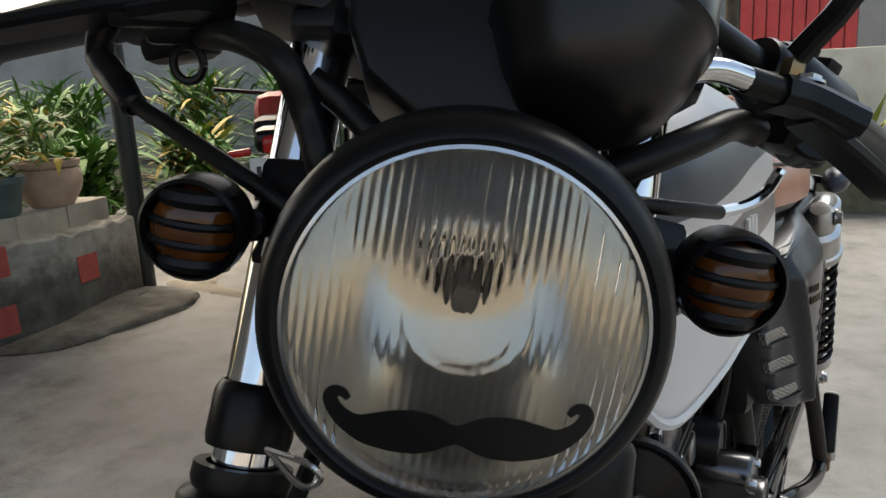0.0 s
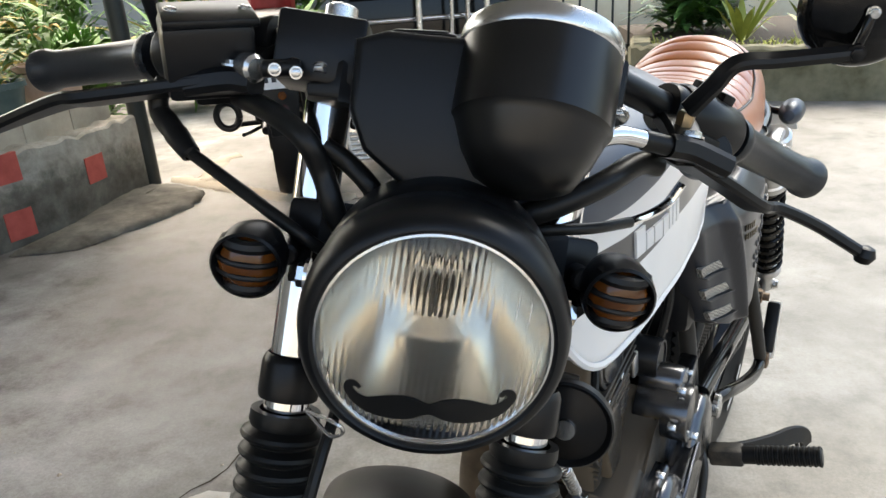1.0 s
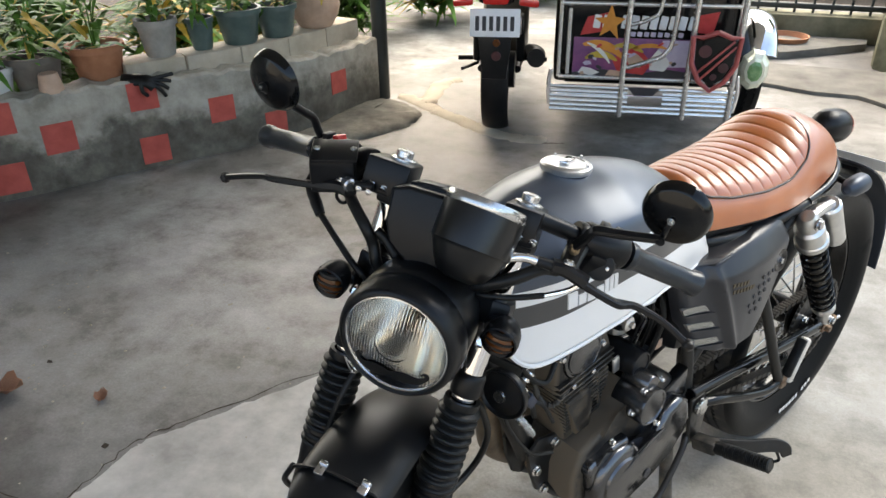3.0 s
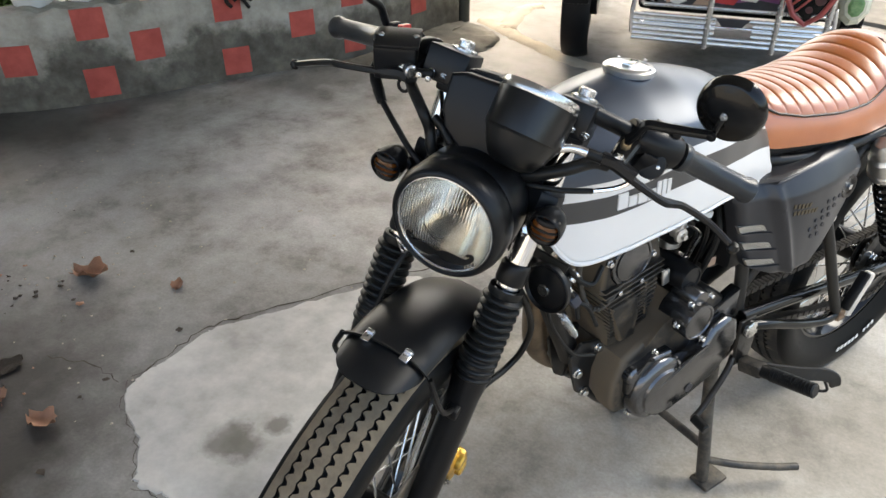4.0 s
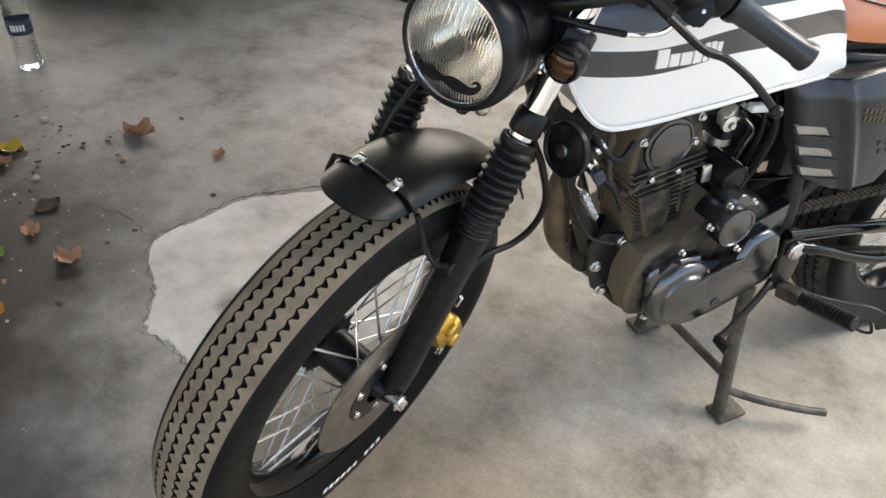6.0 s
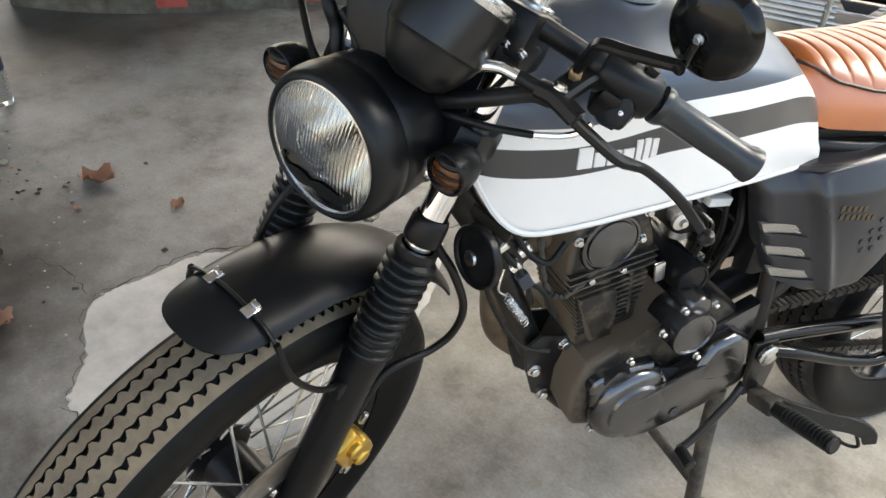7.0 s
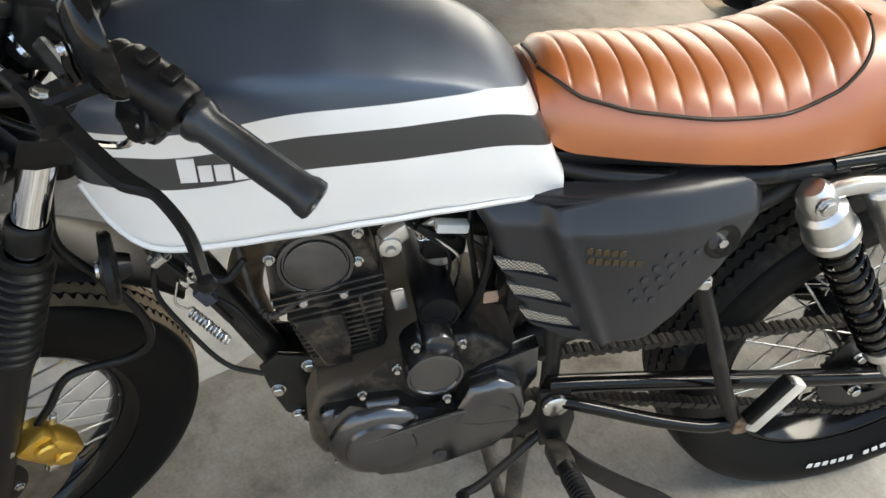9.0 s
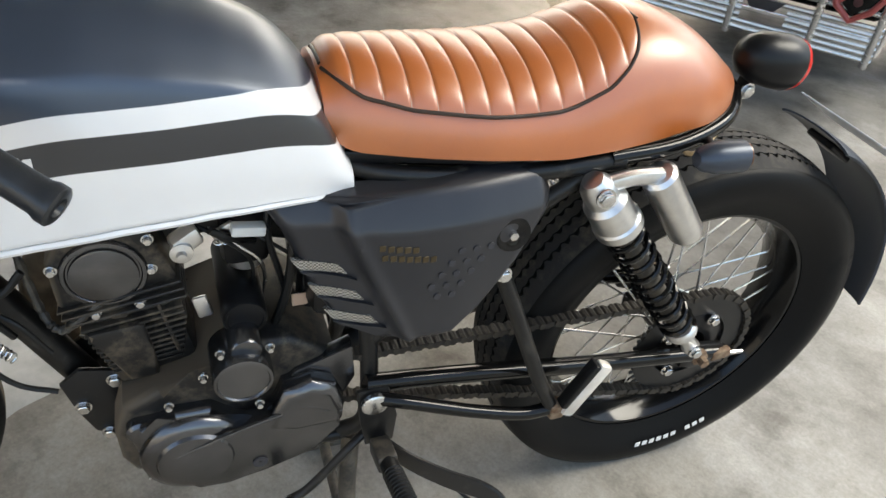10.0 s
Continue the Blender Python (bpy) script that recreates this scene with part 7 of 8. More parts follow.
def glove():
    p, d = wall_at(1.46)
    e = thing("glove", Matrix.Translation(p + Vector((0.0, 0.0, 0.430))), "black work glove draped over the planter wall", "glove")
    t = B()
    q = d.cross(Vector((0, 0, 1)))
    n = q if q.x > 0 else -q
    def at(u, v, w):
        return d * u + n * w + Vector((0, 0, v))
    tube([at(0.10, 0.014, -0.05), at(0.05, 0.016, -0.02), at(0.0, 0.010, 0.012), at(-0.03, -0.02, 0.020)], 0.034, 12, 5, bm=t, flat=0.45)
    for k in range(4):
        a = -0.9 + 0.35 * k
        tube([at(-0.01, 0.0 + 0.006 * k, 0.016), at(-0.05 - 0.012 * k, -0.035 + 0.02 * k, 0.024), at(-0.075 - 0.016 * k, -0.075 + 0.034 * k, 0.018)], 0.0095, 8, 4, bm=t)
    tube([at(0.03, 0.0, 0.02), at(0.03, -0.035, 0.026), at(0.01, -0.06, 0.022)], 0.010, 8, 4, bm=t)
    part("knit", t, M_RUBBER, e)


glove()


# ---- loose things on the floor ----
def patch():
    out = wavy_line([(-0.61, 1.14), (-0.74, 0.96), (-0.82, 0.85), (-0.84, 0.79), (-0.85, 0.65), (-0.86, 0.57), (-0.80, 0.49), (-0.68, 0.43), (-0.59, 0.34), (-0.51, 0.35), (-0.44, 0.34), (-0.34, 0.34), (-0.24, 0.44), (-0.17, 0.68), (-0.21, 1.00), (-0.33, 1.27), (-0.45, 1.34), (-0.61, 1.14)], 8)[:-1]
    rnd = random.Random(3)
    t = B()
    pts = [(p.x + rnd.uniform(-0.006, 0.006), p.y + rnd.uniform(-0.006, 0.006)) for p in out]
    low = [t.verts.new((x, y, 0.0002)) for x, y in pts]
    c = Vector((sum(x for x, _ in pts) / len(pts), sum(y for _, y in pts) / len(pts), 0))
    top = [t.verts.new(((x - c.x) * 0.99 + c.x, (y - c.y) * 0.99 + c.y, 0.003)) for x, y in pts]
    for i in range(len(low)):
        j = (i + 1) % len(low)
        t.faces.new((low[i], low[j], top[j], top[i]))
    t.faces.new(top)
    tagged(finish("cement_patch", t, M_PATCH), "pale smooth cement patch on the floor", "floor patch", kind="structure")


patch()


def crack(pts, w=0.006):
    rnd = random.Random(len(pts))
    line = wavy_line(pts, 6)
    t = B()
    prev = None
    for i, p in enumerate(line):
        d = (line[min(i + 1, len(line) - 1)] - line[max(i - 1, 0)]).normalized()
        n = Vector((-d.y, d.x, 0))
        k = w * rnd.uniform(0.3, 1.0)
        o = n * rnd.uniform(-0.008, 0.008)
        a, b = t.verts.new(p + o + n * k + Vector((0, 0, 0.0015))), t.verts.new(p + o - n * k + Vector((0, 0, 0.0015)))
        if prev:
            t.faces.new((prev[0], prev[1], b, a))
        prev = (a, b)
    tagged(finish("crack", t, M_SOIL), "dark irregular crack in the concrete floor", "crack", kind="structure")


crack([(-0.87, 0.58), (-0.86, 0.66), (-0.85, 0.80), (-0.83, 0.86), (-0.75, 0.97), (-0.58, 1.22), (-0.42, 1.42), (-0.28, 1.75)], 0.0035)
crack([(-0.87, 0.57), (-0.81, 0.49), (-0.69, 0.43), (-0.60, 0.34)], 0.0012)
crack([(-0.59, 0.33), (-0.51, 0.34), (-0.44, 0.33), (-0.34, 0.33)], 0.0013)
crack([(-0.89, 0.55), (-1.02, 0.56), (-1.15, 0.52)], 0.002)


def fallen_leaf(x, y, size, mat, turn, curl, label):
    t = B()
    n = 8
    prev = None
    for i in range(n + 1):
        s = i / n
        w = 0.38 * math.sin(math.pi * min(0.98, 0.04 + s * 0.94)) ** 0.8 * (1 + 0.15 * math.sin(s * 23))
        z = 0.004 + curl * (s - 0.4) ** 2
        row = [t.verts.new(((s - 0.5), w * u, z + curl * 0.7 * abs(u) ** 1.5 * (0.6 + 0.4 * math.sin(s * 9 + u * 3)))) for u in (-1, -0.5, 0, 0.5, 1)]
        if prev:
            for j in range(4):
                t.faces.new((prev[j], prev[j + 1], row[j + 1], row[j]))
        prev = row
    tube([(-0.5, 0, 0.006), (-0.62, 0.02, 0.012), (-0.72, 0.05, 0.004)], 0.010, 5, 3, bm=t)
    ob = finish("leaf", t, mat, None, "", 80)
    ob.matrix_world = Matrix.Translation((x, y, 0.001)) @ Matrix.Rotation(radians(turn), 4, "Z") @ Matrix.Diagonal((size, size, size, 1))
    tagged(ob, label, "leaf", "fallen leaves")


for x, y, s, m, turn, curl, label in (
        (-1.36, 0.85, 0.115, M_LEAF_B, 25, 0.55, "curled brown dry leaf on the floor"), (-1.07, 0.935, 0.05, M_LEAF_B, 120, 0.6, "small brown dry leaf on the floor"),
        (-0.94, 0.36, 0.085, M_LEAF_B, 10, 0.5, "pale brown dry leaf on the floor"), (-0.87, 0.10, 0.125, M_LEAF_O, 60, 0.75, "bright orange curled leaf on the floor"),
        (-1.56, 0.53, 0.10, M_LEAF_Y, 30, 0.4, "yellow fallen leaf on the floor"), (-1.50, 0.47, 0.08, M_LEAF_B, 80, 0.4, "pale brown dry leaf on the floor"),
        (-1.10, 0.25, 0.07, M_LEAF, 10, 0.3, "small green fallen leaf on the floor"), (-1.12, 0.36, 0.06, M_LEAF_B, 160, 0.6, "small brown dry leaf on the floor"),
        (-1.22, 0.22, 0.09, M_SOIL, 40, 0.3, "dark rotten leaf on the floor"), (-1.20, 0.45, 0.08, M_SOIL, 100, 0.2, "dark rotten leaf on the floor")):
    fallen_leaf(x, y, s, m, turn, curl, label)


def bottle(x, y):
    e = thing("water_bottle", Matrix.Translation((x, y, 0)), "clear plastic water bottle with a dark label", "bottle")
    h = 0.30
    prof = [(0, 0.010), (0.020, 0.004), (0.034, 0.0), (0.041, 0.008)]
    for k in range(8):
        z = 0.015 + 0.014 * k
        prof += [(0.042, z), (0.0425, z + 0.005), (0.040, z + 0.0095)]
    prof += [(0.041, 0.135), (0.041, 0.185), (0.043, 0.19), (0.043, 0.215), (0.036, 0.245), (0.018, 0.275), (0.013, 0.282), (0.013, 0.298), (0.010, 0.298), (0.010, 0.28)]
    part("bottle_body", lathe(prof, seg=32), M_PET, e).visible_shadow = False
    part("label", lathe([(0.0418, 0.134), (0.0424, 0.136), (0.0424, 0.184), (0.0418, 0.186)], seg=32), M_BLUELABEL, e, "dark blue label")
    for k in range(5):
        a = -1.1 + 0.24 * k
        b = box((0.0428, 0, 0.160), (0.001, 0.007, 0.022), 0.0003, seg=1)
        b.transform(Matrix.Rotation(a, 4, "Z"))
        part("bar", b, M_POTWHITE, e)
    part("cap", lathe([(0, 0.306), (0.0145, 0.306), (0.0150, 0.303), (0.0150, 0.290), (0.0140, 0.289)], seg=24), M_POTWHITE, e)


bottle(-2.08, 0.885)
e = thing("plastic_container", Matrix.Translation((-2.31, 0.74, 0)), "stained pale blue plastic container", "container")
t = loft([[Vector((sx * (0.105 + 0.012 * math.sin(z * 9)), sy * (0.085 + 0.010 * math.cos(z * 8)), z)) for sx, sy in ((1, 0.7), (0.75, 1), (-0.75, 1), (-1, 0.7), (-1, -0.7), (-0.75, -1), (0.75, -1), (1, -0.7), (1, 0.7))] for z in (0.0, 0.03, 0.10, 0.18, 0.26, 0.32, 0.36)])
t.transform(Matrix.Rotation(radians(38), 4, "Z"))
part("container_body", t, M_BLUEWHITE, e)
part("neck", lathe([(0.030, 0.355), (0.030, 0.385), (0.026, 0.388), (0, 0.388)], seg=24), M_POTWHITE, e)
tagged(finish("post_base", box((-1.512, 0.172, 0.45), (0.30, 0.30, 0.94), 0.012, (0, 0, 15.7)), M_BOARD), "weathered grey concrete post base", "post", kind="structure")


def debris():
    """Torn leaf scraps and clods in the dirty corner."""
    rnd = random.Random(31)
    t = B()
    for k in range(330):
        x, y = rnd.gauss(-1.62, 0.30), rnd.gauss(0.30, 0.26)
        r = rnd.choice((0.004, 0.005, 0.007, 0.009, 0.014)) * rnd.uniform(0.6, 1.3)
        a0 = rnd.uniform(0, 6.28)
        ring = [t.verts.new((x + r * math.cos(a0 + a) * rnd.uniform(0.4, 1.3), y + r * math.sin(a0 + a) * rnd.uniform(0.4, 1.0), 0.001 + rnd.uniform(0, 0.4) * r)) for a in (0, 1.1, 2.3, 3.4, 4.6)]
        top = t.verts.new((x, y, 0.001 + r * rnd.uniform(0.2, 0.7)))
        m = rnd.choice((0, 0, 0, 1, 2))
        for i in range(5):
            f = t.faces.new((ring[i], ring[(i + 1) % 5], top))
            f.material_index = m
    tagged(finish("debris", t, [M_SOIL, M_LEAF_B, M_BLOCK]), "dark leaf scraps and clods on the floor", "debris", kind="stuff")


debris()


def stones():
    rnd = random.Random(11)
    for x, y, r in ((-1.95, 0.66, 0.030), (-2.03, 0.67, 0.026), (-1.88, 0.60, 0.022), (-2.10, 0.60, 0.024), (-1.80, 0.55, 0.014), (-1.35, 0.50, 0.012), (-1.66, 0.70, 0.012)):
        t = B()
        bmesh.ops.create_icosphere(t, subdivisions=2, radius=r)
        for v in t.verts:
            v.co *= 1 + 0.22 * noise.noise(v.co * 30 + Vector((x * 9, y * 9, 0)))
            v.co.z *= 0.7
        ob = finish("stone", t, M_POTWHITE if r > 0.02 else M_BLOCK, None, "", 60)
        ob.location = (x, y, r * 0.6)
        tagged(ob, "pale rounded stone on the floor", "stone", "stones")
    t = B()
    for k in range(420):
        x, y = rnd.uniform(-2.4, -0.4), rnd.uniform(-0.4, 1.6)
        if rnd.random() > math.exp(-((x + 1.6) / 0.6) ** 2) + 0.12:
            continue
        r = rnd.uniform(0.002, 0.007)
        merge_pts = [t.verts.new((x + r * math.cos(a) * rnd.uniform(0.6, 1.2), y + r * math.sin(a) * rnd.uniform(0.6, 1.2), 0.0006)) for a in (0, 1.2, 2.5, 3.8, 5.0)]
        top = t.verts.new((x, y, r * 0.8))
        for i in range(5):
            t.faces.new((merge_pts[i], merge_pts[(i + 1) % 5], top))
    tagged(finish("grit", t, M_BLOCK), "loose grit and crumbs on the floor", "grit", kind="stuff")


stones()


# ---- parked tricycle and its motorcycle, beyond ----
def far_bike():
    m = pose(-0.70, 3.38, 0, 0, 0, 14)
    e = thing("parked_motorcycle", m, "black motorcycle parked beyond seen from behind", "motorcycle")
    c = Vector((0, 0.30, 0.30))
    t = tyre_mesh(0.300, 0.046, 0.2, 40, (-0.024, -0.008, 0.008, 0.024))
    t.transform(Matrix.Translation(c))
    ty = part("tyre", t, [M_TYRE, M_TYRE], e)
    part("hub", rod(c + Vector((-0.09, 0, 0)), c + Vector((0.09, 0, 0)), 0.10, 24), M_SATIN, ty)
    part("mudguard", guard_mesh(c, 0.335, 0.072, radians(-150), radians(-40)), M_SATIN, e)
    p = part("number_plate", box((0, -0.05, 0.625), (0.250, 0.006, 0.135), 0.004, (-8, 0, 0)), M_PLATE, e, "white number plate with dark bars")
    for k in range(6):
        part("bar", box((-0.088 + 0.035 * k, -0.0545, 0.622), (0.020, 0.002, 0.070), 0.0006, (-8, 0, 0), 1), M_PRINT, p)
    part("tail_lamp", box((0, 0.0, 0.745), (0.13, 0.08, 0.080), 0.02), M_RED, e, "red tail lamp")
    part("tail_cowl", box((0, 0.18, 0.76), (0.20, 0.40, 0.12), 0.04), M_GLOSS, e)
    part("seat", box((0, 0.60, 0.80), (0.24, 0.60, 0.10), 0.04), M_RUBBER, e)
    part("engine_block", box((0, 0.85, 0.42), (0.26, 0.40, 0.42), 0.06), M_ENGINE, e)
    part("tank", box((0, 1.05, 0.86), (0.26, 0.42, 0.22), 0.08), M_REDPRINT, e)
    fc = Vector((0, 1.55, 0.30))
    t = tyre_mesh(0.300, 0.045, 0.2, 40, (-0.02, 0.0, 0.02))
    t.transform(Matrix.Translation(fc))
    part("tyre", t, [M_TYRE, M_TYRE], e)
    part("handlebar", tube([(-0.36, 1.15, 1.0), (-0.2, 1.25, 0.98), (0, 1.30, 0.96), (0.2, 1.25, 0.98), (0.36, 1.15, 1.0)], 0.013, 10), M_SATIN, e)
    for s in (1, -1):
        part("indicator", box((s * 0.165, -0.01, 0.715), (0.10, 0.035, 0.035), 0.012, (0, s * 6, 0)), M_RED, e, "red indicator")
        part("shock", rod((s * 0.11, 0.20, 0.62), (s * 0.12, 0.28, 0.36), 0.024, 16), M_SATIN, e)
        part("shock_sleeve", rod((s * 0.115, 0.17, 0.62), (s * 0.115, 0.20, 0.52), 0.017, 14), M_CHROME, e)
        part("footpeg", rod((s * 0.12, 0.55, 0.30), (s * 0.26, 0.53, 0.30), 0.014, 10), M_RUBBER, e)
        part("swingarm", rod((s * 0.10, 0.30, 0.30), (s * 0.10, 0.80, 0.36), 0.022, 12), M_SATIN, e)
        part("fork", rod((s * 0.09, 1.55, 0.30), (s * 0.09, 1.28, 0.95), 0.020, 12), M_STEEL, e)
    flap = part("splash_guard", slab([(-0.088, 0.60), (0.088, 0.60), (0.080, 0.50), (0.062, 0.34), (-0.062, 0.34), (-0.080, 0.50)], -0.012, 0.000, 0.004, "y", m=Matrix.Translation((0, -0.055, 0)) @ Matrix.Rotation(radians(-4), 4, "X")), M_SATIN, e, "black splash guard with reflectors")
    for z, r in ((0.520, 0.020), (0.455, 0.026)):
        part("rear_reflector", lathe([(0, 0.010), (r * 0.8, 0.009), (r, 0.004), (r, -0.002), (0, -0.002)], (0.008, -0.062 + 0.07 * z, z), (0, -1, 0), 18), M_AMBER if z > 0.5 else M_MAROON, flap)
    part("silencer", tube([(0.205, 0.22, 0.385), (0.20, 0.40, 0.36), (0.16, 0.70, 0.30)], 0.050, 16), M_SATIN, e)
    part("gear_pedal", tube([(-0.12, 0.55, 0.28), (-0.19, 0.50, 0.26), (-0.22, 0.40, 0.27)], 0.010, 8), M_SATIN, e)


far_bike()


def sidecar():
    m = pose(0.02, 3.62, 0, 0, 0, 11)
    e = thing("sidecar", m, "dark painted passenger sidecar with chrome rails and bumper", "sidecar")
    body = slab([(0.03, 0.30), (0.0, 0.42), (0.02, 1.02), (0.10, 1.16), (0.9, 1.20), (1.35, 1.05), (1.45, 0.45), (1.30, 0.28)], -0.46, 0.46, 0.03, "x", 3)
    part("body", body, M_GLOSS, e)
    part("panel", box((0, 0.012, 0.60), (0.80, 0.030, 0.60), 0.01), M_GLOSS, e)
    # coloured panel art in plain painted shapes
    rnd = random.Random(9)
    low = Matrix.Translation((0, 0, -0.072))

    def art(name, bm, mat, label=""):
        bm.transform(low)
        part(name, bm, mat, e, label)

    def shape(pts, depth, mat, name="print_patch"):
        art(name, slab(pts, depth - 0.0010, depth + 0.0010, 0, "y"), mat)

    def bow(cx, cz, r, w, a0, a1, depth, mat):
        out = [(cx + r * math.cos(radians(a0 + (a1 - a0) * k / 10)), cz + r * math.sin(radians(a0 + (a1 - a0) * k / 10))) for k in range(11)]
        inn = [(cx + (r - w * math.sin(math.pi * (0.1 + 0.8 * k / 10))) * math.cos(radians(a0 + (a1 - a0) * k / 10)), cz + (r - w * math.sin(math.pi * (0.1 + 0.8 * k / 10))) * math.sin(radians(a0 + (a1 - a0) * k / 10))) for k in range(10, -1, -1)]
        shape(out + inn, depth, mat)

    art("print_panel", box((0.0, -0.004, 0.505), (0.72, 0.008, 0.21), 0.002), M_PURPLE, "purple painted panel")
    shape([(-0.36, 0.40), (-0.36, 0.43), (-0.20, 0.45), (-0.05, 0.43), (0.12, 0.46), (0.36, 0.43), (0.36, 0.40)], -0.0095, M_PRINT)
    shape([(0.07, 0.47), (0.05, 0.53), (0.08, 0.605), (0.24, 0.607), (0.25, 0.53), (0.22, 0.475)], -0.0095, M_LILAC)
    shape([(0.03, 0.455), (0.02, 0.50), (0.06, 0.56), (0.10, 0.53), (0.13, 0.49), (0.10, 0.45)], -0.0115, M_POTWHITE)
    shape([(-0.13, 0.44), (-0.16, 0.50), (-0.10, 0.56), (-0.02, 0.55), (0.04, 0.49), (0.0, 0.43)], -0.0115, M_REDPRINT)
    shape([(-0.07, 0.47), (-0.09, 0.51), (-0.04, 0.535), (0.0, 0.50), (-0.02, 0.465)], -0.0135, M_PINK)
    shape([(-0.33, 0.43), (-0.31, 0.46), (-0.27, 0.455), (-0.22, 0.435), (-0.26, 0.415)], -0.0115, M_POTWHITE)
    shape([(-0.19, 0.42), (-0.17, 0.45), (-0.12, 0.445), (-0.09, 0.42)], -0.0135, M_PINK)
    bow(-0.24, 0.45, 0.15, 0.045, 25, 120, -0.0135, M_ORANGE)
    bow(-0.22, 0.44, 0.105, 0.035, 35, 140, -0.0155, M_LEAF_Y)
    bow(-0.10, 0.47, 0.12, 0.030, 40, 120, -0.0155, M_LEAF_Y)
    bow(0.02, 0.42, 0.17, 0.022, 60, 130, -0.0155, M_ORANGE)
    bow(-0.32, 0.43, 0.16, 0.020, 20, 80, -0.0170, M_POTWHITE)
    for k in range(16):
        w, h = rnd.uniform(0.02, 0.05), rnd.uniform(0.010, 0.026)
        mat = (M_REDPRINT, M_PRINT, M_PINK, M_LILAC)[k % 4]
        art("print_patch", slab([(-w / 2, 0), (-w * 0.2, -h / 2), (w / 2, -h * 0.2), (w * 0.3, h / 2), (-w * 0.25, h * 0.4)], -0.0012, 0.0012, 0, "y",
                                 m=Matrix.Translation((rnd.uniform(-0.32, 0.32), -0.0190 - 0.0004 * k, rnd.uniform(0.415, 0.595))) @ Matrix.Rotation(rnd.uniform(-0.6, 0.6), 4, "Y")), mat)
    # upper band: white bars, red ends and an orange star
    art("red_patch", slab([(-0.33, 0.62), (-0.30, 0.71), (-0.20, 0.735), (-0.17, 0.65)], -0.009, -0.006, 0, "y"), M_REDPRINT)
    art("red_patch", slab([(0.22, 0.65), (0.24, 0.73), (0.33, 0.75), (0.31, 0.64)], -0.009, -0.006, 0, "y"), M_REDPRINT)
    for k in range(11):
        if k != 2:
            art("marking", box((-0.250 + 0.046 * k, -0.010, 0.690), (0.036, 0.008, 0.066), 0.004, (0, 8, 0), 1), M_PLATE)
    for k in range(8):
        art("marking", box((-0.07 + 0.033 * k, -0.008, 0.632), (0.024, 0.008, 0.022), 0.002, (0, 8, 0), 1), M_LILAC)
    art("print_star", slab([(0.0, 0.085), (0.022, 0.025), (0.072, 0.018), (0.032, -0.018), (0.045, -0.085), (0.0, -0.040), (-0.050, -0.070), (-0.032, -0.012), (-0.080, 0.018), (-0.022, 0.022)], -0.002, 0.002, 0, "y",
                            m=Matrix.Translation((-0.185, -0.016, 0.69))), M_ORANGE)
    for a, b in (((-0.43, 0.335), (-0.43, 0.90)), ((0.43, 0.335), (0.43, 0.90)), ((-0.43, 0.705), (0.43, 0.705)), ((-0.385, 0.35), (-0.385, 0.68)), ((-0.43, 0.335), (0.43, 0.335))):
        part("trim_bar", rod((a[0], -0.012, a[1]), (b[0], -0.012, b[1]), 0.011, 10), M_STAINLESS, e, "bright metal trim")
    # chrome bumper slats
    bump_e = part("bumper", box((0, -0.115, 0.27), (0.86, 0.012, 0.02), 0.004), M_CHROME, e, "chrome slatted bumper")
    for k in range(6):
        z = 0.196 + 0.024 * k
        a, b = (-0.46, -0.07) if k in (2, 3, 4) else (-0.46, 0.44)
        part("slat", tube([(a, -0.125, z), ((a + b) / 2, -0.128, z), (b, -0.125, z)], 0.0108, 8, 3), M_STAINLESS, bump_e)
        if k in (2, 3, 4):
            part("slat", tube([(0.10, -0.128, z), (0.27, -0.128, z), (0.44, -0.125, z)], 0.0108, 8, 3), M_STAINLESS, bump_e)
    part("badge_bar", slab([(-0.075, 0.325), (0.085, 0.325), (0.05, 0.285), (-0.04, 0.285)], -0.140, -0.128, 0.003, "y"), M_PRINT, bump_e)
    for x in (-0.47, 0.45):
        part("bumper_end", tube([(x * 0.98, -0.125, 0.22), (x, -0.125, 0.31), (x * 0.98, -0.125, 0.40)], 0.011, 8, 4), M_CHROME, bump_e)
    # upright rails
    for x in (-0.105, 0.205, 0.42):
        part("rail", tube([(x, -0.13, 0.17), (x, -0.135, 0.45), (x + 0.01, -0.12, 0.90), (x + 0.01, -0.10, 1.25)], 0.015, 10, 4), M_STEEL, e, "steel upright rail")
    part("rail_loop", tube([(-0.09, -0.125, 0.42), (0.02, -0.125, 0.46), (0.09, -0.125, 0.50), (0.12, -0.125, 0.62), (0.13, -0.12, 1.2)], 0.012, 10, 5), M_STEEL, e)
    part("rail_loop", tube([(-0.12, -0.12, 0.62), (0.0, -0.12, 0.66), (0.05, -0.12, 0.75), (0.05, -0.12, 1.2)], 0.010, 10, 5), M_STEEL, e)
    for z in (0.80, 1.02):
        part("rail", rod((-0.46, -0.03, z), (0.46, -0.03, z), 0.012, 10), M_CHROME, e)
    # shield in two colours
    sh = [(0.0, 0.18), (0.10, 0.145), (0.165, 0.15), (0.155, -0.02), (0.09, -0.13), (0.0, -0.19), (-0.09, -0.13), (-0.155, -0.02), (-0.165, 0.15), (-0.10, 0.145)]
    sm = Matrix.Translation((0.312, -0.165, 0.480)) @ Matrix.Diagonal((0.66, 1.0, 0.76, 1.0))
    shield = part("shield", slab([(a * 0.86, b * 0.86) for a, b in sh], -0.010, 0.004, 0.003, "y", m=sm), M_GLOSS, e, "black shield with a red rim and stripe")
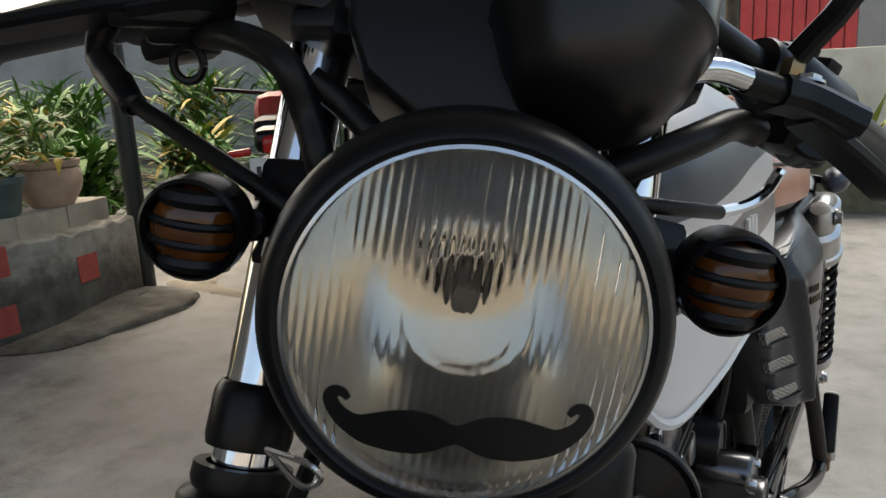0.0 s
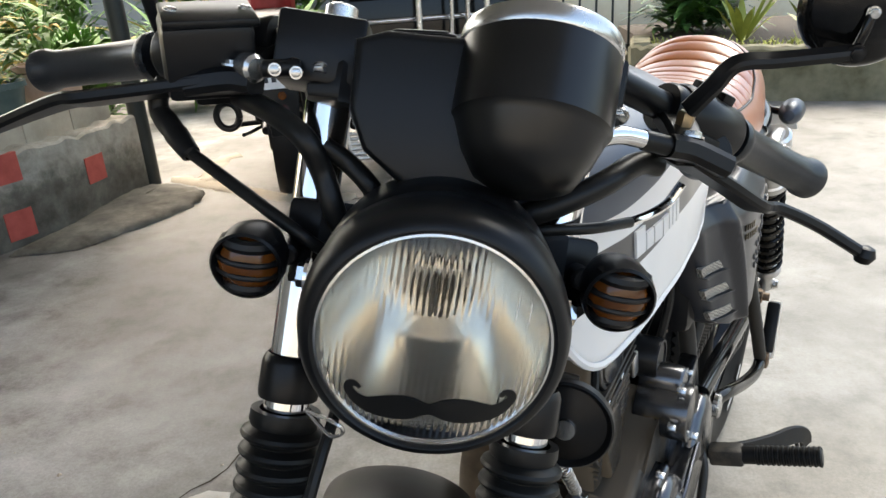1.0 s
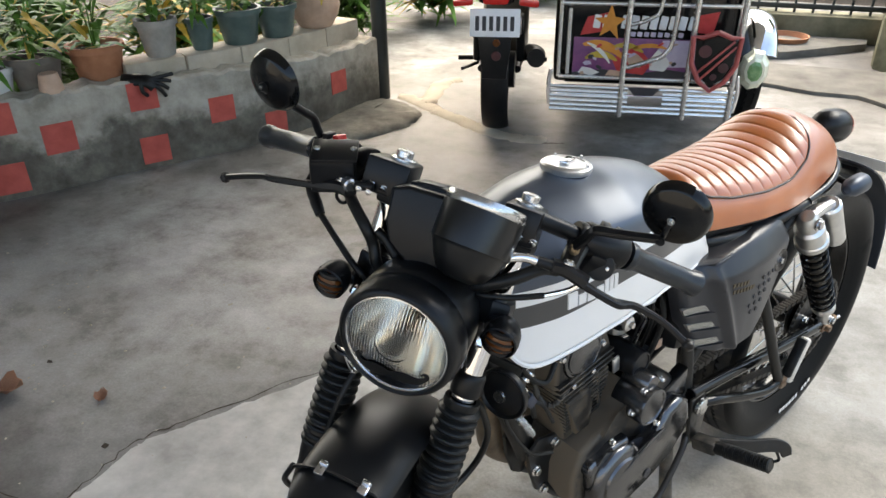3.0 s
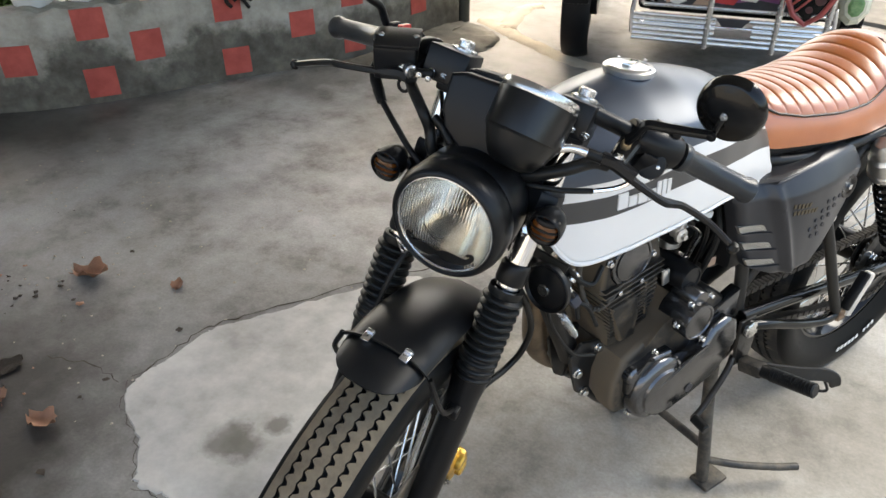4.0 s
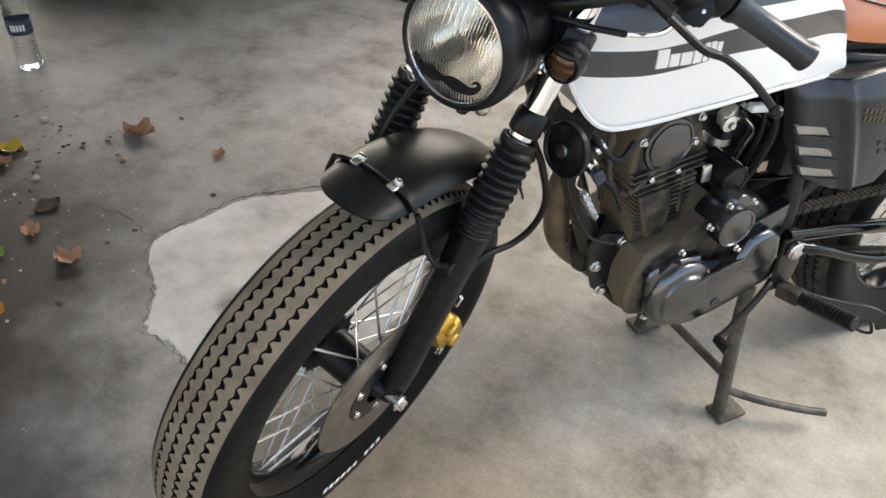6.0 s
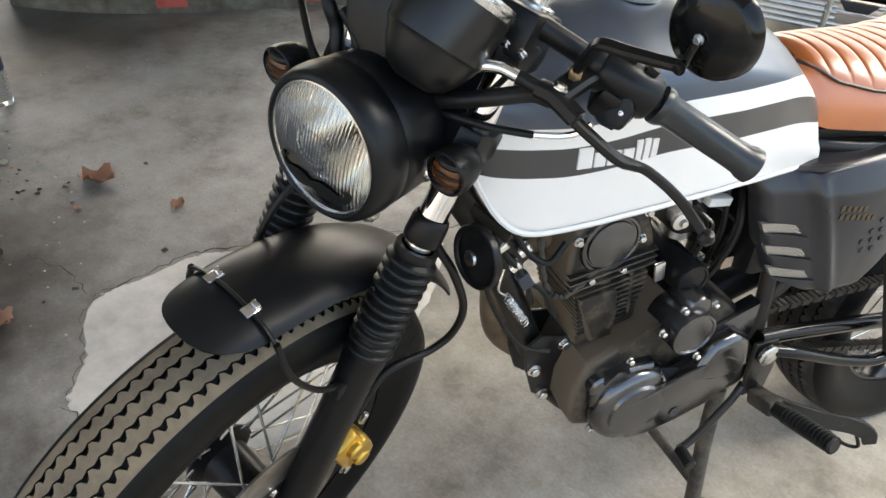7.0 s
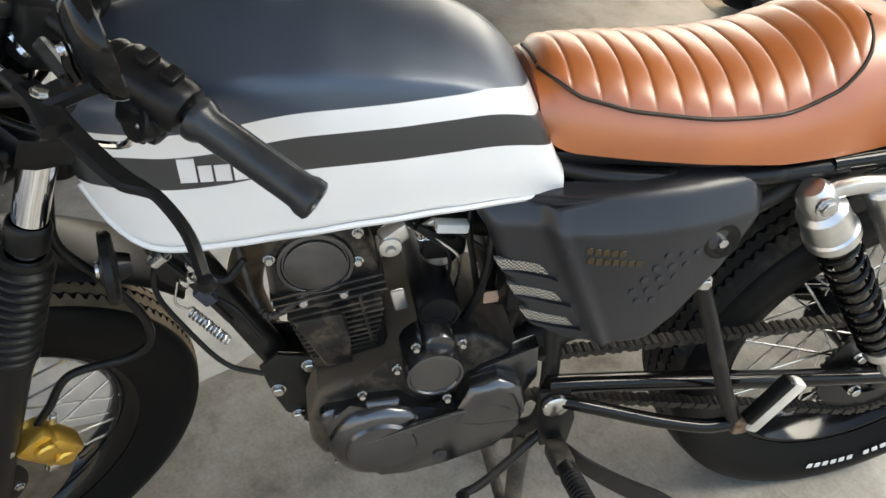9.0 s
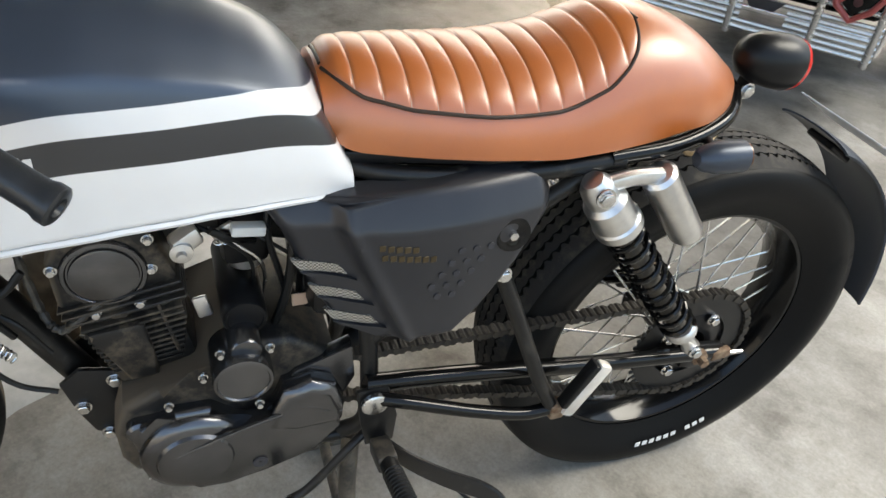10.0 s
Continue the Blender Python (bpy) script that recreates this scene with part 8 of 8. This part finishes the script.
    part("shield_rim", tube([sm @ Vector((a, -0.010, b)) for a, b in sh + sh[:1]], 0.0120, 8, 1, curve=False), M_SHIELDRED, shield)
    for o in (-0.017, 0.017):
        part("shield_stripe", slab([(-0.112 + o, -0.100 - o), (-0.102 + o, -0.112 - o), (0.133 + o * 0.4, 0.104 - o), (0.127 + o * 0.4, 0.118 - o)], -0.018, -0.008, 0.002, "y", m=sm), M_SHIELDRED, shield)
    for a, b, r in ((-0.07, 0.06, 0.030), (0.07, -0.04, 0.024), (0.01, -0.10, 0.016)):
        part("shield_dot", lathe([(0, -0.0135), (r, -0.0125), (r, -0.009), (0, -0.009)], sm @ Vector((a, 0, b)), (0, 1, 0), 14), M_MAROON, shield)
    # wheel with a flared guard and a green reflector
    wc = Vector((0.60, 0.55, 0.26))
    t = tyre_mesh(0.262, 0.055, 0.17, 36, (-0.02, 0.02))
    t.transform(Matrix.Translation(wc))
    ty = part("tyre", t, [M_TYRE, M_TYRE], e)
    part("hub", rod(wc + Vector((-0.05, 0, 0)), wc + Vector((0.05, 0, 0)), 0.07, 28), M_SATIN, ty)
    part("wheel_guard", guard_mesh(wc, 0.33, 0.10, radians(-62), radians(100), drop=0.05), M_CHROME, e, "polished wheel guard")
    pod_at = Matrix.Translation((0.545, 0.06, 0.385)) @ Matrix.Diagonal((0.80, 1.0, 1.12, 1.0))
    bm = lathe([(0.046, -0.034), (0.062, -0.030), (0.084, -0.010), (0.094, 0.010), (0.088, 0.026), (0.05, 0.06), (0, 0.07)], (0, 0, 0), (0, 1, 0), 9)
    bm.transform(pod_at)
    glow = part("reflector_lamp", bm, M_PALEGLASS, e, "pale faceted glass reflector with a green centre", 10)
    bm = lathe([(0, -0.040), (0.030, -0.039), (0.050, -0.032), (0.048, -0.020), (0, -0.020)], (0, 0, 0), (0, 1, 0), 8)
    bm.transform(pod_at)
    part("green_reflector", bm, M_GREENGLASS, glow, "green reflector", 10)
    for s in (1, -1):
        part("roof_post", tube([(s * 0.44, 0.05, 1.1), (s * 0.44, 0.08, 1.5), (s * 0.42, 0.2, 1.72)], 0.014, 10, 4), M_CHROME, e)
    part("roof", slab([(0.0, 1.70), (0.1, 1.76), (0.8, 1.80), (1.4, 1.72), (1.4, 1.69), (0.8, 1.76), (0.1, 1.72)], -0.50, 0.50, 0.004, "x"), M_GLOSS, e)


sidecar()

# ---- beyond the yard ----
def fence():
    m = pose(0.25, 6.26, 0, 0, 0, 2)
    t = box((0, 0.11, 0.10), (2.5, 0.22, 0.20), 0.015)
    t.transform(m)
    tagged(finish("wall_far", t, M_MOSS), "low mossy cement wall under a dark fence", "wall", kind="structure")
    e = thing("fence", m @ Matrix.Translation((0, 0.11, 0.20)), "dark steel picket fence on a low wall", "fence")
    for z in (0.05, 1.05):
        part("rail", box((0, 0, z), (2.5, 0.03, 0.04), 0.004), M_POST, e)
    for k in range(19):
        part("picket", rod((-1.22 + 0.1345 * k, 0, 0.0), (-1.22 + 0.1345 * k, 0, 1.20), 0.010, 8), M_POST, e)
    tagged(finish("wall_garden", box((3.6, 9.0, 0.56), (8.0, 0.16, 1.12), 0.01), M_LIME), "pale limewashed garden wall", "wall", kind="structure")
    g = thing("gate", Matrix.Translation((4.45, 10.5, 0)), "red sheet metal gate behind the garden wall", "gate")
    part("gate_frame", box((0, 0.03, 1.15), (1.56, 0.03, 2.26), 0.005), M_POST, g)
    for k in range(9):
        part("gate_panel", box((-0.68 + 0.17 * k, 0, 1.15), (0.155, 0.03, 2.14), 0.010), M_GATE, g)


fence()


def garden_bed():
    """A raised bed behind a mossy cement wall, with grass and spiky plants."""
    rnd = random.Random(31)
    line = wavy_line([(1.44, 6.24), (1.36, 5.85), (1.33, 5.55), (1.75, 5.27), (2.3, 5.08), (3.0, 4.93), (4.3, 4.78)], 8)
    rings = []
    for i, p in enumerate(line):
        d = (line[min(i + 1, len(line) - 1)] - line[max(i - 1, 0)]).normalized()
        n = Vector((-d.y, d.x, 0))
        h = 0.36 + rnd.uniform(-0.012, 0.012)
        o = n * rnd.uniform(-0.010, 0.010)
        rings.append([p + o - Vector((0, 0, 0.02)), p + o + Vector((0, 0, h * 0.5)), p + o + Vector((0, 0, h - 0.02)), p + o + n * 0.02 + Vector((0, 0, h)), p + n * 0.14 + Vector((0, 0, h)), p + n * 0.16 - Vector((0, 0, 0.02))])
    tagged(finish("wall_bed", loft(rings), M_MOSS, None, "", 40), "mossy cement wall of a raised garden bed", "wall", kind="structure")
    t = slab([(1.50, 6.60), (1.46, 5.66), (1.80, 5.40), (2.35, 5.20), (3.05, 5.05), (4.3, 4.90), (4.3, 7.2), (1.50, 7.2)], 0.02, 0.335, 0.0, "z")
    tagged(finish("ground_bed", t, M_SOIL), "dark soil of the raised garden bed", "soil", kind="structure")
    t = B()
    for k in range(900):
        s = rnd.random()
        x = 1.5 + 2.7 * s
        front = lerp([(1.5, 5.62), (1.80, 5.40), (2.35, 5.20), (3.05, 5.05), (4.3, 4.90)], x)
        a = rnd.uniform(0, 6.283)
        leaf_blade(t, Vector((x, front + abs(rnd.gauss(0, 0.14)), 0.33)), Vector((0.5 * math.cos(a), 0.5 * math.sin(a) - 0.15, 1)).normalized(), rnd.uniform(0.05, 0.15), 0.010, rnd.uniform(0.2, 0.9), 3)
    tagged(finish("grass", t, M_GRASS, None, "", 80), "yellow-green grass along the garden bed", "grass", kind="stuff")
    for x, y, n, h, mat in ((2.15, 5.75, 12, 0.50, M_GRASS), (2.62, 5.55, 13, 0.46, M_GRASS), (2.95, 5.70, 10, 0.52, M_GRASS), (3.55, 5.45, 16, 0.52, M_LEAF), (3.95, 5.30, 14, 0.50, M_DARKLEAF)):
        e = thing("spiky_plant", Matrix.Translation((x, y, 0.33)), "spiky long-leaved plant in the garden bed", "plant", "spiky plants in the bed")
        for k in range(n):
            a, up = 6.283 * k / n + rnd.uniform(-0.3, 0.3), rnd.uniform(0.8, 2.6)
            t = B()
            leaf_blade(t, Vector((0.02 * math.cos(a), 0.02 * math.sin(a), -0.01)), Vector((math.cos(a), math.sin(a), up)).normalized(), h * rnd.uniform(0.7, 1.1), 0.055, rnd.uniform(0.05, 0.35), 6)
            part("leaf", t, mat, e, "", 80)
    # a dark bush with a grey trunk behind the bed
    e = thing("bush", Matrix.Translation((1.95, 6.35, 0.33)), "dense dark green bush in the garden bed", "bush")
    plant(e, 0.95, 0.60, 520, 0.075, 77, [M_DARKLEAF, M_LEAF], 0.5, 0.0)
    e = thing("tree", Matrix.Translation((2.45, 7.0, 0.33)), "slim grey-barked tree in the garden bed", "tree")
    part("trunk", tube([(0, 0, -0.02), (0.03, 0.02, 0.5), (-0.02, 0.0, 1.2), (0.06, 0.05, 2.1)], 0.055, 12, 6), M_BARK, e)
    plant(e, 1.4, 1.6, 420, 0.085, 78, [M_DARKLEAF, M_LEAF], 0.5, 1.7)
    # clay dish left on the floor by the wall
    e = thing("clay_dish", Matrix.Translation((0.74, 6.05, 0)), "reddish clay dish on the floor by the wall", "dish")
    part("dish", lathe([(0, 0), (0.10, 0), (0.14, 0.03), (0.17, 0.09), (0.155, 0.09), (0.125, 0.035), (0, 0.02)], seg=28), M_TERRA, e)
    part("dish_soil", lathe([(0, 0.05), (0.125, 0.047), (0.115, 0.03), (0, 0.03)], seg=24), M_SOIL, e)
    # worn cement step before the far wall
    rings = []
    for k in range(13):
        x = 0.45 + 0.95 * k / 12
        y = 4.86 + 0.05 * math.sin(k * 0.9) + rnd.uniform(-0.015, 0.015) - 0.22 * max(0, k - 5) / 7
        rings.append([Vector((x, y, -0.01)), Vector((x, y + 0.006, 0.022)), Vector((x, y + 0.02, 0.028)), Vector((x, 5.40, 0.030)), Vector((x, 5.40, -0.01))])
    tagged(finish("floor_step", loft(rings), M_STEP, None, "", 40), "worn dark cement slab before the fence", "step", kind="structure")
    t = slab([(0.35, 5.52), (0.75, 5.66), (1.12, 5.96), (1.30, 6.10), (1.32, 6.25), (0.35, 6.25)], -0.01, 0.055, 0.008, "z")
    tagged(finish("floor_step.001", t, M_STEP), "worn dark cement slab before the fence", "step", kind="structure")


garden_bed()


def cement_ridge(pts, w, seed):
    """A crumbly raised line of cement left on the floor."""
    rnd = random.Random(seed)
    line = wavy_line(pts, 8)
    rings = []
    for i, p in enumerate(line):
        d = (line[min(i + 1, len(line) - 1)] - line[max(i - 1, 0)]).normalized()
        n = Vector((-d.y, d.x, 0))
        k = w * rnd.uniform(0.85, 1.15) * (0.3 if i in (0, len(line) - 1) else 1.0)
        o = n * rnd.uniform(-0.006, 0.006)
        h = rnd.uniform(0.009, 0.015)
        rings.append([p + o + n * k + Vector((0, 0, 0.0005)), p + o + n * k * 0.6 + Vector((0, 0, h)), p + o - n * k * 0.2 + Vector((0, 0, h * 1.2)), p + o - n * k * 0.75 + Vector((0, 0, h * 0.8)), p + o - n * k + Vector((0, 0, 0.0005))])
    tagged(finish("cement_ridge", loft(rings), M_BLOCK, None, "", 70), "crumbling pale cement ridge on the floor", "cement ridge", kind="structure")


cement_ridge([(-1.51, 3.92), (-1.28, 3.79), (-1.18, 3.71), (-1.04, 3.63), (-0.85, 3.52), (-0.71, 3.45), (-0.55, 3.42), (-0.42, 3.45)], 0.055, 4)
cement_ridge([(-1.28, 3.79), (-1.35, 4.15), (-1.35, 4.29), (-1.28, 4.38)], 0.060, 5)
crack([(-1.18, 3.77), (-1.08, 3.69), (-0.94, 3.61), (-0.75, 3.50), (-0.61, 3.43), (-0.45, 3.40), (-0.32, 3.43)], 0.010)


def apron():
    """Rough cement spilled round the wall's end."""
    rnd = random.Random(8)
    out = wavy_line([(-1.80, 2.82), (-1.69, 3.23), (-1.72, 3.54), (-1.63, 3.75), (-1.44, 3.78), (-1.24, 3.63), (-1.21, 3.46), (-1.27, 3.27), (-1.40, 3.05), (-1.57, 2.86), (-1.80, 2.82)], 6)[:-1]
    c = sum(out, Vector()) / len(out)
    t = B()
    rows = []
    for s, h in ((1.0, 0.0005), (0.94, 0.018), (0.75, 0.030), (0.4, 0.036)):
        rows.append([t.verts.new(c + (p - c) * s + Vector((rnd.uniform(-0.012, 0.012), rnd.uniform(-0.012, 0.012), h + rnd.uniform(0, 0.006)))) for p in out])
    n = len(out)
    for a, b in zip(rows, rows[1:]):
        for i in range(n):
            t.faces.new((a[i], a[(i + 1) % n], b[(i + 1) % n], b[i]))
    t.faces.new(rows[-1])
    tagged(finish("cement_apron", t, M_WALL, None, "", 70), "rough spilled cement at the wall's end", "cement apron", kind="structure")


apron()


def far_plants():
    rnd = random.Random(21)
    spec = [(-3.0, 3.6, 0.9), (-3.4, 2.9, 1.1), (-3.2, 4.4, 1.2), (-2.6, 5.2, 1.0), (-2.2, 6.2, 1.0), (-3.6, 2.2, 1.2), (-3.8, 5.4, 1.6), (-1.6, 7.4, 0.9), (0.0, 7.9, 1.0), (-4.6, 8.6, 1.7), (-3.4, 9.6, 1.8), (-2.3, 10.4, 1.9), (-1.1, 10.2, 1.8), (0.1, 10.6, 1.9), (-4.2, 7.0, 1.5)]
    for k, (x, y, h) in enumerate(spec):
        e = thing("shrub", Matrix.Translation((x, y, -0.01)), "leafy green garden shrub with yellow flowers", "shrub", "garden shrubs")
        plant(e, h, h * 0.55, 420, 0.055, 50 + k, [M_LEAF, M_LEAF_Y] if k % 2 == 0 else [M_LEAF], 0.5, 0.05)


far_plants()
# added unseen: a roof sized to shade the yard, a closing wall behind the camera
tagged(finish("ceiling_shade", box((-1.55, 1.65, 2.92), (6.3, 6.9, 0.10)), M_ROOF), "unseen pale sheet roof added to shade the yard", "roof", kind="structure")
tagged(finish("wall_closing", box((0.5, -8.9, 1.5), (22.0, 0.2, 3.1)), M_HOUSE), "plain unseen plastered wall added behind the camera", "wall", kind="structure")
# added out of view: keeps the sky's light off the left corner
tagged(finish("wall_light_block", box((-4.80, -0.6, 1.43), (0.2, 4.8, 2.87)), M_HOUSE), "plain unseen wall added to block sky light from the left", "wall", kind="structure")
tagged(finish("wall_lane", box((1.0, 12.0, 1.2), (26.0, 0.2, 2.4)), M_HOUSE), "pale plastered wall across the lane", "wall", kind="structure")
